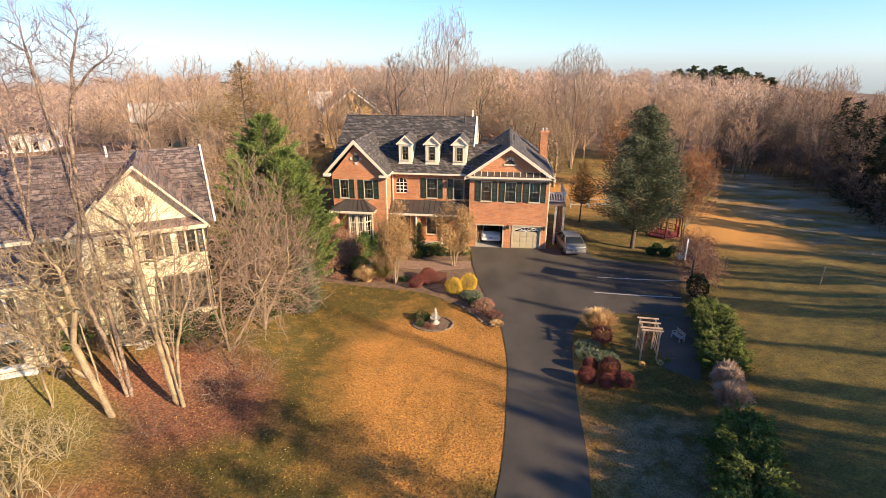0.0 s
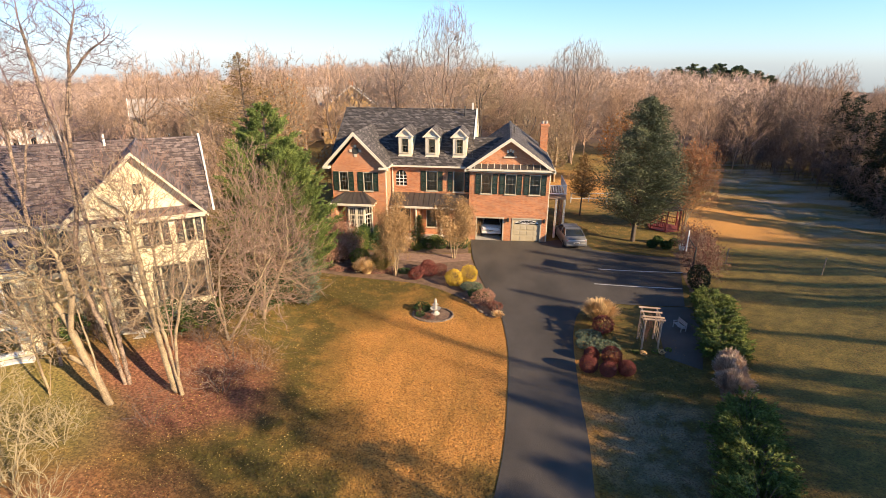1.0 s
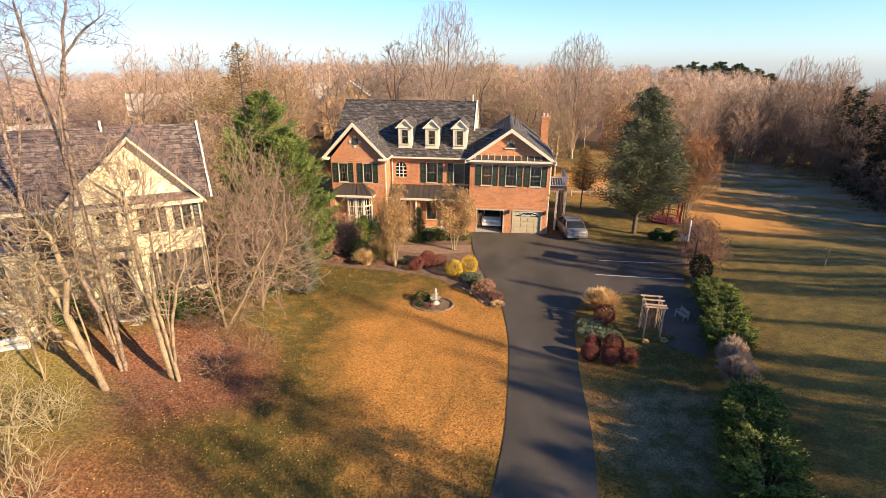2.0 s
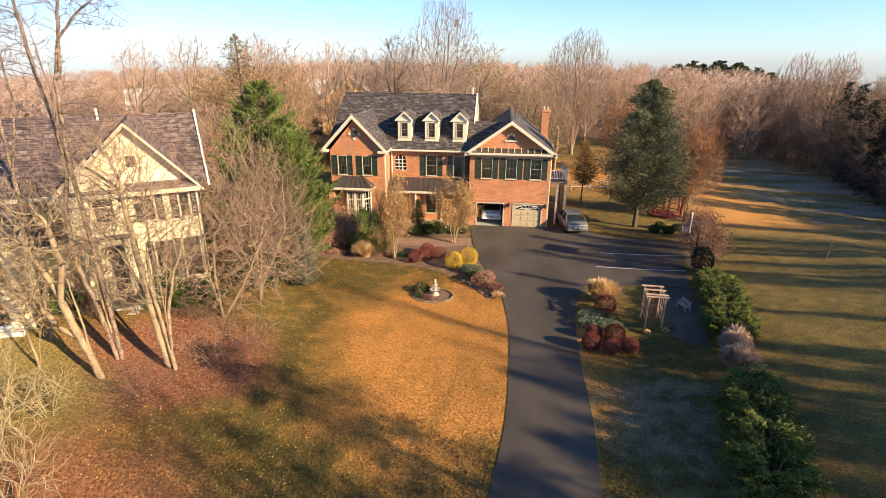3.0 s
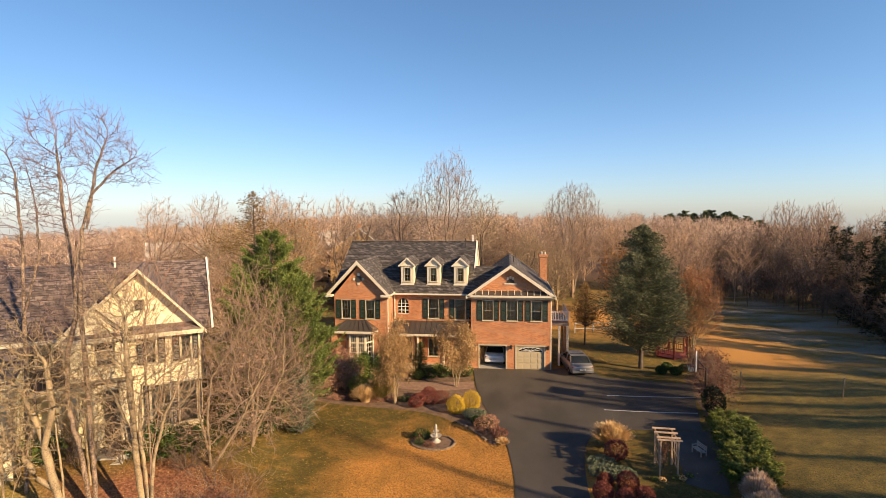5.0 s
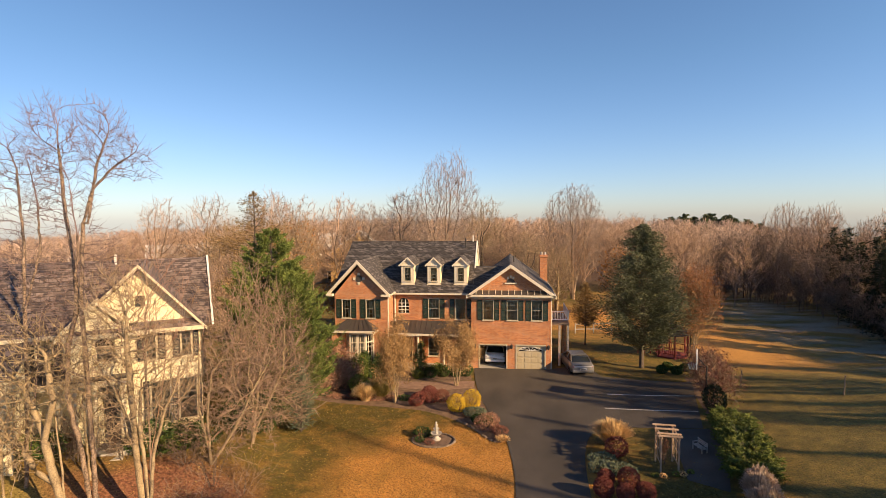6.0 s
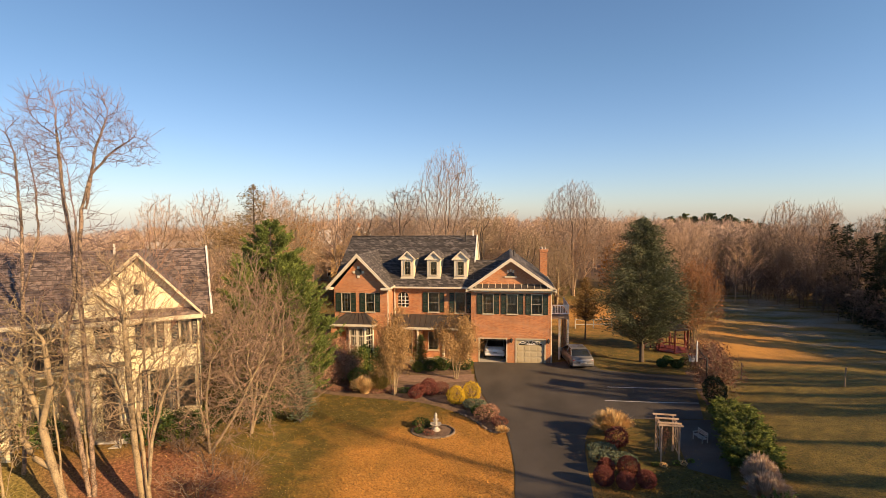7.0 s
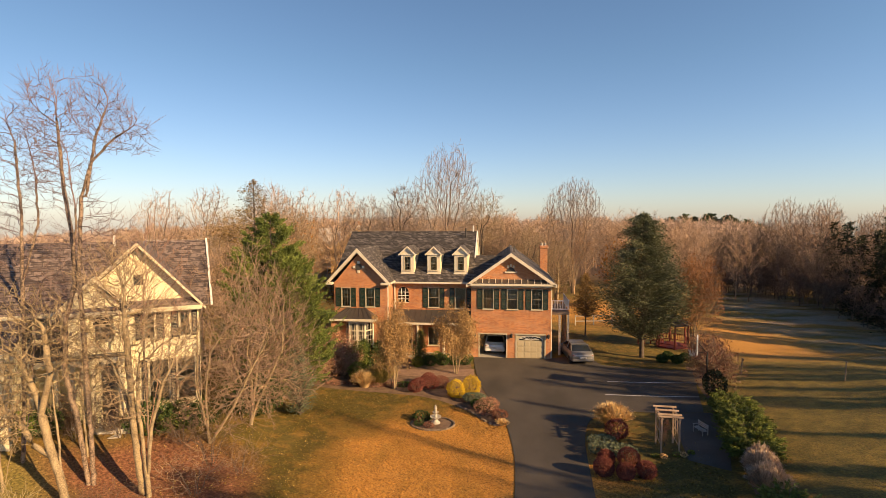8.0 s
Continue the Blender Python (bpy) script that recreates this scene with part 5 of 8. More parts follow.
def branching(nrng, stems, blobs, step, kill, up=0.12, jitter=0.22, more=2.4):
    """Limbs that grow from the given stems towards points strewn through the crown's rounded masses."""
    at, parent = [], []
    for stem in stems:
        for i, p in enumerate(stem):
            q = np.array(p, dtype=float)
            if i == 0:
                near = min(range(len(at)), key=lambda k: float(np.sum((at[k] - q) ** 2))) if at else -1
                at.append(q)
                parent.append(near)
                continue
            a = np.array(stem[i - 1], dtype=float)
            n = max(1, int(np.linalg.norm(q - a) / step))
            for k in range(1, n + 1):
                at.append(a + (q - a) * k / n + (nrng.normal(size=3) * step * 0.045 if k < n else 0))
                parent.append(len(at) - 2)
    aims = []
    for cx, cy, cz, rx, ry, rz, count in blobs:
        count = int(count * more)
        d = nrng.normal(size=(count, 3))
        d /= np.linalg.norm(d, axis=1)[:, None]
        aims.append(d * nrng.uniform(0, 1, (count, 1)) ** 0.38 * np.array((rx, ry, rz)) + np.array((cx, cy, cz)))
    aims = np.concatenate(aims)
    nodes = np.array(at)
    best = np.full(len(aims), 1e9)
    who = np.zeros(len(aims), dtype=int)
    fresh = np.arange(len(nodes))
    for turn in range(150):
        d2 = ((aims[:, None, :] - nodes[None, fresh, :]) ** 2).sum(2)
        k = d2.argmin(1)
        m = d2[np.arange(len(aims)), k]
        closer = m < best
        best[closer], who[closer] = m[closer], fresh[k[closer]]
        keep = best > kill * kill
        aims, best, who = aims[keep], best[keep], who[keep]
        if len(aims) < 4:
            break
        pull = np.zeros((len(nodes), 3))
        way = aims - nodes[who]
        way /= np.linalg.norm(way, axis=1)[:, None]
        np.add.at(pull, who, way)
        src = np.unique(who)
        v = pull[src]
        v /= np.linalg.norm(v, axis=1)[:, None] + 1e-6
        back = np.array([parent[i] for i in src])
        ahead = nodes[src] - nodes[np.maximum(back, 0)]
        ahead /= np.linalg.norm(ahead, axis=1)[:, None] + 1e-6
        v += ahead * 0.55 + np.array((0, 0, up)) + nrng.normal(size=v.shape) * jitter
        v /= np.linalg.norm(v, axis=1)[:, None] + 1e-6
        first = len(nodes)
        nodes = np.concatenate((nodes, nodes[src] + v * step))
        parent += [int(i) for i in src]
        fresh = np.arange(first, len(nodes))
        if len(nodes) > 14000:
            break
    return nodes, parent


def crown_tree(name, at, stems, blobs, seed, label, mat=BARK, twig=TWIG, step=0.3, kill=0.34, least=0.007, power=2.6, sprigs=2, sprig=0.5, thick=0.035, group="", category="tree", leaves=None, up=0.12, jitter=0.22, most=1.0):
    """A bare tree whose crown fills rounded masses; places are relative to its foot."""
    rng, nrng = seeded(seed)
    nodes, parent = branching(nrng, stems, blobs, step, kill, up, jitter)
    n = len(nodes)
    kids = [[] for _ in range(n)]
    for i, q in enumerate(parent):
        if q >= 0:
            kids[q].append(i)
    area = np.zeros(n)
    for i in range(n - 1, -1, -1):
        if not kids[i]:
            area[i] = least ** power
        if parent[i] >= 0:
            area[parent[i]] += area[i]
    radius = np.minimum(area ** (1 / power), most)
    points = [Vector(p) for p in nodes]
    limbs, twigs, tips = Wood(), Wood(), []
    starts = [i for i in range(n) if parent[i] < 0]
    while starts:
        i = starts.pop()
        chain = [i] if parent[i] < 0 else [parent[i], i]
        while kids[chain[-1]]:
            order = sorted(kids[chain[-1]], key=lambda k: -radius[k])
            starts += order[1:]
            chain.append(order[0])
        rs = [radius[k] for k in chain]
        if parent[i] >= 0:
            rs[0] = rs[1]
        rs[-1] *= 0.6
        # thick stretch and thin stretch of the chain
        cut = next((k for k, r in enumerate(rs) if r < thick), len(rs))
        if cut > 1:
            limbs.limb([points[k] for k in chain[:min(cut + 1, len(chain))]], rs[:min(cut + 1, len(chain))], 7)
        if cut < len(chain) - 1:
            c0 = max(0, cut)
            twigs.limb([points[k] for k in chain[c0:]], rs[c0:], 3)
        for k in chain[len(chain) // 3:]:
            if radius[k] > thick * 0.8:
                continue
            d0 = (points[chain[-1]] - points[chain[0]]).normalized()
            tips.append(points[k])
            for _ in range(sprigs):
                if rng.random() < 0.6:
                    d = (d0 * 0.9 + Vector((rng.gauss(0, 0.5), rng.gauss(0, 0.5), rng.gauss(0.35, 0.4)))).normalized()
                    length = sprig * rng.uniform(0.4, 1.2)
                    bend = Vector((rng.gauss(0, 0.08), rng.gauss(0, 0.08), rng.gauss(0.08, 0.08))) * length
                    twigs.limb([points[k], points[k] + d * length * 0.5 + bend * 0.3, points[k] + d * length + bend], [least * 0.9, least * 0.75, least * 0.5], 3)
    z = land(at[0], at[1])
    t = thing(name, label, category, (at[0], at[1], z), 0, group)
    for w, part_name, m in ((limbs, "trunk", mat), (twigs, "crown", twig)):
        v, q = w.arrays()
        if len(v):
            o = new(part_name, quad_mesh(part_name, v, q, m, True))
            o.parent = t
    if leaves:
        m, count, size, spread = leaves
        base = np.array([tuple(tp) for tp in tips])
        pick = nrng.integers(0, len(base), count)
        v, q = leaf_quads(nrng, base[pick] + nrng.normal(size=(count, 3)) * spread, size, None, 0.7)
        o = new("foliage", quad_mesh("foliage", v, q, m))
        o.parent = t
    return t


def far_crown(name, at, height, width, seed, label, mat=BARK, twig=TWIG, low=0.3, stems=3, group="", leaves=None, least=0.016, aims=420):
    """A bare tree seen from afar: a few rising stems under one domed crown."""
    rng = random.Random(seed)
    ways = []
    for i in range(stems):
        a = i * 2.4 + rng.uniform(-0.4, 0.4)
        k = 0.0 if i == 0 else rng.uniform(0.12, 0.3)
        ways.append([(0.1 * math.cos(a), 0.1 * math.sin(a), -0.2), (width * k * 0.4 * math.cos(a), width * k * 0.4 * math.sin(a), height * low), (width * k * math.cos(a), width * k * math.sin(a), height * (low + 0.22))])
    mid = (low + 1.0) / 2
    rz = (1 - low) / 2 * height
    blobs = [(0, 0, height * mid - 0.1 * rz, width / 2, width / 2, rz * 1.1, aims), (0.12 * width, 0, height * (mid + 0.08), width * 0.3, width * 0.3, rz * 0.85, aims // 3), (-0.2 * width, 0, height * (mid - 0.1), width * 0.38, width * 0.38, rz * 0.6, aims // 3)]
    return crown_tree(name, at, ways, blobs, seed, label, mat, twig, step=height * 0.028, kill=height * 0.026, least=least * 1.25, sprigs=2, sprig=height * 0.05, thick=0.06, group=group, leaves=leaves, up=0.16, jitter=0.2, power=2.8)


# ---- single trees ----
def plant_trees():
    # behind the brick house
    far_crown("bare_tree", (-7.6, 66.0), 20.7, 9.0, 11, "tall bare tree with a broad domed crown behind the house", BARK, TWIG_PALE, 0.28, 5, aims=1300, least=0.014)
    far_crown("bare_tree", (-14.3, 70.0), 16.4, 7.5, 12, "slender bare tree behind the roof ridge", BARK, TWIG_PALE, 0.4, 3, aims=300)
    far_crown("bare_tree", (-19.2, 68.0), 14.5, 7.0, 13, "round-headed bare tree behind the roof ridge", BARK, TWIG_PALE, 0.4, 3, aims=300)
    far_crown("bare_tree", (-3.0, 68.0), 15.0, 6.5, 114, "dark bare tree beside the tall domed one", BARK_DARK, TWIG, 0.45, 3, aims=240)
    far_crown("bare_tree", (2.6, 66.0), 10.5, 6.0, 14, "bare tree with crooked limbs behind the garage wing", BARK_DARK, TWIG, 0.3, 3)
    far_crown("bare_tree", (10.3, 80.0), 17.4, 10.0, 15, "broad bare tree with many upright stems behind the garden", BARK, TWIG_PALE, 0.25, 6, aims=1000, least=0.015)
    far_crown("bare_tree", (6.6, 66.0), 9.0, 5.0, 16, "pale bare tree beside the chimney", BARK_PALE, TWIG, 0.25, 4)
    far_crown("bare_tree", (-27.0, 62.0), 13.0, 7.5, 17, "bare tree with russet leaves beyond the evergreens", BARK, TWIG, leaves=(LEAF_ORANGE, 900, 0.2, 0.3))
    far_crown("bare_tree", (-33.5, 58.0), 12.5, 7.0, 18, "bare tree with russet leaves beyond the evergreens", BARK, TWIG, leaves=(LEAF_RUST, 900, 0.2, 0.3))
    far_crown("orange_tree", (-17.6, 54.0), 6.6, 5.0, 19, "orange-leaved tree behind the gabled wing", BARK, TWIG, leaves=(LEAF_ORANGE, 3000, 0.2, 0.4))
    far_crown("orange_tree", (15.2, 66.0), 8.6, 6.0, 20, "tree with thin orange leaves behind the pine", BARK, TWIG, leaves=(LEAF_ORANGE, 2500, 0.24, 0.5))
    for i, (x, y, hgt, w) in enumerate(((-36.0, 74.0, 17.0, 8), (-48.5, 66.0, 15.5, 8), (-41.0, 66.0, 16.0, 7.5), (-17.0, 84.0, 15.0, 9), (-31.5, 66.0, 15.8, 8), (-27.5, 66.0, 15.2, 7.5), (-22.5, 68.0, 15.5, 8), (-28.0, 48.0, 9.0, 6), (20.0, 96.0, 11.0, 7), (26.0, 92.0, 10.5, 7), (-1.0, 86.0, 12.0, 8), (-52.0, 84.0, 10.5, 7), (-58.0, 83.0, 9.5, 7), (-47.0, 80.0, 10.0, 6), (-29.0, 88.0, 10.5, 7), (-34.0, 86.0, 9.5, 6), (-66.0, 78.0, 9.0, 7), (-30.0, 40.0, 9.0, 6), (-36.0, 34.0, 9.0, 6), (-24.5, 38.0, 8.0, 5))):
        far_crown("bare_tree", (x, y), hgt, w, 230 + i, "bare russet-twigged tree at the edge of the woods", BARK, TWIG_FAR, 0.25, 3, group="bare trees at the edge of the woods", aims=320)
    for i, (x, y, hgt, w) in enumerate(((49.0, 97.0, 15.0, 8), (55.0, 97.0, 15.5, 8), (62.0, 92.0, 14.5, 7), (46.0, 72.0, 11.5, 6), (44.0, 78.0, 12.5, 7))):
        far_crown("bare_tree", (x, y), hgt, w, 250 + i, "round-crowned bare tree rising over the woods", BARK, TWIG_FAR, 0.35, 3, group="bare trees over the woods", aims=500)
    # between the two houses
    cedar("cedar_tree", (-15.0, 31.0), 12.0, 7.0, 21, "dense bright green cedar between the two houses", LEAF_CEDAR, 210)
    cedar("cedar_tree", (-13.9, 31.2), 9.8, 5.9, 221, "broad bright green cedar beside the brick house", LEAF_CEDAR, 200)
    cedar("cedar_tree", (-16.8, 32.5), 10.2, 4.6, 222, "dull green cedar behind the bare twigs", LEAF_CEDAR)
    conifer("pine_tree", (-21.8, 42.0), 15.2, 8.6, 22, "thin brownish pine with level limbs behind the cedar", LEAF_OLIVE, 0.35, 0.75, lump=0.4, belly=0.7, droop=-0.1, size=0.17)
    # tangled trees: (x, y, height, spread, lean)
    for i, (x, y, h, w, lx) in enumerate(((-13.2, 20.8, 6.4, 4.2, 0.9), (-12.7, 23.6, 8.0, 5.0, 0.6), (-14.6, 25.6, 9.2, 5.0, 0.2), (-13.1, 26.4, 6.4, 3.8, 0.4), (-13.9, 29.4, 8.0, 3.8, 0.1))):
        stems = [[(0, 0, -0.1), (lx * 0.3 + 0.15 * math.cos(a), 0.15 * math.sin(a), h * 0.12), (lx * 0.6 + w * 0.22 * math.cos(a), w * 0.22 * math.sin(a), h * 0.42)] for a in (0.3, 1.9, 3.4, 5.0)]
        if i == 0:
            stems = [[(0, 0, -0.1), (1.1, 0.2, 1.6), (2.1, 0.3, 3.6), (2.8, 0.4, 4.8), (3.4, 0.4, 5.6)], [(0, 0, -0.1), (-0.1, 0, 2.2), (0.1, 0.1, 4.1), (0.7, 0.1, 5.0)], [(0, 0, 0.3), (-0.5, 0, 2.5), (-0.4, 0, 5.2), (0.1, 0, 7.0)]]
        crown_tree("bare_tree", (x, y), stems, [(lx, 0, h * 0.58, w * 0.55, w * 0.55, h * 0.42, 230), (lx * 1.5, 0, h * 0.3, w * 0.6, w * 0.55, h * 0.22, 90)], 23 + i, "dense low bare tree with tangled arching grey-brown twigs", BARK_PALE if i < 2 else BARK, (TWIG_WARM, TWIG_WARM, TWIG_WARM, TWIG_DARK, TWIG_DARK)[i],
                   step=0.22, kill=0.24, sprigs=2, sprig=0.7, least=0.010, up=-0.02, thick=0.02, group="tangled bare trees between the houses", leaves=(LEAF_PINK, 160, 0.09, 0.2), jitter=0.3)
    conifer("juniper_shrub", (-11.5, 27.0), 4.0, 1.7, 27, "dull olive-green columnar juniper below the bare trees", LEAF_SAGE, 0.02, 0.6, lump=0.3, belly=0.4, droop=-0.4, size=0.16, trunk_r=0.06)
    shrub("evergreen_shrub", (-13.6, 25.2), 1.5, 1.2, 1.2, LEAF_GREEN, 28, "dark green shrub in the shade of the bare trees", size=0.13, count=3200, ragged=0.4, shell=0.5)
    # before the cream house
    crown_tree("bare_tree", (-15.5, 16.6), [[(0, 0, -0.1), (-0.4, 0.1, 2.2), (-0.95, 0.15, 4.3), (-0.9, 0.25, 6.2), (-0.55, 0.4, 7.8), (-0.7, 0.5, 9.7), (-0.95, 0.5, 11.3), (-1.1, 0.6, 12.5), (-1.3, 0.7, 14.0)],
               [(0.16, 0.05, -0.1), (0.0, 0.15, 2.9), (-0.2, 0.3, 5.5), (-0.4, 0.4, 7.9), (-0.3, 0.6, 11.0), (0.1, 0.7, 12.3), (0.8, 0.9, 13.1), (1.7, 1.0, 13.7)], [(-0.1, 0.6, 11.0), (0.2, 0.8, 13.2), (0.65, 0.95, 14.5)], [(-0.6, 0.4, 8.6), (-0.2, 0.2, 10.0), (-0.35, 0.1, 12.6)]],
               [(-1.35, 0.6, 14.0, 1.15, 1.1, 1.8, 190), (0.5, 0.8, 14.0, 1.15, 1.1, 1.5, 170), (1.2, 0.9, 13.4, 1.2, 1.1, 1.0, 140), (-0.9, 0.4, 11.8, 1.4, 1.2, 1.4, 110), (0.3, 0.4, 9.4, 1.8, 1.3, 1.6, 90), (-0.6, 0.2, 6.4, 1.7, 1.3, 1.6, 80)], 32,
               "tall grey-barked bare tree with two thick stems", BARK_LIMB, TWIG_PURPLE, step=0.24, kill=0.25, least=0.0075, sprigs=3, sprig=0.5, most=0.26, up=0.2, jitter=0.17, power=2.15)
    crown_tree("bare_tree", (-15.1, 15.2), [[(0, 0, -0.1), (-0.35, 0.1, 1.0), (-0.85, 0.2, 2.2), (-1.2, 0.3, 3.4), (-1.5, 0.3, 4.2), (-1.9, 0.3, 5.0)], [(-0.6, 0.15, 1.6), (-1.3, 0.1, 2.0), (-2.0, 0.2, 2.9), (-2.7, 0.2, 3.3)], [(-0.2, 0.05, 0.6), (-0.5, 0.3, 2.2), (-0.7, 0.3, 4.4)], [(-1.1, 0.25, 3.1), (-0.6, 0.2, 4.6), (-0.8, 0.2, 6.2)]],
               [(-2.2, 0.4, 6.0, 1.5, 1.4, 1.7, 230), (-3.0, 0.3, 3.6, 1.6, 1.3, 1.4, 260), (-0.8, 0.2, 5.6, 1.3, 1.3, 1.9, 230), (-1.6, 0.0, 2.6, 1.0, 1.0, 0.8, 60)], 33, "leaning bare tree with crooked pale limbs", BARK_PALE, BARK_PALE,
               step=0.2, kill=0.2, least=0.0105, sprigs=1, sprig=0.5, most=0.14, jitter=0.42, power=2.25)
    crown_tree("bare_tree", (-13.0, 16.6), [[(0, 0, -0.1), (-0.25, 0.1, 1.9), (-0.5, 0.2, 3.6), (-0.45, 0.3, 5.2)], [(-0.3, 0.05, -0.1), (-0.6, 0.1, 2.4), (-0.85, 0.25, 5.0), (-1.0, 0.3, 7.0)], [(-0.05, 0.05, 0.9), (0.1, 0.1, 2.6), (0.6, 0.2, 4.4)], [(-0.5, 0.1, 2.0), (-1.1, 0.3, 3.8), (-1.7, 0.4, 5.0)]],
               [(-1.1, 0.3, 7.6, 1.5, 1.4, 2.3, 320), (-1.9, 0.4, 5.4, 1.2, 1.2, 1.6, 170), (0.5, 0.2, 5.6, 1.4, 1.3, 2.0, 240), (-0.6, 0.0, 4.0, 1.5, 1.2, 1.2, 90)], 31, "pale-barked bare tree with forked stems over red leaf litter", BARK_PALE, TWIG,
               step=0.2, kill=0.21, least=0.0095, sprigs=2, sprig=0.5, most=0.16, jitter=0.34, power=2.25)
    crown_tree("bare_tree", (-18.3, 16.6), [[(0, 0, -0.1), (0.2, 0.1, 4.0), (0.1, 0.3, 7.5), (0.0, 0.5, 9.6), (-0.2, 0.6, 11.2), (-0.35, 0.7, 12.4), (-0.7, 0.7, 13.2)], [(0.15, 0.2, 6.8), (0.7, 0.5, 9.2), (0.5, 0.7, 11.0), (0.2, 0.7, 12.4)], [(0.1, 0, 0.5), (0.6, 0.1, 4.0), (0.8, 0.2, 6.5)]],
               [(-0.5, 0.6, 12.4, 1.3, 1.2, 1.5, 130), (0.4, 0.6, 11.8, 1.1, 1.1, 1.3, 90), (-0.5, 0.4, 9.6, 1.3, 1.2, 1.5, 110), (0.9, 0.2, 7.6, 1.3, 1.3, 1.4, 60)], 34, "tall bare tree with crooked grey limbs", BARK_LIMB, TWIG_PURPLE, step=0.24, kill=0.25, least=0.0078, sprigs=2, sprig=0.5, most=0.14, up=0.18, jitter=0.2, power=2.4)
    crown_tree("bare_tree", (-15.0, 19.2), [[(0, 0, -0.1), (0.05, 0, 3.0), (-0.1, 0, 5.5)], [(0, 0, 0.6), (0.5, 0.1, 3.2), (0.9, 0.1, 5.4)], [(0, 0, 0.8), (-0.6, 0, 3.2), (-1.1, 0, 5.0)], [(0.02, 0, 2.0), (0.2, -0.3, 4.4), (0.3, -0.3, 7.0)]],
               [(0.0, 0, 7.4, 2.1, 1.5, 2.7, 190), (1.0, 0, 6.2, 1.5, 1.2, 2.0, 60)], 39, "slim upright tree with fine reddish twigs before the cream gable", BARK, TWIG_RUST, step=0.24, kill=0.26, least=0.006, sprigs=2, sprig=0.6, most=0.09, up=0.25, jitter=0.2)
    for i, (x, y, h) in enumerate(((-16.7, 17.9, 5.4), (-17.4, 15.0, 5.0))):
        crown_tree("bare_sapling", (x, y), [[(0, 0, -0.1), (-0.1, 0, h * 0.3), (-0.2, 0.1, h * 0.5)], [(0, 0, 0.1), (0.3, 0.1, h * 0.3)], [(0, 0, 0.1), (-0.4, 0.1, h * 0.28)]], [(-0.1, 0, h * 0.66, 1.1, 1.0, h * 0.33, 220)], 35 + i,
                   "slim bare sapling with pale crooked twigs", BARK_PALE, TWIG, step=0.2, kill=0.21, least=0.0085, sprigs=2, sprig=0.45, most=0.045, group="saplings before the cream house", jitter=0.3)
    for i, (x, y, h, w) in enumerate(((-14.8, 10.6, 3.0, 3.4), (-12.4, 8.8, 2.6, 2.8), (-17.2, 12.2, 3.0, 3.0), (-14.9, 12.6, 1.6, 2.2), (-10.8, 7.2, 2.2, 2.2))):
        stems = [[(0.1 * math.cos(a), 0.1 * math.sin(a), -0.1), (w * 0.2 * math.cos(a), w * 0.2 * math.sin(a), h * 0.4)] for a in (0.2, 1.5, 2.7, 4.0, 5.2)]
        crown_tree("bare_shrub", (x, y), stems, [(0, 0, h * 0.55, w / 2, w / 2, h * 0.46, 130)], 45 + i, "tangle of pale bare brushwood", BARK_PALE, TWIG_STRAW, step=0.19, kill=0.22, sprigs=2, sprig=0.5, least=0.0078, group="brushwood before the cream house", category="shrub", jitter=0.35)
    for i, (x, y, h, w) in enumerate(((-11.6, 17.2, 1.5, 3.4), (-12.4, 19.6, 1.9, 3.0), (-10.9, 19.4, 1.2, 2.6), (-12.9, 14.4, 1.1, 2.4))):
        stems = [[(0.1 * math.cos(a), 0.1 * math.sin(a), -0.1), (w * 0.16 * math.cos(a), w * 0.16 * math.sin(a), h * 0.55), (w * 0.36 * math.cos(a), w * 0.36 * math.sin(a), h * 0.85)] for a in (0.4, 1.7, 3.1, 4.3, 5.4)]
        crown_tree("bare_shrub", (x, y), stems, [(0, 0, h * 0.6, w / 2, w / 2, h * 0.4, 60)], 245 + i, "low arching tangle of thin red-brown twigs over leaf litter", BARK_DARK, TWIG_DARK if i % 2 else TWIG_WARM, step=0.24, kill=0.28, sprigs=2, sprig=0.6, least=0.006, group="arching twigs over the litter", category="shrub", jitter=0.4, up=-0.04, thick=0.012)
    # the two small trees before the front door
    small = dict(VASE, levels=4, kids=(10, 7, 5), least=0.008, angle=(25, 50))
    bare_tree("ornamental_tree", (-7.3, 32.9), 4.6, 0.085, small, 41, "small multi-stemmed tree with rust-brown leaves in the front bed", BARK_PALE, TWIG,
              stems=((0.04, 0, 1), (0.25, 0.1, 1), (-0.25, -0.05, 1), (0.05, -0.25, 1)), leaves=(LEAF_RUST, 17000, 0.11, 0.24), scale=(0.72, 0.72, 1))
    bare_tree("ornamental_tree", (-3.5, 37.0), 3.8, 0.08, small, 42, "small multi-stemmed tree with rust-brown leaves beside the drive", BARK_PALE, TWIG,
              stems=((0.04, 0, 1), (0.3, 0.1, 1), (-0.28, -0.05, 1)), leaves=(LEAF_RUST, 15000, 0.11, 0.24), scale=(0.78, 0.78, 1.05))
    # on the right of the drive
    conifer("pine_tree", (11.3, 42.8), 11.9, 7.0, 51, "tall blue-green pine with a short bare trunk on the lawn", LEAF_SPRUCE, 0.11, 1.6, lump=0.3, belly=0.55, droop=-0.35, size=0.2)
    bare_tree("ornamental_tree", (16.4, 46.0), 6.2, 0.1, dict(small, kids=(12, 7, 5)), 52, "upright tree with thin rusty red leaves by the fence", BARK_PALE, TWIG,
              stems=((0, 0, 1), (0.2, 0, 1), (-0.18, 0.1, 1), (0.05, -0.18, 1)), leaves=(LEAF_BRIGHT, 15000, 0.10, 0.26), scale=(0.85, 0.85, 1.05))
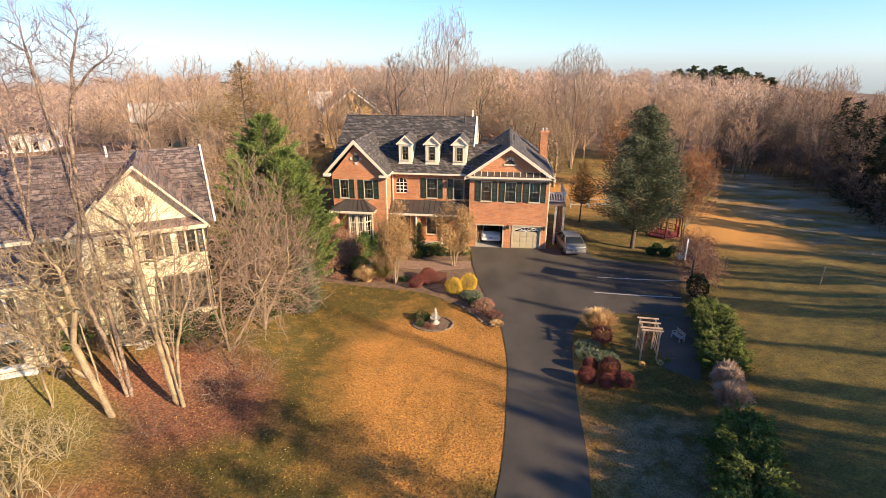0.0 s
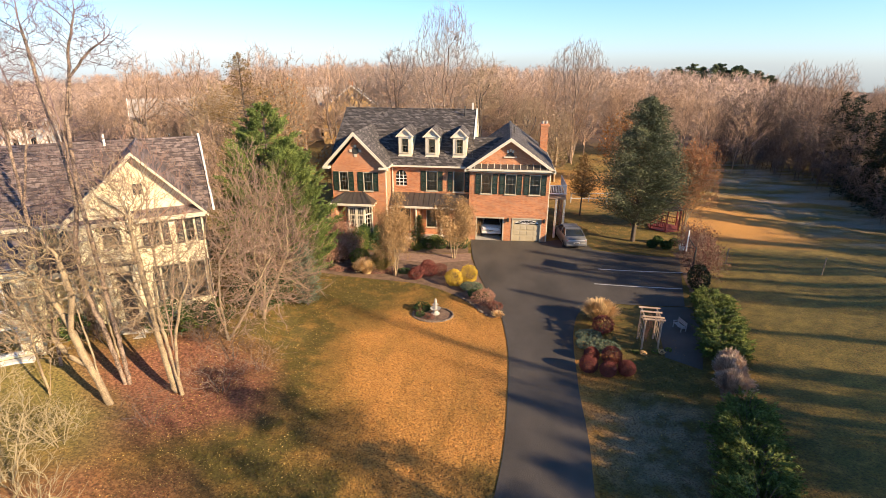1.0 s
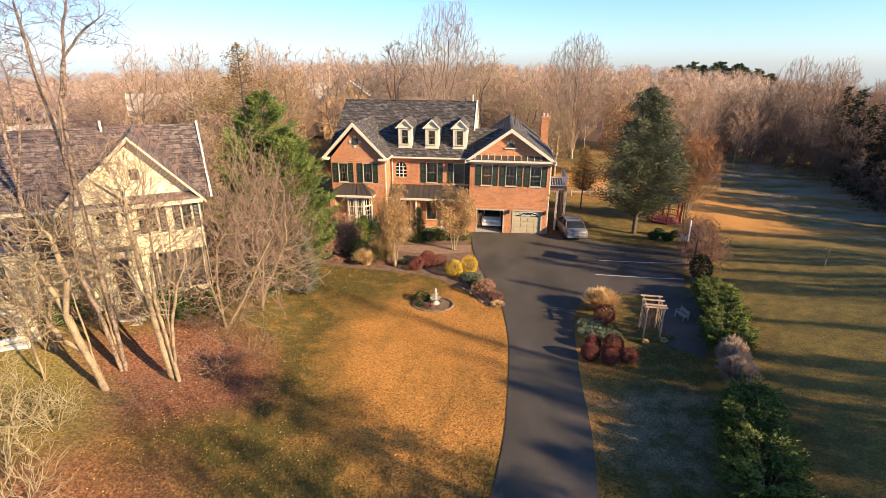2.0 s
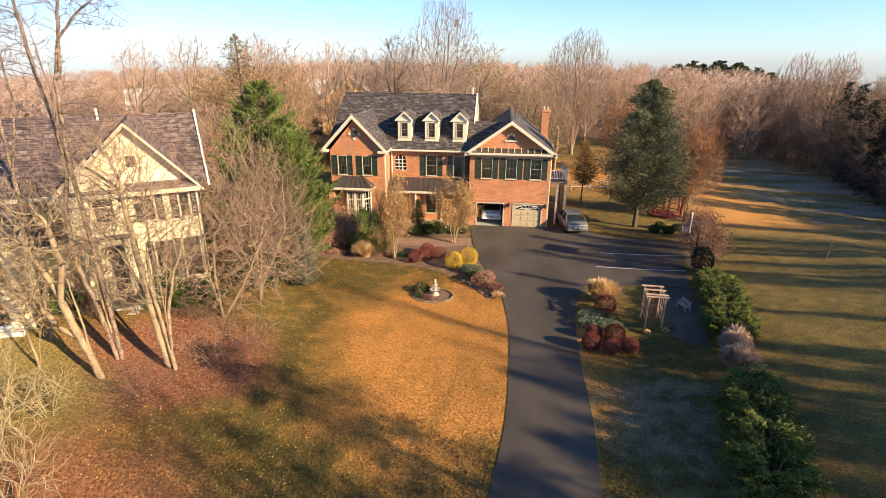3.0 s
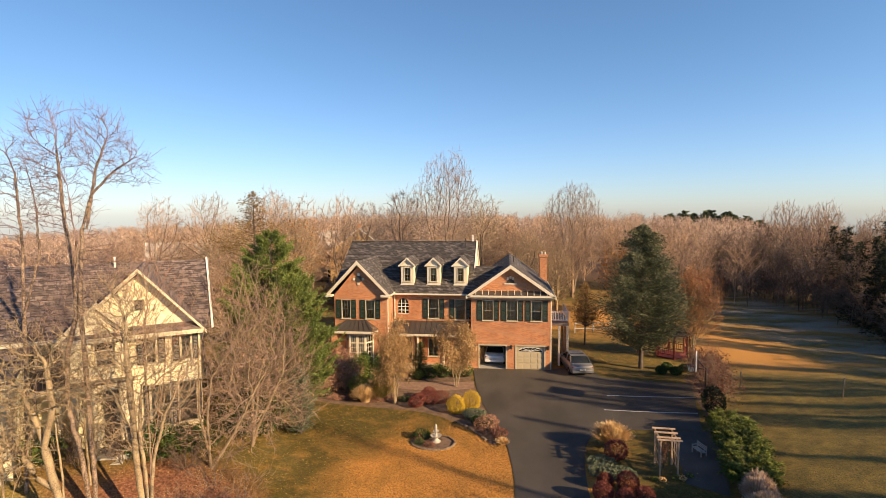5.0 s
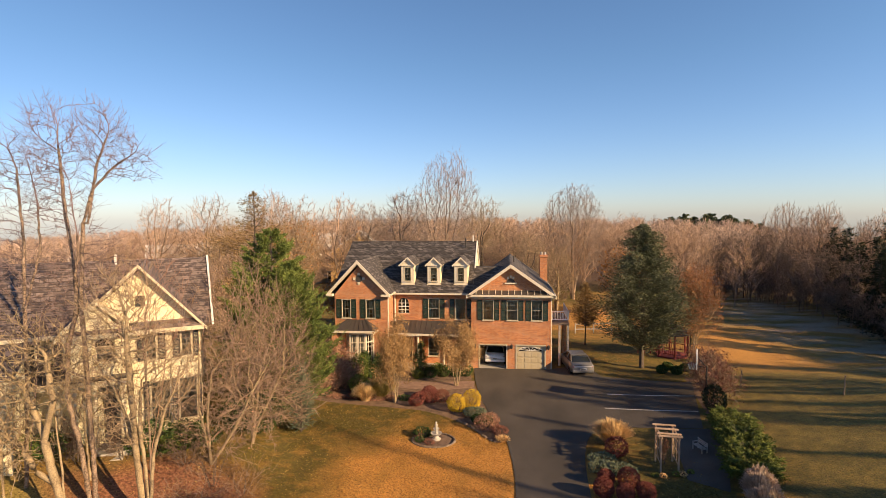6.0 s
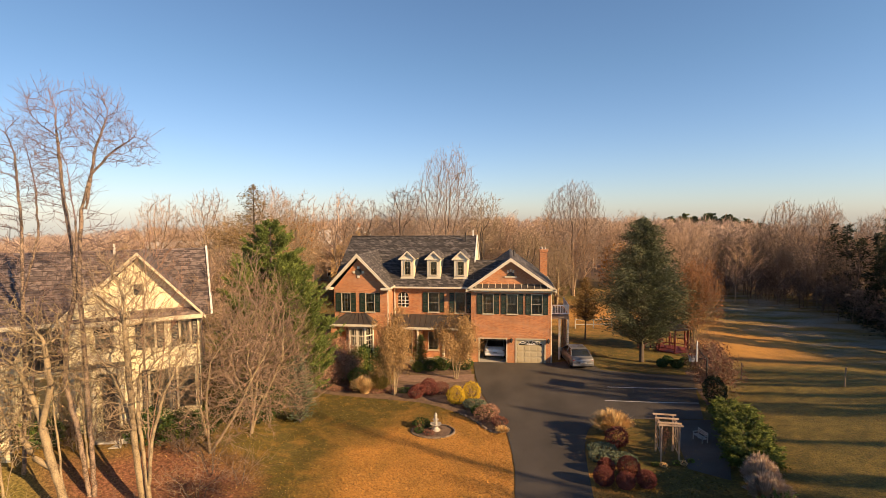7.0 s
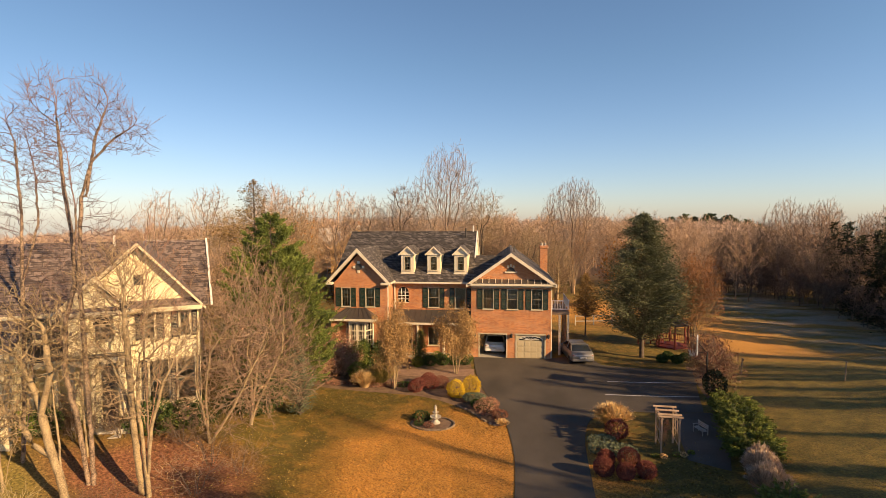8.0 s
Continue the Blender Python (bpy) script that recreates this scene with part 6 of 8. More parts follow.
    conifer("young_evergreen", (7.9, 50.5), 6.2, 3.0, 53, "young olive-green evergreen on a thin trunk behind the car", LEAF_OLIVE, 0.3, 0.7, lump=0.3, belly=0.6, droop=-0.2, size=0.18, trunk_r=0.08)
    for i, (x, y) in enumerate(((13.2, 32.6), (13.5, 34.0), (13.8, 35.6), (14.3, 37.4), (14.7, 39.2))):
        bare_tree("bare_shrub", (x, y), 2.3, 0.04, SHRUBBY, 61 + i, "tall twiggy reddish shrub along the parking court", BARK_DARK, TWIG, stems=((0, 0, 1), (0.3, 0, 0.9), (-0.3, 0.2, 0.9), (0, -0.3, 0.9)),
                  group="shrubs along the parking court", category="shrub", leaves=(LEAF_PLUM, 2200, 0.09, 0.18))


plant_trees()
for k, (fx, fy, fh, fw) in enumerate(((122.0, 402.0, 11.5, 13), (131.0, 400.0, 13.5, 15), (140.0, 405.0, 12.0, 14), (149.0, 400.0, 14.0, 16), (157.0, 396.0, 12.5, 14), (166.0, 408.0, 13.5, 16), (176.0, 402.0, 12.0, 15), (186.0, 404.0, 11.0, 14))):
    conifer("far_pine", (fx, fy), fh * 1.3, fw, 700 + k, "dark green pine on the far skyline", LEAF_PINE, 0.06, 0.4, lump=0.4, belly=0.45, size=1.5)


def plant_woods():
    rng = random.Random(77)
    edge = [(31, 84), (36, 78), (39, 68), (37.5, 56), (34.5, 46), (35, 36), (38, 24)]
    near = []
    for i in range(260):
        k = rng.uniform(0, len(edge) - 1.001)
        a, b = edge[int(k)], edge[int(k) + 1]
        f = k - int(k)
        depth = rng.uniform(0, 1) ** 1.3 * (34 if k < 3 else 20)
        x, y = a[0] + (b[0] - a[0]) * f + depth * 0.85, a[1] + (b[1] - a[1]) * f + depth * 0.5
        if (y < 47 and rng.random() < 0.8) or (49 < 0.456 * x + 0.89 * y < 68 and rng.random() < 0.85):
            continue
        near.append((x, y, rng.uniform(0.44, 0.66) * (1.0 - 0.3 * max(0.0, min(1.0, (x / y - 0.42) / 0.2)))))
    for i, (x, y, hgt) in enumerate(((39.6, 62.0, 9.5), (41.2, 60.0, 10.0), (38.8, 57.5, 8.5), (43.0, 64.5, 10.0), (40.5, 56.0, 9.0), (37.6, 52.5, 8.0), (39.5, 50.0, 9.0), (37.6, 47.5, 8.0), (42.5, 54.0, 10.5), (44.5, 59.5, 11.0), (41.0, 47.0, 9.5), (43.0, 70.0, 11.0), (46.0, 66.5, 11.5), (48.5, 71.0, 12.0), (45.0, 76.0, 11.0), (50.0, 66.0, 12.0), (47.5, 61.5, 11.5), (52.5, 73.0, 12.5))):
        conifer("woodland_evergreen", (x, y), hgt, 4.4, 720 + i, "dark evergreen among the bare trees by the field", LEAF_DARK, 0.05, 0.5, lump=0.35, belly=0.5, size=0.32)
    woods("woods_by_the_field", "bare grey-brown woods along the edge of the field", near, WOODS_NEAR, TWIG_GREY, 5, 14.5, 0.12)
    back = []
    for i in range(230):
        x = rng.uniform(-62, 34)
        y = rng.uniform(76, 135) - 0.12 * abs(x)
        if (-0.39 < x / y < -0.21 and y < 112 and rng.random() < 0.93) or ((-0.86 < x / y < -0.57 or -0.5 < x / y < -0.39) and y < 106 and rng.random() < 0.6):
            continue
        back.append((x, y, rng.uniform(0.45, 0.8) * (0.9 if x / y < -0.42 else 1.0)))
    woods("woods_behind", "bare russet-brown woods behind the house", back, WOODS_NEAR, TWIG_FAR, 6, 13.0, 0.11)
    far = []
    for i in range(1900):
        d = 120 + 420 * rng.uniform(0, 1) ** 1.2
        a = rng.uniform(-0.95, 0.82)
        if (-0.74 < math.tan(a) < -0.54 or -0.5 < math.tan(a) < -0.4 or -0.36 < math.tan(a) < -0.2) and d < 150:
            continue
        far.append((d * math.sin(a), d * math.cos(a), rng.uniform(0.6, 0.95) * (1 + d / 2500) * (0.85 if a < -0.4 else 1.0)))
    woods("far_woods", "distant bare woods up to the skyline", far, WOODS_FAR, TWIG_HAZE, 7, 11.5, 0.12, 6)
    # scrub at the foot of the woods
    scrub = []
    for i in range(420):
        k = rng.uniform(0, len(edge) - 1.001)
        a, b = edge[int(k)], edge[int(k) + 1]
        f = k - int(k)
        depth = rng.uniform(-1.0, 12)
        scrub.append((a[0] + (b[0] - a[0]) * f + depth, a[1] + (b[1] - a[1]) * f + depth * 0.4, rng.uniform(0.15, 0.4)))
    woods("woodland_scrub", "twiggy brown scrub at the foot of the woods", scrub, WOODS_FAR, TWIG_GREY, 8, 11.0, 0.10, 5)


plant_woods()


# ---- the cream house ----
def build_cream_house():
    g = 1.2
    h = thing("cream_house", "two-storey cream stucco house with brown shingle roof and black shutters", "house", (-16.8, 21.3, g), 34)
    upper = [(0.12, 0.62, 4.85, 6.1), (1.62, 2.12, 4.85, 6.1)]
    lower = [(0.25, 1.15, 1.75, 3.85), (1.45, 2.3, 1.75, 3.85), (-1.65, -0.8, 1.2, 3.9)]
    arch = (-1.85, -1.12, 5.0, 5.75)
    part("front_wall", wall_with_holes(-2.85, 2.5, -1.0, 6.5, upper + lower + [arch], 0.0, 0.25), SIDING, h)
    bm = bmesh.new()
    prism(bm, [(-2.85, 6.5), (2.5, 6.5), (0, 9.15)], 0.02, 0.24)
    part("front_gable", bm, SIDING, h)
    for x in (-2.85, 2.25):
        part("side_wall", boxed(x, x + 0.25, 0.25, 13.0, -1.0, 6.5), SIDING, h)
    part("gable_vent", boxed(-0.2, 0.2, -0.03, 0.05, 7.45, 7.95, bevel=0.01), SHUTTER_DARK, h)
    for x0, x1, z0, z1 in upper + lower[:2]:
        window(h, x0, x1, z0, z1, 0.0, columns=2, rows=2, rim=0.06, frame_mat=TRIM_CREAM)
    for x0, x1 in ((-0.2, 0.09), (0.66, 0.98), (1.28, 1.59), (2.16, 2.42)):
        shutter(h, x0, x1, 4.85, 6.1, 0.0, SHUTTER_DARK)
    for x0, x1 in ((-0.02, 0.22), (1.18, 1.42), (2.33, 2.48)):
        shutter(h, x0, x1, 1.75, 3.85, 0.0, SHUTTER_DARK)
    window(h, *arch, 0.0, columns=3, rows=3, rim=0.05, frame_mat=TRIM_CREAM)
    bm = bmesh.new()
    cx, r = -1.485, 0.365
    prism(bm, [(cx + r * math.cos(a * math.pi / 10), 5.75 + r * math.sin(a * math.pi / 10)) for a in range(11)], -0.01, 0.02)
    part("fan_light", bm, GLASS, h)
    bm = bmesh.new()
    for a in range(10):
        p, q = a * math.pi / 10, (a + 1) * math.pi / 10
        prism(bm, [(cx + r * math.cos(p), 5.75 + r * math.sin(p)), (cx + 0.46 * math.cos(p), 5.75 + 0.46 * math.sin(p)), (cx + 0.46 * math.cos(q), 5.75 + 0.46 * math.sin(q)), (cx + r * math.cos(q), 5.75 + r * math.sin(q))], -0.04, 0.02)
    part("arch_moulding", bm, TRIM_CREAM, h)
    roof = new("gable_roof")
    roof.parent = h
    part("slope", roof_courses([(-3.2, 5.6, 6.3), (-3.2, -0.4, 6.3), (0, -0.4, 9.36), (0, 5.6, 9.36)], thick=0.05), SHINGLE_TAN, roof)
    part("slope", roof_courses([(2.75, -0.35, 6.3), (2.75, 5.6, 6.3), (0, 5.6, 9.36), (0, -0.4, 9.36)], thick=0.05), SHINGLE_TAN, roof)
    for xe in (-3.25, 2.8):
        bm = bmesh.new()
        prism(bm, [(xe, 6.16), (xe, 6.3), (0, 9.46), (0, 9.32)], -0.5, -0.4)
        part("rake_board", bm, TRIM_CREAM, roof)
        bm = bmesh.new()
        prism(bm, [(xe, 6.13), (xe, 6.2), (0, 9.31), (0, 9.24)], -0.397, -0.003)
        part("soffit", bm, TRIM_CREAM, roof)
    bm = bmesh.new()
    prism_x(bm, [(-0.45, 6.38), (-0.45, 6.48), (0.0, 6.72), (0.0, 6.38)], -2.9, 2.55)
    part("pent_roof", bm, SHINGLE_TAN, roof)
    part("pent_fascia", boxed(-3.0, 2.65, -0.5, -0.42, 6.2, 6.4, bevel=0.01), TRIM_CREAM, roof)
    # the lower gable over the entrance
    g2 = new("entry_gable")
    g2.parent = h
    bm = bmesh.new()
    prism(bm, [(-2.9, 6.5), (-0.55, 6.5), (-1.72, 7.65)], -0.3, 0.0)
    part("gable_wall", bm, SIDING, g2)
    part("gable_front", wall_with_holes(-2.75, -0.7, 4.4, 6.5, [(-1.95, -1.02, 4.95, 6.15)], -0.3, -0.02), SIDING, g2)
    for xe in (-3.1, -0.34):
        bm = bmesh.new()
        prism(bm, [(xe, 6.42), (xe, 6.55), (-1.72, 7.95), (-1.72, 7.82)], -0.55, 0.1)
        part("rake_board", bm, TRIM_CREAM, g2)
    part("entablature", boxed(-2.8, -0.6, -0.9, -0.3, 4.1, 4.4, bevel=0.02), TRIM_CREAM, g2)
    part("entry_roof", boxed(-2.85, -0.55, -0.95, -0.3, 4.4, 4.46), METAL_ROOF, g2)
    for x in (-2.6, -1.85, -0.8):
        bm = bmesh.new()
        lathe(bm, [(0.15, 0), (0.15, 0.1), (0.12, 0.14), (0.105, 2.75), (0.15, 2.81), (0.15, 2.9)], 12, (x, -0.75, 1.2))
        part("column", bm, TRIM_CREAM, g2)
    part("entry_floor", boxed(-3.0, -0.4, -1.3, 0.0, -0.6, 1.2), CONCRETE, g2)
    part("entry_step", boxed(-2.4, -0.8, -1.7, -1.3, -0.6, 1.02), CONCRETE, g2)
    part("door_leaf", boxed(-1.6, -0.85, 0.1, 0.15, 1.2, 3.3), SHUTTER_DARK, g2)
    # main block behind
    mr = new("main_roof")
    mr.parent = h
    part("front_slope", roof_courses([(-15.0, 0.6, 6.3), (3.05, 0.6, 6.3), (3.05, 5.6, 9.3), (-15.0, 5.6, 9.3)]), SHINGLE_TAN, mr)
    part("rear_slope", roof_courses([(3.05, 13.4, 6.3), (-15.0, 13.4, 6.3), (-15.0, 5.6, 9.3), (3.05, 5.6, 9.3)]), SHINGLE_TAN, mr)
    bm = bmesh.new()
    prism_x(bm, [(0.5, 6.2), (0.5, 6.34), (5.6, 9.42), (5.6, 9.28)], 3.05, 3.15)
    prism_x(bm, [(5.6, 9.28), (5.6, 9.42), (13.5, 6.34), (13.5, 6.2)], 3.05, 3.15)
    part("rake_board", bm, WHITE, mr)
    bm = bmesh.new()
    prism_x(bm, [(1.0, 6.3), (13.0, 6.3), (5.6, 9.1)], 2.25, 2.5)
    part("gable_end", bm, SIDING, mr)
    part("vent_pipe", boxed(-1.5, -1.4, 5.2, 5.3, 9.0, 9.65), WHITE, mr)
    part("gutter", boxed(-15.0, -3.2, 0.46, 0.6, 6.15, 6.32, bevel=0.02), TRIM_CREAM, mr)
    left = [(-4.25, -3.55, 5.05, 6.1), (-6.6, -5.8, 4.8, 6.1), (-8.6, -7.8, 4.8, 6.1), (-5.6, -4.2, 1.4, 3.7)]
    part("left_wall", wall_with_holes(-14.8, -2.85, -1.0, 6.5, left, 1.0, 1.25), SIDING, h)
    for w in left:
        window(h, *w, 1.0, columns=2, rows=2, rim=0.06, frame_mat=TRIM_CREAM)
    for x in (-4.4, -3.38, -6.95, -5.5, -8.95, -7.5):
        shutter(h, x - 0.15, x + 0.13, 4.8, 6.1, 1.0, SHUTTER_DARK)
    pr = new("porch")
    pr.parent = h
    bm = bmesh.new()
    slab(bm, [(-4.4, -0.6, 4.4), (-2.9, -0.6, 4.4), (-2.9, 1.0, 5.0), (-4.4, 1.0, 5.0)], 0.06)
    part("porch_roof", bm, METAL_ROOF, pr)
    part("porch_fascia", boxed(-4.4, -2.9, -0.66, -0.56, 4.15, 4.4, bevel=0.01), TRIM_CREAM, pr)
    for x in (-3.2, -4.1):
        part("post", boxed(x - 0.09, x + 0.09, -0.55, -0.37, -0.6, 4.15, bevel=0.01), TRIM_CREAM, pr)
    # side wing reaching forward
    gw = new("side_wing")
    gw.parent = h
    holes = [(-6.1, -5.2, 3.7, 4.9), (-6.2, -5.1, 1.75, 2.95), (-8.4, -7.4, 3.7, 4.9), (-8.4, -7.4, 1.75, 2.95)]
    part("wing_wall", wall_with_holes(-10.5, -4.45, -0.6, 5.45, holes, -2.4, -2.15), SIDING, gw)
    part("wing_side_wall", boxed(-4.7, -4.45, -2.15, 1.0, -0.6, 5.45), SIDING, gw)
    part("wing_side_wall", boxed(-10.5, -10.25, -2.15, 1.0, -0.6, 5.45), SIDING, gw)
    part("wing_back_lining", boxed(-10.2, -4.75, 0.6, 0.7, -0.6, 5.4), DARK_ROOM, gw)
    for w in holes:
        window(gw, *w, -2.4, columns=2, rows=2, rim=0.07, frame_mat=WHITE)
    for x0, x1 in ((-6.42, -6.14), (-5.16, -4.9)):
        shutter(gw, x0, x1, 3.7, 4.9, -2.4, SHUTTER_DARK)
    part("corner_board", boxed(-4.56, -4.42, -2.43, -2.3, -0.6, 5.45, bevel=0.01), TRIM_CREAM, gw)
    # white slab stands in for an unidentified pale object before the wing
    part("white_slab", boxed(-10.5, -4.75, -2.85, -2.42, 1.3, 1.56, bevel=0.05), WHITE, gw)
    bm = bmesh.new()
    slab(bm, [(-10.7, -2.75, 5.35), (-4.2, -2.75, 5.35), (-4.2, 1.0, 6.25), (-10.7, 1.0, 6.25)], 0.1)
    part("wing_roof", bm, SHINGLE_TAN, gw)
    part("wing_fascia", boxed(-10.7, -4.2, -2.8, -2.74, 5.2, 5.4, bevel=0.01), TRIM_CREAM, gw)
    part("inner_wall", boxed(-14.5, 2.5, 3.0, 3.2, -1, 6.3), CURTAIN, h)
    part("upper_floor", boxed(-14.5, 2.5, 0.3, 12.5, 4.3, 4.5), DARK_ROOM, h)
    part("back_wall", boxed(-14.8, 2.85, 12.9, 13.1, -1, 6.4), SIDING, h)


build_cream_house()
shrub("foundation_shrub", (-15.7, 20.6), 0.9, 0.7, 0.75, LEAF_GREEN, 201, "dark green clipped shrub below the cream house windows", count=1400, group="shrubs before the cream house")
shrub("foundation_shrub", (-14.8, 21.3), 0.8, 0.7, 0.7, LEAF_GREEN, 202, "dark green clipped shrub below the cream house windows", count=1200, group="shrubs before the cream house")
for k, (fx, fy, fr) in enumerate(((-14.3, 21.9, 0.65), (-15.2, 21.0, 0.6), (-16.3, 20.2, 0.55), (-19.6, 17.6, 0.6))):
    shrub("foundation_shrub", (fx, fy), fr, fr * 0.9, fr * 0.8, LEAF_HEDGE if k % 2 else LEAF_GREEN, 210 + k, "loose green shrub below the cream house windows", count=1300, size=0.09, ragged=0.3, group="shrubs before the cream house")
shrub("foundation_shrub", (-18.9, 18.2), 0.8, 0.6, 0.6, LEAF_GREEN, 203, "dark green clipped shrub beside the cream house entrance", count=1000, group="shrubs before the cream house")


for k, (fx, fy) in enumerate(((-14.2, 20.4), (-16.6, 19.6), (-17.9, 18.6))):
    bare_tree("bare_shrub", (fx, fy), 1.9, 0.03, SHRUBBY, 205 + k, "twiggy grey-brown shrub below the cream house windows", BARK_DARK, TWIG_DARK, stems=((0, 0, 1), (0.5, 0, 0.8), (-0.5, 0.2, 0.8), (0.1, -0.5, 0.8)), category="shrub", group="twiggy shrubs before the cream house")


def far_house(at, turn, w, d, eave, ridge, wall, roof, seed, label):
    """A distant gabled house with windows; its long side lies along x."""
    rng = random.Random(seed)
    h = thing("far_house", label, "house", (at[0], at[1], land(*at) - 0.3), turn, "houses beyond the trees")
    bm = bmesh.new()
    prism_x(bm, [(-d / 2, 0), (d / 2, 0), (d / 2, eave), (0, ridge), (-d / 2, eave)], -w / 2, w / 2)
    part("wall", bm, wall, h)
    r = new("roof")
    r.parent = h
    for s in (-1, 1):
        bm = bmesh.new()
        slab(bm, [(-w / 2 - 0.4, s * (d / 2 + 0.5), eave - 0.3), (w / 2 + 0.4, s * (d / 2 + 0.5), eave - 0.3), (w / 2 + 0.4, 0, ridge + 0.15), (-w / 2 - 0.4, 0, ridge + 0.15)], 0.12)
        part("slope", bm, roof, r)
    for x in (-w / 2 - 0.45, w / 2 + 0.35):
        bm = bmesh.new()
        prism_x(bm, [(-d / 2 - 0.5, eave - 0.5), (-d / 2 - 0.5, eave - 0.25), (0, ridge + 0.22), (d / 2 + 0.5, eave - 0.25), (d / 2 + 0.5, eave - 0.5), (0, ridge - 0.05)], x, x + 0.1)
        part("rake_board", bm, WHITE, r)
    n = int(w / 2.6)
    for z in (1.0, 3.9):
        for i in range(n):
            x = -w / 2 + (i + 0.5) * w / n
            win = new("window")
            win.parent = h
            part("frame", boxed(x - 0.6, x + 0.6, -d / 2 - 0.08, -d / 2 + 0.02, z - 0.1, z + 1.6, bevel=0.02), WHITE, win)
            part("pane", boxed(x - 0.48, x + 0.48, -d / 2 - 0.1, -d / 2, z, z + 1.5), GLASS, win)
        for s in (-1, 1):
            for y in (-d / 4, d / 4):
                win = new("window")
                win.parent = h
                xx = s * w / 2
                part("frame", boxed(xx - 0.05, xx + 0.05, y - 0.6, y + 0.6, z - 0.1, z + 1.6), WHITE, win)
                part("pane", boxed(xx - 0.07, xx + 0.07, y - 0.48, y + 0.48, z, z + 1.5), GLASS, win)
    if seed == 1:
        part("chimney", boxed(w / 4, w / 4 + 0.8, -0.4, 0.4, ridge - 1, ridge + 0.9), BRICK, h)


far_house((-29.8, 101.0), -74, 11.5, 11, 6.6, 10.8, SIDING_SUNLIT, SHINGLE, 1, "tan two-storey house, sun's gold put into its siding, beyond the bare woods")
far_house((-36.2, 101.0), 20, 3.6, 4.5, 7.4, 10.2, SIDING_TAN, SHINGLE_PALE, 6, "small gabled house with a pale roof beyond the woods")
far_house((-43.0, 99.0), -60, 10, 9, 6.2, 10.0, SIDING_TAN, SHINGLE_PALE, 2, "tan gabled house beyond the bare woods")
far_house((-54.5, 94.0), 20, 10, 8, 6.0, 9.0, SIDING_TAN, SHINGLE_PALE, 3, "tan two-storey house with a pale grey roof beyond the woods")
far_house((-65.0, 93.5), 35, 10, 8, 5.8, 8.6, SIDING_TAN, SHINGLE_PALE, 4, "tan house with a pale roof beyond the woods")
far_house((-96.0, 92.0), 25, 12, 9, 4.6, 7.2, WHITE, SHINGLE_TAN, 5, "white two-storey house beyond the bare woods")


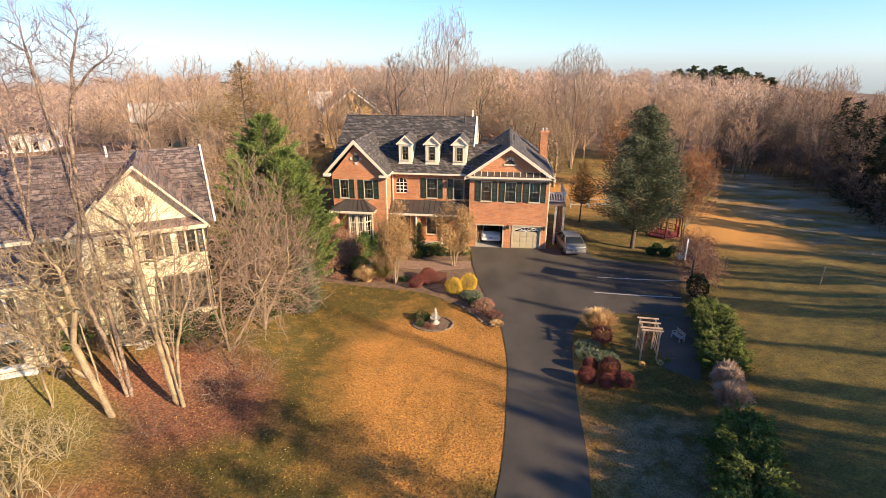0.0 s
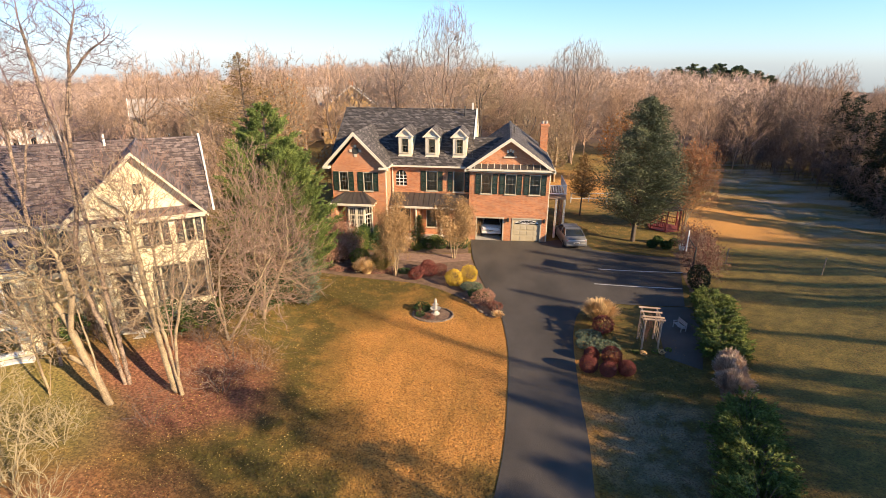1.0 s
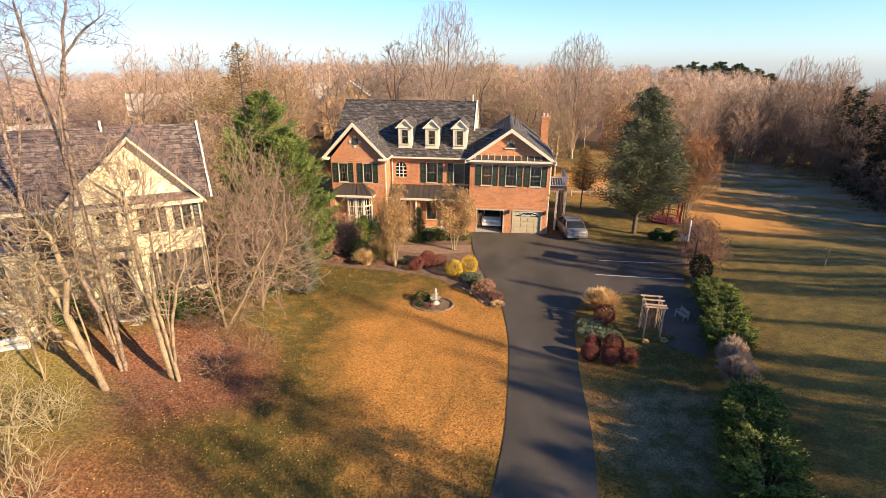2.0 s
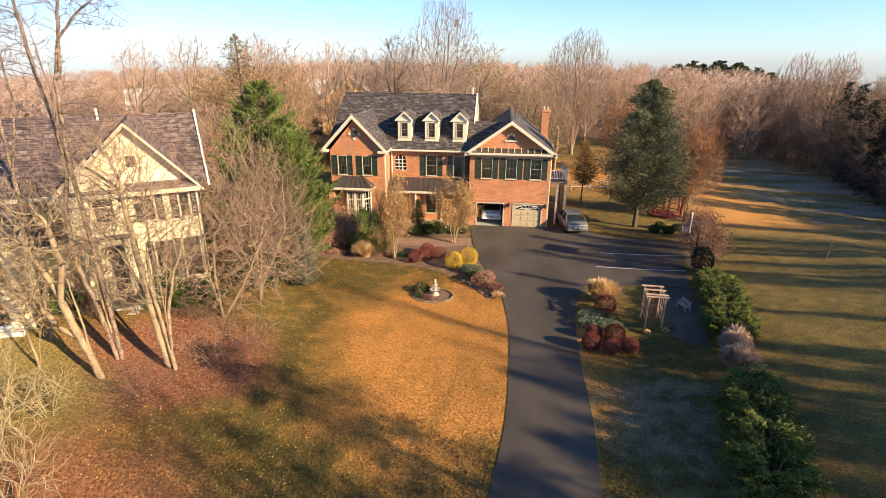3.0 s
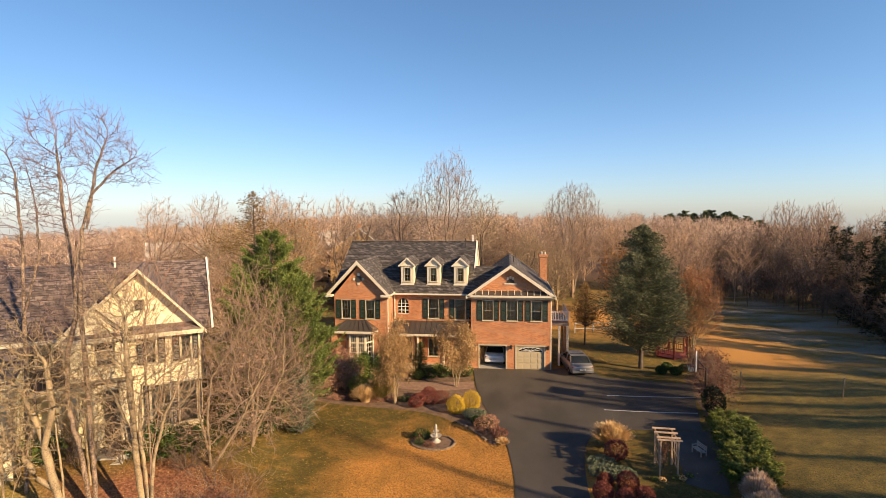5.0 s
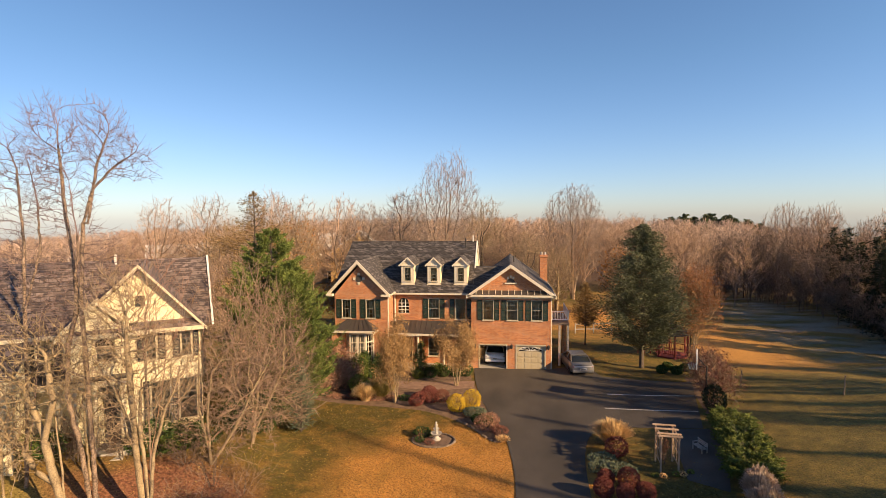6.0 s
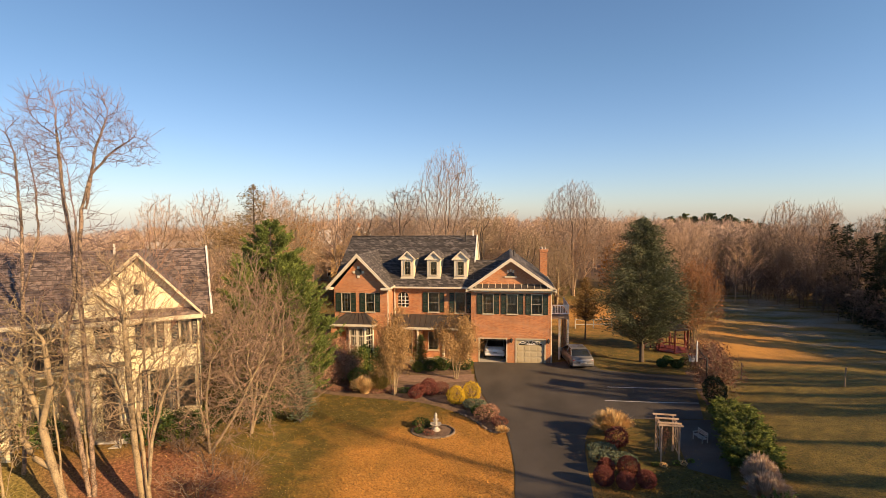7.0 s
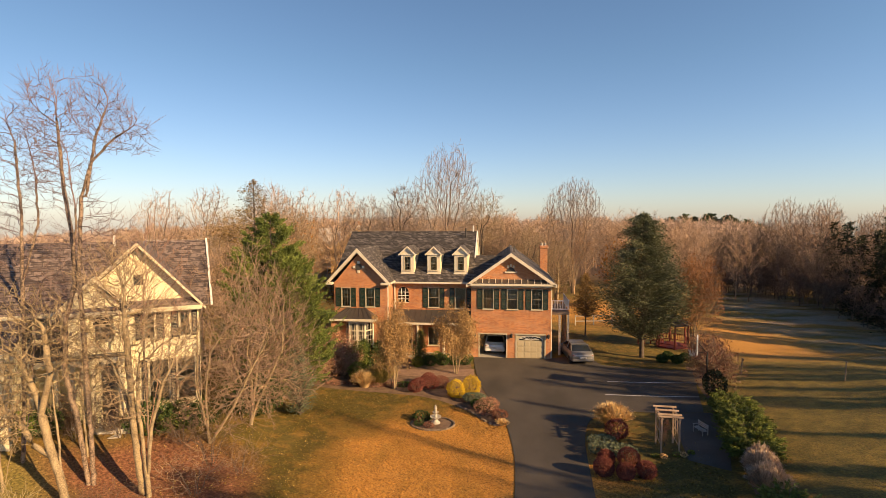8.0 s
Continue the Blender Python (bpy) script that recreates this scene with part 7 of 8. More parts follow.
# ---- the front garden ----
def plant_garden():
    red = "round dark red barberry shrub in the front bed"
    for i, (x, y, r) in enumerate(((-5.75, 32.6, 0.5), (-4.85, 33.3, 0.55), (-4.1, 33.6, 0.5), (-5.2, 34.1, 0.5))):
        shrub("barberry_shrub", (x, y), r, r, r * 0.85, LEAF_RED if i != 2 else LEAF_PLUM, 300 + i, red if i != 2 else "round brownish shrub in the front bed", count=2600, size=0.06, ragged=0.2, group="round shrubs in the front bed")
    for i, (x, y, r) in enumerate(((-3.0, 31.8, 0.52), (-2.0, 32.6, 0.56))):
        shrub("golden_shrub", (x, y), r, r, r * 0.95, LEAF_YELLOW, 310 + i, "round golden yellow shrub at the bed's edge", count=3200, size=0.06, ragged=0.3, group="golden shrubs")
    shrub("low_shrub", (-1.75, 31.0), 0.7, 0.5, 0.3, LEAF_SAGE, 320, "low grey-green spreading shrub by the drive", count=1100)
    shrub("low_shrub", (-1.2, 29.8), 0.7, 0.5, 0.28, LEAF_GREEN, 321, "low dark green spreading shrub by the drive", count=900)
    shrub("dry_shrub", (-0.75, 28.9), 0.6, 0.6, 0.5, LEAF_PINK, 322, "round tan-pink seedy shrub by the drive", count=1700, size=0.07, ragged=0.2)
    shrub("dry_shrub", (-0.15, 28.0), 0.45, 0.4, 0.32, LEAF_PLUM, 323, "small brown-red shrub at the bed's point", count=800, size=0.08)
    grass_clump("grass_clump", (0.05, 27.2), 0.35, 0.35, PLUME, 324, "small tuft of tan grass at the bed's point", 300)
    grass_clump("grass_clump", (-9.4, 33.1), 0.85, 1.25, PLUME, 325, "arching pale tan ornamental grass in the front bed", 1800)
    grass_clump("grass_clump", (-8.5, 33.7), 0.95, 1.6, PLUME_GREEN, 331, "arching yellow-green ornamental grass in the front bed", 2200)
    shrub("green_shrub", (-10.4, 34.9), 0.8, 0.7, 0.6, LEAF_HEDGE, 326, "loose green shrub in the front bed", count=1500)
    shrub("green_shrub", (-10.9, 36.5), 0.75, 0.75, 1.05, LEAF_HEDGE, 327, "rounded bright green shrub before the bay window", count=2200, size=0.09, ragged=0.35)
    conifer("yew_shrub", (-11.0, 38.5), 2.0, 2.2, 328, "dark green cone-shaped yew before the bay window", LEAF_GREEN, 0.02, 0.55, lump=0.15, belly=0.75, size=0.2, trunk_r=0.06)
    conifer("yew_shrub", (-9.9, 38.6), 1.9, 1.9, 329, "dark green cone-shaped yew before the bay window", LEAF_GREEN, 0.02, 0.5, lump=0.15, belly=0.75, size=0.2, trunk_r=0.06)
    conifer("cypress_shrub", (-6.55, 39.0), 2.9, 1.45, 330, "narrow bright green cone-shaped evergreen by the porch", LEAF_CEDAR, 0.02, 0.6, lump=0.1, belly=0.6, size=0.16, trunk_r=0.06)
    for i, (x, y, r) in enumerate(((-5.75, 38.9, 0.5), (-4.8, 39.2, 0.55), (-6.7, 38.6, 0.45), (-3.8, 39.4, 0.5), (-3.0, 39.6, 0.45), (-5.3, 39.9, 0.5))):
        shrub("boxwood_shrub", (x, y), r, r, r * 0.9, LEAF_HEDGE if i % 3 == 2 else LEAF_GREEN, 340 + i, "round clipped green boxwood by the porch", count=1100, size=0.08, group="round shrubs by the porch")
    for i in range(5):
        shrub("low_hedge_shrub", (-5.9 + i * 0.75, 40.6), 0.5, 0.35, 0.28, LEAF_GREEN, 350 + i, "low clipped green hedge plant along the path", count=700, size=0.08, group="low hedge along the path")
    for i, (x, y, r) in enumerate(((-14.4, 39.6, 0.6), (-12.9, 37.2, 0.9), (-13.6, 35.9, 0.9), (-12.6, 34.8, 0.7), (-11.9, 35.9, 0.5))):
        bare_tree("dry_shrub", (x, y), 1.5 + r, 0.03, SHRUBBY, 360 + i, "reddish twiggy shrub beside the bay", BARK_DARK, TWIG, stems=((0, 0, 1), (0.5, 0, 0.8), (-0.5, 0.2, 0.8), (0.1, -0.5, 0.8)),
                  leaves=(LEAF_PINK, 3600, 0.11, 0.22), category="shrub", group="dry shrubs beside the bay")
    for i in range(8):
        shrub("ground_cover", (-13.4 + i * 0.95, 33.4 + 0.25 * math.sin(i * 2.1)), 0.55, 0.35, 0.16, (LEAF_PLUM, LEAF_GREEN, LEAF_PINK)[i % 3], 370 + i, "low mixed ground cover at the lawn's edge", count=450, size=0.08, group="ground cover at the lawn's edge")
    # island between the drive and the hedge
    grass_clump("grass_clump", (5.85, 26.9), 0.95, 1.35, PLUME, 380, "large tan ornamental grass on the island", 1900)
    shrub("dark_red_shrub", (5.75, 25.3), 0.55, 0.5, 0.45, LEAF_RED, 381, "dark red shrub below the tan grass", count=1200, size=0.09)
    for i, (x, y) in enumerate(((4.75, 23.6), (4.9, 24.5), (5.5, 23.3))):
        shrub("juniper_shrub", (x, y), 0.7, 0.55, 0.24, LEAF_SAGE, 382 + i, "low grey-green juniper spreading on the island", count=1100, size=0.09, group="low junipers on the island")
    for i, (x, y, r) in enumerate(((4.4, 21.3, 0.42), (5.2, 20.9, 0.37), (5.6, 22.1, 0.46), (6.05, 21.0, 0.38), (4.7, 22.4, 0.36))):
        shrub("barberry_shrub", (x, y), r, r, r * 0.9, LEAF_RED, 390 + i, "round clipped dark red barberry on the island", count=4200, size=0.05, group="barberries on the island", shell=0.93, ragged=0.03)
    # hedge along the field
    hedge = [(12.25, 28.4, 0.7, 0.5), (12.1, 27.4, 0.8, 0.58), (11.85, 26.3, 0.85, 0.55), (11.6, 25.2, 0.85, 0.6), (11.3, 24.1, 0.85, 0.55), (11.0, 23.1, 0.85, 0.58), (10.7, 22.2, 0.75, 0.5)]
    for i, (x, y, r, rz) in enumerate(hedge):
        spreading_shrub("hedge_shrub", (x, y), r * 1.25, rz * 2.1, 400 + i, "overgrown green hedge plant along the field", LEAF_HEDGE, "hedge along the field")
    for i, (x, y, r) in enumerate(((10.2, 20.4, 0.55), (9.9, 19.2, 0.6), (10.45, 21.0, 0.45))):
        grass_clump("grass_clump", (x, y), r * 1.1, 1.15, PLUME_GREY, 410 + i, "tall grey-tan ornamental grass in the hedge row", 2200, "grey grasses in the hedge row")
    for i, (x, y, r) in enumerate(((9.45, 16.9, 0.7), (9.0, 15.9, 0.85), (8.7, 14.8, 0.85), (8.35, 13.7, 0.85), (8.0, 12.5, 0.9))):
        spreading_shrub("hedge_shrub", (x, y), r * 1.3, 1.3, 420 + i, "spreading dark green hedge plant in the shade", LEAF_HEDGE, "hedge along the field")
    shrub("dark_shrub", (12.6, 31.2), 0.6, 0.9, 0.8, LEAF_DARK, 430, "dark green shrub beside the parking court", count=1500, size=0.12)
    for i, (x, y) in enumerate(((13.4, 40.6), (12.4, 41.0), (14.3, 41.5), (13.2, 42.3))):
        shrub("evergreen_shrub", (x, y), 0.42, 0.38, 0.3, LEAF_GREEN, 440 + i, "dark green shrub in the shade of the pine", count=1100, size=0.12, group="shrubs by the pine")


plant_garden()


# ---- garden things ----
CAR_WHITE = surface("white_car_paint", (0.70, 0.70, 0.70), (0.78, 0.78, 0.78), 1, 40, 0.25, 0.1, relief=0)


def build_fountain():
    x, y = -3.65, 27.15
    z = land(x, y)
    f = thing("garden_fountain", "weathered white two-tier stone fountain with a figure-like finial", "fountain", (x, y, z))
    f.scale = (0.72, 0.72, 0.72)
    bm = bmesh.new()
    lathe(bm, [(0.34, 0.0), (0.36, 0.10), (0.26, 0.14), (0.22, 0.22), (0.15, 0.3), (0.13, 0.42)], 20)
    part("plinth", bm, STONE_WHITE, f, smooth=False)
    bm = bmesh.new()
    lathe(bm, [(0.14, 0.38), (0.3, 0.44), (0.42, 0.54), (0.44, 0.58), (0.38, 0.57), (0.2, 0.5)], 20)
    part("lower_bowl", bm, STONE_WHITE, f)
    bm = bmesh.new()
    lathe(bm, [(0.1, 0.5), (0.13, 0.58), (0.08, 0.66), (0.1, 0.8), (0.2, 0.86), (0.26, 0.92), (0.22, 0.93), (0.1, 0.9)], 18)
    part("upper_bowl", bm, STONE_WHITE, f)
    bm = bmesh.new()
    lathe(bm, [(0.09, 0.88), (0.12, 0.98), (0.10, 1.1), (0.13, 1.2), (0.08, 1.3), (0.09, 1.38), (0.03, 1.46)], 14)
    part("finial", bm, STONE_WHITE, f)
    # ring of stones and the planting inside it
    sheet("fountain_bed", [(x - 0.15 + 1.2 * math.cos(a * math.pi / 12), y - 0.1 + 1.0 * math.sin(a * math.pi / 12)) for a in range(24)], 0.035, MULCH, "round mulched bed about the fountain", "planting bed", 0.03)
    ring = thing("stone_edging", "ring of small grey fieldstones about the fountain bed", "edging", (x - 0.15, y - 0.1, z))
    rng = random.Random(9)
    bm = bmesh.new()
    box(bm, -0.085, 0.085, -0.055, 0.055, -0.06, 0.055, bevel=0.025)
    first = part("stone", bm, STONE, ring)
    for i in range(42):
        a = 2 * math.pi * i / 42
        px, py = 1.2 * math.cos(a), 1.0 * math.sin(a)
        if i:
            o = new("stone", first.data)
            o.parent = ring
        else:
            o = first
        o.matrix_basis = pose(px, py, land(x - 0.15 + px, y - 0.1 + py) - z + 0.03, rng.uniform(-8, 8), rng.uniform(-8, 8), math.degrees(a) + 90 + rng.uniform(-12, 12)) @ Matrix.Diagonal((rng.uniform(0.8, 1.1), rng.uniform(0.8, 1.2), rng.uniform(0.7, 1.2), 1))
    for i in range(4):
        a = 0.9 * i + 2.0
        shrub("ground_cover", (x - 0.3 + 0.7 * math.cos(a), y + 0.6 * math.sin(a)), 0.3, 0.26, 0.14, (LEAF_GREEN, LEAF_PLUM)[i % 2], 500 + i, "low leafy ground cover in the fountain bed", count=260, size=0.07, group="plants in the fountain bed")
    shrub("low_shrub", (x - 0.85, y + 0.35), 0.5, 0.42, 0.26, LEAF_GREEN, 510, "dark low shrub beside the fountain", count=700, size=0.08)


build_fountain()


def build_edging():
    """Stones along the lawn's edge of the drive and the bed."""
    e = thing("stone_edging", "row of pale edging stones along the bed and drive", "edging", (0, 0, 0))
    rng = random.Random(4)
    bm = bmesh.new()
    box(bm, -0.13, 0.13, -0.08, 0.08, -0.08, 0.06, bevel=0.035)
    first = part("stone", bm, STONE, e)
    line = BED_FRONT[15:]
    count = 0
    for (x0, y0), (x1, y1) in zip(line, line[1:]):
        n = max(1, int(math.hypot(x1 - x0, y1 - y0) / 0.32))
        for i in range(n):
            x, y = x0 + (x1 - x0) * i / n, y0 + (y1 - y0) * i / n
            o = first if not count else new("stone", first.data)
            o.parent = e
            o.matrix_basis = pose(x, y, land(x, y) + 0.04, rng.uniform(-8, 8), rng.uniform(-8, 8), math.degrees(math.atan2(y1 - y0, x1 - x0)) + rng.uniform(-14, 14)) @ Matrix.Diagonal((rng.uniform(0.7, 1.15), rng.uniform(0.8, 1.3), rng.uniform(0.7, 1.3), 1))
            count += 1


build_edging()


def build_arbor():
    x, y = 7.75, 24.0
    z = land(x, y)
    a = thing("garden_arbor", "weathered bare timber arbor with rungs on top", "arbor", (x, y, z), -4)
    a.scale = (0.85, 0.9, 0.85)
    for px, py in ((-0.45, -0.65), (0.45, -0.65), (-0.45, 0.65), (0.45, 0.65)):
        part("post", boxed(px - 0.045, px + 0.045, py - 0.045, py + 0.045, -0.15, 1.9, bevel=0.012), WOOD_PALE, a)
    for px in (-0.45, 0.45):
        part("side_beam", boxed(px - 0.03, px + 0.03, -0.85, 0.85, 1.9, 2.0, bevel=0.01), WOOD_PALE, a)
        for k in range(4):
            part("side_lath", boxed(px - 0.015, px + 0.015, -0.6 + k * 0.38, -0.56 + k * 0.38, 0.5, 1.9), WOOD_GREY, a)
        for k in range(3):
            part("side_rail", boxed(px - 0.02, px + 0.02, -0.6, 0.6, 0.4 + k * 0.6, 0.46 + k * 0.6), WOOD_GREY, a)
    for py in (-0.74, -0.42, 0.2, 0.74):
        part("top_rung", boxed(-0.62, 0.62, py - 0.035, py + 0.035, 2.0, 2.09, bevel=0.01), WOOD_PALE, a)
    bare_tree("climbing_vine", (7.7, 24.2), 1.7, 0.03, SHRUBBY, 531, "dry climbing vine with dull leaves tangled in the arbor", BARK_DARK, TWIG_DARK, stems=((0, 0, 1), (0.15, 0.1, 1), (-0.15, -0.1, 1)), category="vine", scale=(0.34, 0.5, 0.85), leaves=(LEAF_PLUM, 700, 0.08, 0.16))
    rng = random.Random(12)
    for i in range(5):
        shrub("ground_cover", (7.0 + i * 0.42 + rng.uniform(-0.15, 0.15), 22.95 + rng.uniform(-0.35, 0.35)), rng.uniform(0.14, 0.26), 0.16, rng.uniform(0.05, 0.11), PLUME if i % 2 else LEAF_HEDGE, 540 + i, "dry leafy tuft at the arbor's foot", count=170, size=0.07,
              group="tufts at the arbor's foot")


build_arbor()


def build_bench():
    x, y = 9.75, 25.5
    b = thing("garden_bench", "pale grey painted garden bench facing the arbor", "bench", (x, y, land(x, y)), -74)
    b.scale = (0.62, 0.66, 0.62)
    for k in range(4):
        part("seat_slat", boxed(-0.6, 0.6, -0.22 + k * 0.12, -0.13 + k * 0.12, 0.42, 0.45, bevel=0.008), BENCH, b)
    for k in range(3):
        part("back_slat", boxed(-0.6, 0.6, 0.24, 0.27, 0.55 + k * 0.13, 0.64 + k * 0.13, bevel=0.008), BENCH, b)
    for px in (-0.55, 0.55):
        part("front_leg", boxed(px - 0.035, px + 0.035, -0.22, -0.15, -0.05, 0.62, bevel=0.008), BENCH, b)
        part("back_leg", boxed(px - 0.035, px + 0.035, 0.2, 0.27, -0.05, 0.95, bevel=0.008), BENCH, b)
        part("armrest", boxed(px - 0.045, px + 0.045, -0.25, 0.24, 0.62, 0.66, bevel=0.008), BENCH, b)


build_bench()


def build_car(at, turn, label, paint=CAR_SILVER):
    """A four-door saloon; its rear looks along -y."""
    c = thing("parked_car", label, "car", at, turn)
    stations = [(-2.3, 0.50, 0.80, 0.78), (-2.22, 0.38, 0.98, 0.86), (-1.5, 0.30, 1.04, 0.90), (-0.4, 0.28, 0.98, 0.91), (0.9, 0.28, 0.96, 0.91), (1.7, 0.30, 0.86, 0.88), (2.2, 0.36, 0.72, 0.80), (2.32, 0.46, 0.62, 0.70)]

    def loft(rows):
        bm = bmesh.new()
        rings = [[bm.verts.new(p) for p in ring] for ring in rows]
        for a, b in zip(rings, rings[1:]):
            for i in range(len(a)):
                j = (i + 1) % len(a)
                bm.faces.new((a[i], a[j], b[j], b[i]))
        bm.faces.new(rings[0][::-1])
        bm.faces.new(rings[-1])
        bmesh.ops.recalc_face_normals(bm, faces=bm.faces[:])
        return bm

    body = loft([[(-w, y, lo), (-w * 1.02, y, (lo + hi) / 2), (-w * 0.97, y, hi - 0.05), (-w * 0.85, y, hi), (w * 0.85, y, hi), (w * 0.97, y, hi - 0.05), (w * 1.02, y, (lo + hi) / 2), (w, y, lo)] for y, lo, hi, w in stations])
    part("body", body, paint, c, smooth=True)
    cabin = [(-1.75, 0.98, 1.0, 0.80), (-1.1, 0.97, 1.36, 0.66), (-0.5, 0.96, 1.45, 0.64), (0.2, 0.95, 1.43, 0.64), (0.55, 0.94, 1.34, 0.66), (1.25, 0.9, 0.96, 0.78)]
    part("greenhouse", loft([[(-0.82, y, lo), (-w, y, hi - 0.04), (-w * 0.9, y, hi), (w * 0.9, y, hi), (w, y, hi - 0.04), (0.82, y, lo)] for y, lo, hi, w in cabin]), GLASS, c, smooth=True)
    bm = bmesh.new()
    slab(bm, [(-0.63, -1.05, 1.40), (0.63, -1.05, 1.40), (0.61, 0.4, 1.44), (-0.61, 0.4, 1.44)], -0.03)
    part("roof_panel", bm, paint, c)
    for s in (-1, 1):
        for p, q in (((s * 0.80, -1.72, 1.0), (s * 0.66, -1.05, 1.4)), ((s * 0.66, 0.4, 1.42), (s * 0.80, 1.22, 0.96)), ((s * 0.82, -0.35, 0.98), (s * 0.66, -0.4, 1.43))):
            bm = bmesh.new()
            tube(bm, p, q, 0.045, 0.04, 6)
            part("pillar", bm, paint, c)
        part("tail_lamp", boxed(s * 0.68 - 0.13, s * 0.68 + 0.13, -2.29, -2.2, 0.74, 0.86, bevel=0.03), CAR_LAMP_RED, c)
        part("head_lamp", boxed(s * 0.6 - 0.18, s * 0.6 + 0.18, 2.15, 2.3, 0.56, 0.68, bevel=0.03), WHITE, c)
        part("wing_mirror", boxed(s * 0.98 - 0.1, s * 0.98 + 0.1, 0.62, 0.76, 0.94, 1.06, bevel=0.03), paint, c)
        for y in (-1.45, 1.4):
            w = new("wheel")
            w.parent = c
            bm = bmesh.new()
            lathe(bm, [(0.2, -0.1), (0.31, -0.1), (0.33, -0.06), (0.33, 0.06), (0.31, 0.1), (0.2, 0.1)], 20)
            bm.transform(pose(s * 0.82, y, 0.33, 0, 90, 0))
            part("tyre", bm, CAR_BLACK, w)
            bm = bmesh.new()
            lathe(bm, [(0.05, -0.09), (0.21, -0.07), (0.21, 0.07), (0.05, 0.11)], 14)
            bm.transform(pose(s * 0.82, y, 0.33, 0, s * 90, 0))
            part("rim", bm, CAR_SILVER, w)
    part("rear_bumper", boxed(-0.84, 0.84, -2.38, -2.2, 0.36, 0.58, bevel=0.05), paint, c)
    part("number_plate", boxed(-0.24, 0.24, -2.41, -2.37, 0.60, 0.73, bevel=0.004), PLATE, c)
    bm = bmesh.new()
    box(bm, -0.17, 0.17, -2.42, -2.412, 0.64, 0.69)
    part("plate_bar", bm, SHUTTER_DARK, c)
    part("boot_line", boxed(-0.7, 0.7, -2.262, -2.25, 0.93, 0.945), CAR_BLACK, c)
    return c


build_car((5.95, 42.4, 0.05), 7, "silver saloon car parked beside the brick house")
build_car((-0.75, 44.9, 0.02), 0, "white saloon car inside the open garage", CAR_WHITE)


def build_gazebo():
    x, y = 15.0, 47.0
    g = thing("garden_gazebo", "small red timber gazebo with a grey-green roof behind the pine", "gazebo", (x, y, land(x, y)), 22)
    for k in range(6):
        a = k * math.pi / 3
        px, py = 1.35 * math.cos(a), 1.35 * math.sin(a)
        part("post", boxed(px - 0.06, px + 0.06, py - 0.06, py + 0.06, -0.1, 2.2, bevel=0.01), WOOD_RED, g)
        qx, qy = 1.35 * math.cos(a + math.pi / 3), 1.35 * math.sin(a + math.pi / 3)
        if k != 4:
            for z in (0.35, 0.85):
                bm = bmesh.new()
                tube(bm, (px, py, z), (qx, qy, z), 0.04, 0.04, 4)
                part("rail", bm, WOOD_RED, g)
            for j in range(1, 8):
                bm = bmesh.new()
                sx, sy = px + (qx - px) * j / 8, py + (qy - py) * j / 8
                box(bm, sx - 0.015, sx + 0.015, sy - 0.015, sy + 0.015, 0.35, 0.85)
                part("baluster", bm, WOOD_RED, g)
        bm = bmesh.new()
        tube(bm, (px, py, 2.15), (qx, qy, 2.15), 0.06, 0.06, 4)
        part("beam", bm, WOOD_RED, g)
        bm = bmesh.new()
        ra = 1.95
        slab(bm, [(ra * math.cos(a), ra * math.sin(a), 2.12), (ra * math.cos(a + math.pi / 3), ra * math.sin(a + math.pi / 3), 2.12), (0, 0, 3.0)], 0.05)
        part("roof_panel", bm, SHINGLE, g)
    bm = bmesh.new()
    lathe(bm, [(0.12, 2.95), (0.14, 3.1), (0.05, 3.2), (0.02, 3.4)], 10)
    part("finial", bm, SHINGLE, g)
    bm = bmesh.new()
    lathe(bm, [(1.5, -0.1), (1.5, 0.1)], 6)
    part("floor", bm, WOOD_RED, g)


build_gazebo()


def build_fence_and_stakes():
    f = thing("garden_fence", "low red timber fence beside the gazebo", "fence", (12.2, 47.6, land(12.2, 47.6)))
    for i in range(5):
        part("post", boxed(i * 0.55 - 0.04, i * 0.55 + 0.04, -0.04, 0.04, -0.1, 0.95, bevel=0.01), WOOD_RED, f)
    for z in (0.35, 0.8):
        part("rail", boxed(0, 2.2, -0.025, 0.025, z, z + 0.09, bevel=0.008), WOOD_RED, f)
    w = thing("rail_fence", "short white three-rail fence beside the brick house", "fence", (-16.0, 40.6, land(-16.0, 40.6)))
    for px in (0.0, 1.1):
        part("post", boxed(px - 0.06, px + 0.06, -0.06, 0.06, -0.1, 1.3, bevel=0.01), WHITE, w)
    for z in (0.35, 0.75, 1.15):
        part("rail", boxed(0.0, 1.1, -0.03, 0.03, z - 0.06, z + 0.06, bevel=0.01), WHITE, w)
    r = thing("rail_fence", "weathered pale post-and-rail fence across the back garden", "fence", (7.6, 55.6, land(7.6, 55.6)), 9)
    for k in range(4):
        part("post", boxed(k * 2.0 - 0.05, k * 2.0 + 0.05, -0.05, 0.05, -0.1, 1.1, bevel=0.01), BENCH, r)
    for z in (0.45, 1.0):
        part("rail", boxed(0.0, 6.0, -0.025, 0.025, z - 0.045, z + 0.045, bevel=0.01), BENCH, r)
    for i, (x, y) in enumerate(((16.2, 36.2), (20.4, 32.4))):
        s = thing("survey_stake", "weathered wooden stake standing in the field", "stake", (x, y, land(x, y)), 20, "stakes in the field")
        bm = bmesh.new()
        tube(bm, (0, 0, -0.2), (0.05, 0, 1.15), 0.045, 0.04, 6)
        part("pole", bm, WOOD_GREY, s)
        part("cap", boxed(0.0, 0.1, -0.05, 0.05, 1.13, 1.18, bevel=0.008), WOOD_GREY, s)


build_fence_and_stakes()


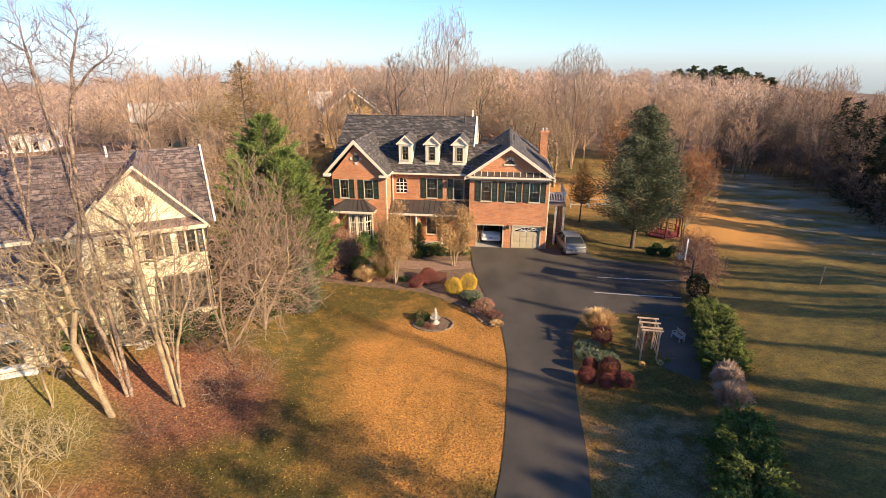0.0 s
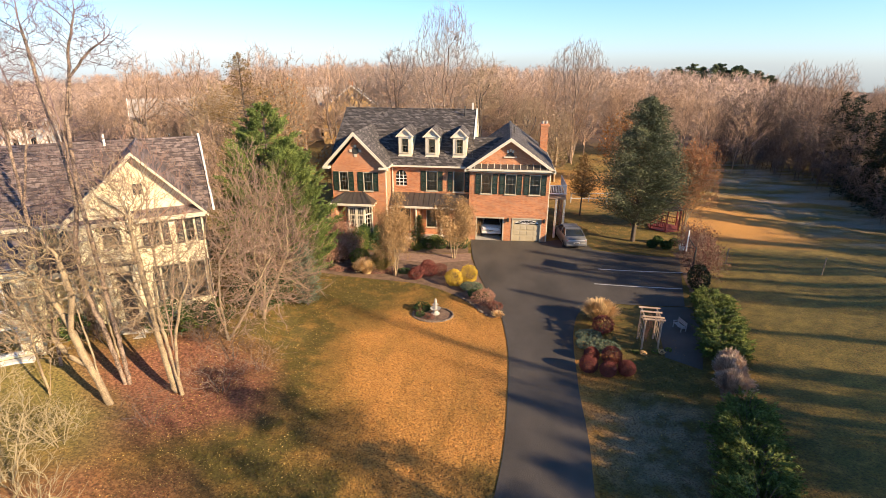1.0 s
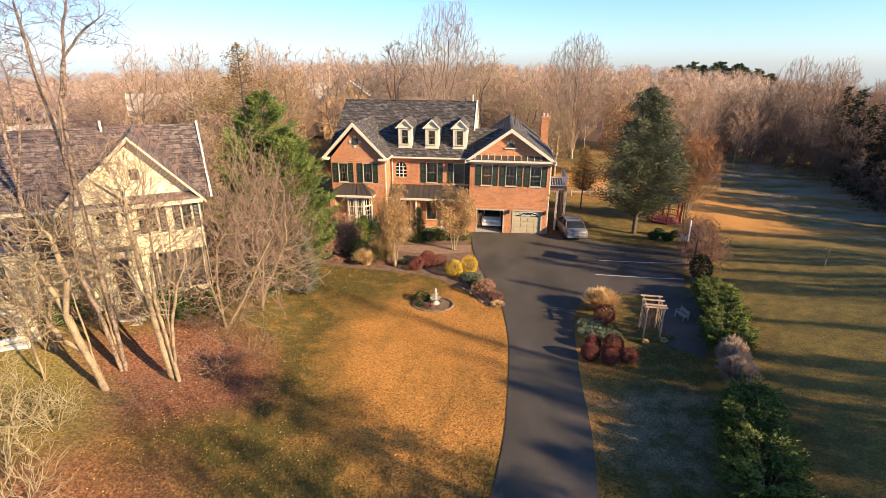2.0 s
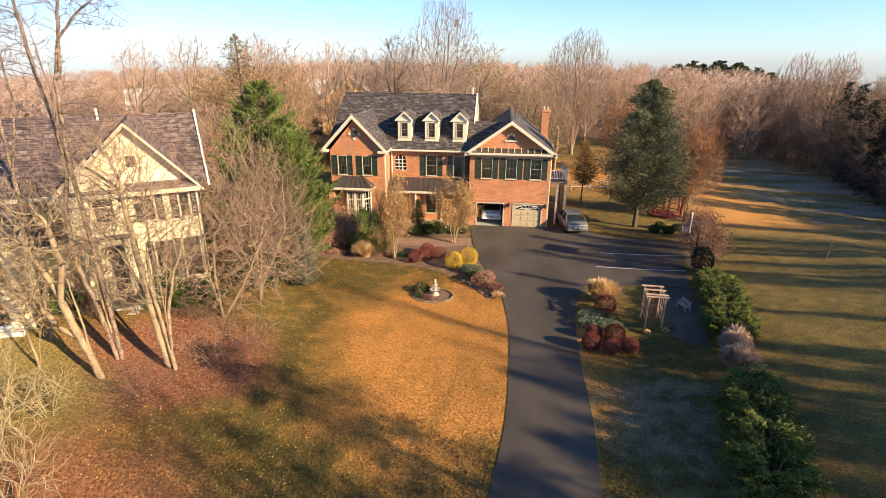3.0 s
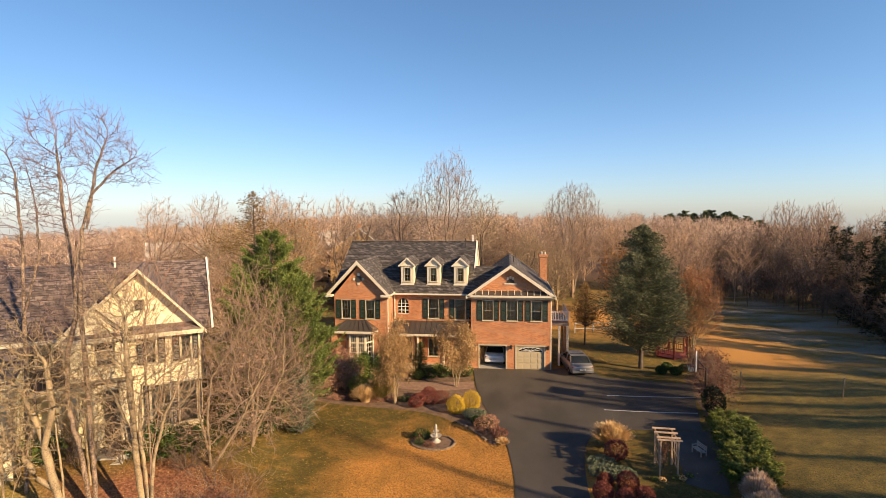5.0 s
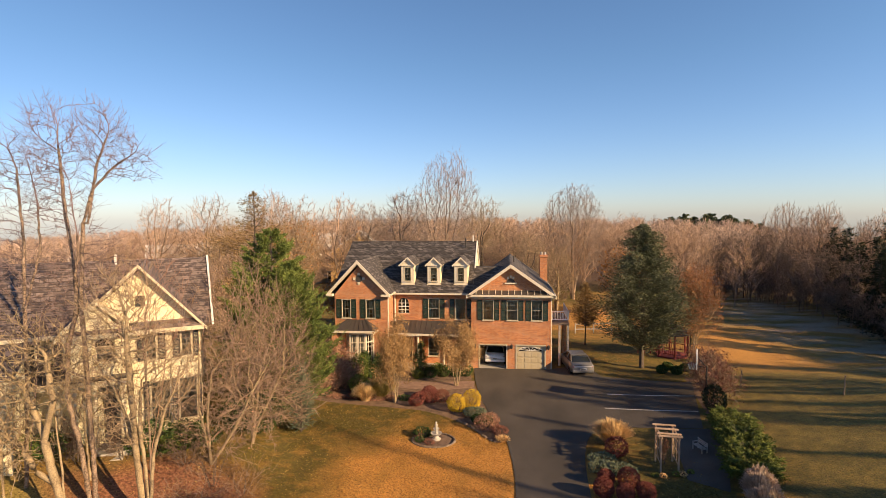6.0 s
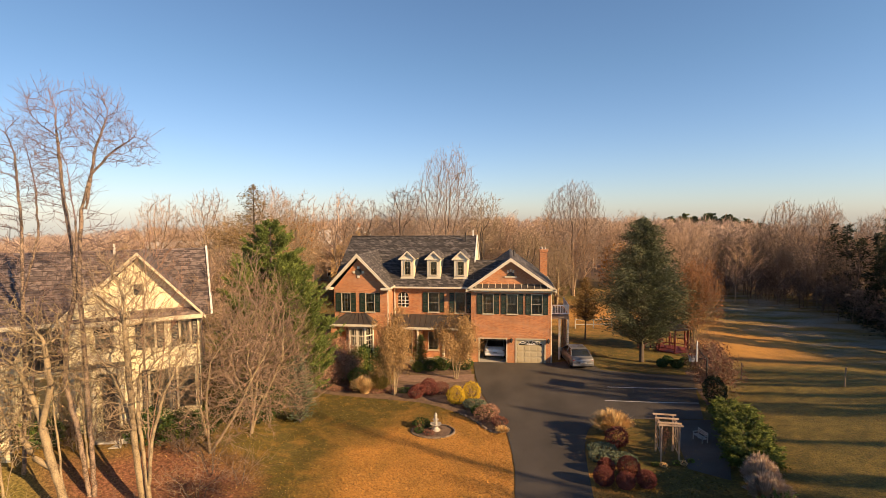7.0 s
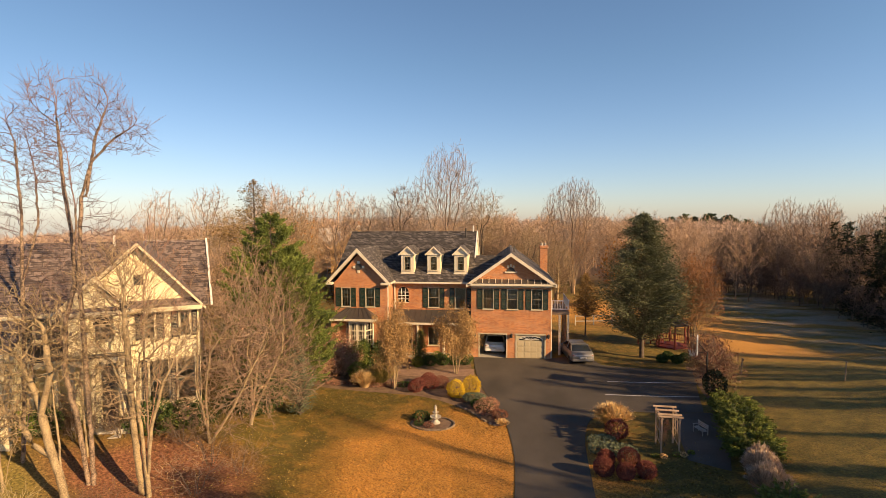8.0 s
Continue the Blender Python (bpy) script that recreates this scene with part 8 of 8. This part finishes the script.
def build_hoop():
    """A basketball hoop at the edge of the parking court; its board faces the court, along -x."""
    x, y = 12.0, 32.5
    h = thing("basketball_hoop", "basketball hoop on a pole with a white-edged board by the court", "basketball hoop", (x, y, land(x, y)), -20)
    bm = bmesh.new()
    tube(bm, (0.55, 0, -0.3), (0.55, 0, 2.6), 0.055, 0.055, 10)
    part("pole", bm, CAR_BLACK, h)
    for z in (2.55, 3.1):
        bm = bmesh.new()
        tube(bm, (0.55, 0, 2.5), (0.06, 0, z), 0.03, 0.03, 8)
        part("brace", bm, CAR_BLACK, h)
    board = new("backboard")
    board.parent = h
    part("panel", boxed(-0.012, 0.012, -0.68, 0.68, 2.52, 3.42), ACRYLIC, board)
    for y0, y1, z0, z1 in ((-0.72, -0.66, 2.48, 3.46), (0.66, 0.72, 2.48, 3.46), (-0.66, 0.66, 2.48, 2.54), (-0.66, 0.66, 3.40, 3.46)):
        part("rim_board", boxed(-0.035, 0.035, y0, y1, z0, z1, bevel=0.008), WHITE, board)
    ring = [(-0.28 + 0.23 * math.cos(k * math.pi / 10), 0.23 * math.sin(k * math.pi / 10), 2.68) for k in range(21)]
    bm = bmesh.new()
    for p, q in zip(ring, ring[1:]):
        tube(bm, p, q, 0.014, 0.014, 5)
    hoop = part("hoop_ring", bm, WOOD_RED, h)
    bm = bmesh.new()
    for k in range(12):
        a, b2 = k * math.pi / 6, (k + 0.5) * math.pi / 6
        tube(bm, (-0.28 + 0.22 * math.cos(a), 0.22 * math.sin(a), 2.67), (-0.28 + 0.13 * math.cos(b2), 0.13 * math.sin(b2), 2.28), 0.008, 0.008, 4)
        tube(bm, (-0.28 + 0.22 * math.cos(a), 0.22 * math.sin(a), 2.67), (-0.28 + 0.13 * math.cos(b2 - 0.5), 0.13 * math.sin(b2 - 0.5), 2.28), 0.008, 0.008, 4)
    part("net", bm, WHITE, hoop)


build_hoop()


# ---- unseen trees added beyond the drive's mouth and beside the field to shade grass ----
def plant_shade_trees():
    conifer("pine_tree", (22.0, 0.7), 13.4, 6.6, 600, "dark evergreen tree out of view, added to shade the lawn", LEAF_SPRUCE, 0.06, 0.55, lump=0.4, belly=0.5, size=0.3)
    conifer("pine_tree", (19.5, -1.0), 11.5, 3.6, 601, "dark evergreen tree out of view, added to shade the lawn", LEAF_SPRUCE, 0.1, 0.22, lump=0.4, belly=0.45, size=0.3)
    rng = random.Random(31)

    def along(c, x):
        """A place at x on the line of shade number c."""
        return x, (c - 0.456 * x) / 0.89

    # leafless trees whose crowns dapple the front lawn and the drive
    for i, (c, x, hgt, w) in enumerate(((20.2, 33.0, 18.5, 1.6), (6.6, 22.0, 14.5, 4.5), (18.4, 40.0, 15.0, 2.2))):
        far_crown("bare_tree", along(c, x), hgt, w, 620 + i, "bare tree out of view, added to dapple the lawn", BARK, TWIG, group="bare trees beside the road", least=0.022, aims=110, low=0.35)
    # dense evergreens over the near end of the hedge
    for i, (c, x, hgt, w) in enumerate(((14.0, 30.0, 8.3, 4.4), (12.2, 30.0, 7.6, 3.2), (15.6, 44.0, 14.6, 3.6), (17.3, 43.0, 15.0, 3.4), (18.7, 45.0, 14.6, 2.6))):
        conifer("evergreen_tree", along(c, x), hgt, w, 640 + i, "dark evergreen out of view, added to shade the hedge", LEAF_SPRUCE, 0.12, 0.7, lump=0.4, belly=0.45, size=0.3, trunk_r=0.12)
    # slender evergreens further up the field: each throws one long streak of shade
    slender = ((28.3, 0.8), (32.9, 2.2), (34.0, 0.7), (36.2, 0.8), (38.4, 0.6), (39.7, 1.0), (42.1, 0.5), (47.4, 2.0), (54.2, 1.0), (55.2, 1.9), (56.6, 0.9))
    for i, (c, w) in enumerate(slender):
        conifer("slender_evergreen", along(c, 44 + rng.uniform(-3, 4)), rng.uniform(13.2, 14.8) if c < 43 else rng.uniform(14.5, 17.5), w, 650 + i, "slender evergreen out of view, added to streak the field with shade", LEAF_SPRUCE, 0.15, 0.5, lump=0.4, belly=0.35, size=0.3, trunk_r=0.14)
    # low evergreens that shade the near corner of the field
    for i, (c, w) in enumerate(((19.4, 2.6), (20.8, 2.2), (22.3, 1.8), (24.3, 1.5))):
        conifer("young_evergreen", along(c, 30 + rng.uniform(-1, 1)), rng.uniform(6.6, 7.6), w, 670 + i, "young dark evergreen out of view, added to shade the field's corner", LEAF_SPRUCE, 0.1, 0.5, lump=0.4, belly=0.4, size=0.3, trunk_r=0.08)
    # leafless trees behind them
    for i, c in enumerate((33.2, 35.7, 39.1, 42.0, 47.6, 55.6)):
        far_crown("bare_tree", along(c, 50 + rng.uniform(-2, 3)), rng.uniform(13.0, 16.5), rng.uniform(2.4, 4.2), 680 + i, "bare tree out of view, added to dapple the field", BARK, TWIG, group="bare trees beside the field", least=0.03, aims=110, stems=2, low=0.4)


plant_shade_trees()


# ---- fallen leaves lying in the grass ----
def strew_leaves():
    nrng = np.random.default_rng(91)
    pts = []
    for x0, x1, y0, y1, n in ((-13.5, -6.0, 10.0, 31.5, 4200), (-8.0, 0.2, 12.0, 29.0, 700), (4.2, 9.2, 14.0, 27.0, 900), (-17.0, -10.5, 12.0, 20.5, 700), (7.0, 13.5, 44.5, 48.5, 900)):
        q = np.column_stack((nrng.uniform(x0, x1, n), nrng.uniform(y0, y1, n)))
        pts += [(x, y, land(x, y) + 0.035) for x, y in q]
    lean = nrng.normal(size=(len(pts), 3)) * np.array((1.0, 1.0, 0.25))
    v, q = leaf_quads(nrng, pts, 0.05, lean, 0.75)
    tagged(new("fallen_leaves", quad_mesh("fallen_leaves", v, q, LEAF_FALLEN)), "dry yellow and tan leaves strewn over the lawn", "fallen leaves", kind="stuff")


strew_leaves()


# ---- tufts of grass standing in the turf ----
def grow_turf():
    nrng = np.random.default_rng(57)
    left, right, front = (np.array(v) for v in (DRIVE_LEFT, DRIVE_RIGHT[:40], BED_FRONT))
    pts = []
    for x0, x1, y0, y1, n in ((-13.0, 0.6, 9.0, 32.0, 62000), (3.2, 9.0, 10.0, 22.5, 9000)):
        q = np.column_stack((nrng.uniform(x0, x1, n), nrng.uniform(y0, y1, n)))
        if x0 < 1:
            q = q[(q[:, 0] < np.interp(q[:, 1], left[:, 1], left[:, 0]) - 0.05) & (q[:, 1] < np.interp(q[:, 0], front[:, 0], front[:, 1]) - 0.1)]
            q = q[np.hypot((q[:, 0] + 3.8) / 1.3, q[:, 1] - 27.05) > 1.1]
        elif x0 < 9:
            q = q[(q[:, 0] > np.interp(q[:, 1], right[:, 1], right[:, 0]) + 0.1) & (q[:, 0] < 7.6 + (q[:, 1] - 13.0) * 0.26 - 0.4)]
        pts += [(x, y, land(x, y) + 0.02) for x, y in q]
    lean = nrng.normal(size=(len(pts), 3)) * np.array((0.8, 0.8, 0.3)) + np.array((0, 0, 0.3))
    v, q = leaf_quads(nrng, pts, 0.085, lean, 0.5)
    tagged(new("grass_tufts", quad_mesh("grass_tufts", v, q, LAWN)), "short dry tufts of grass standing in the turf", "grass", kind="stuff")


grow_turf()
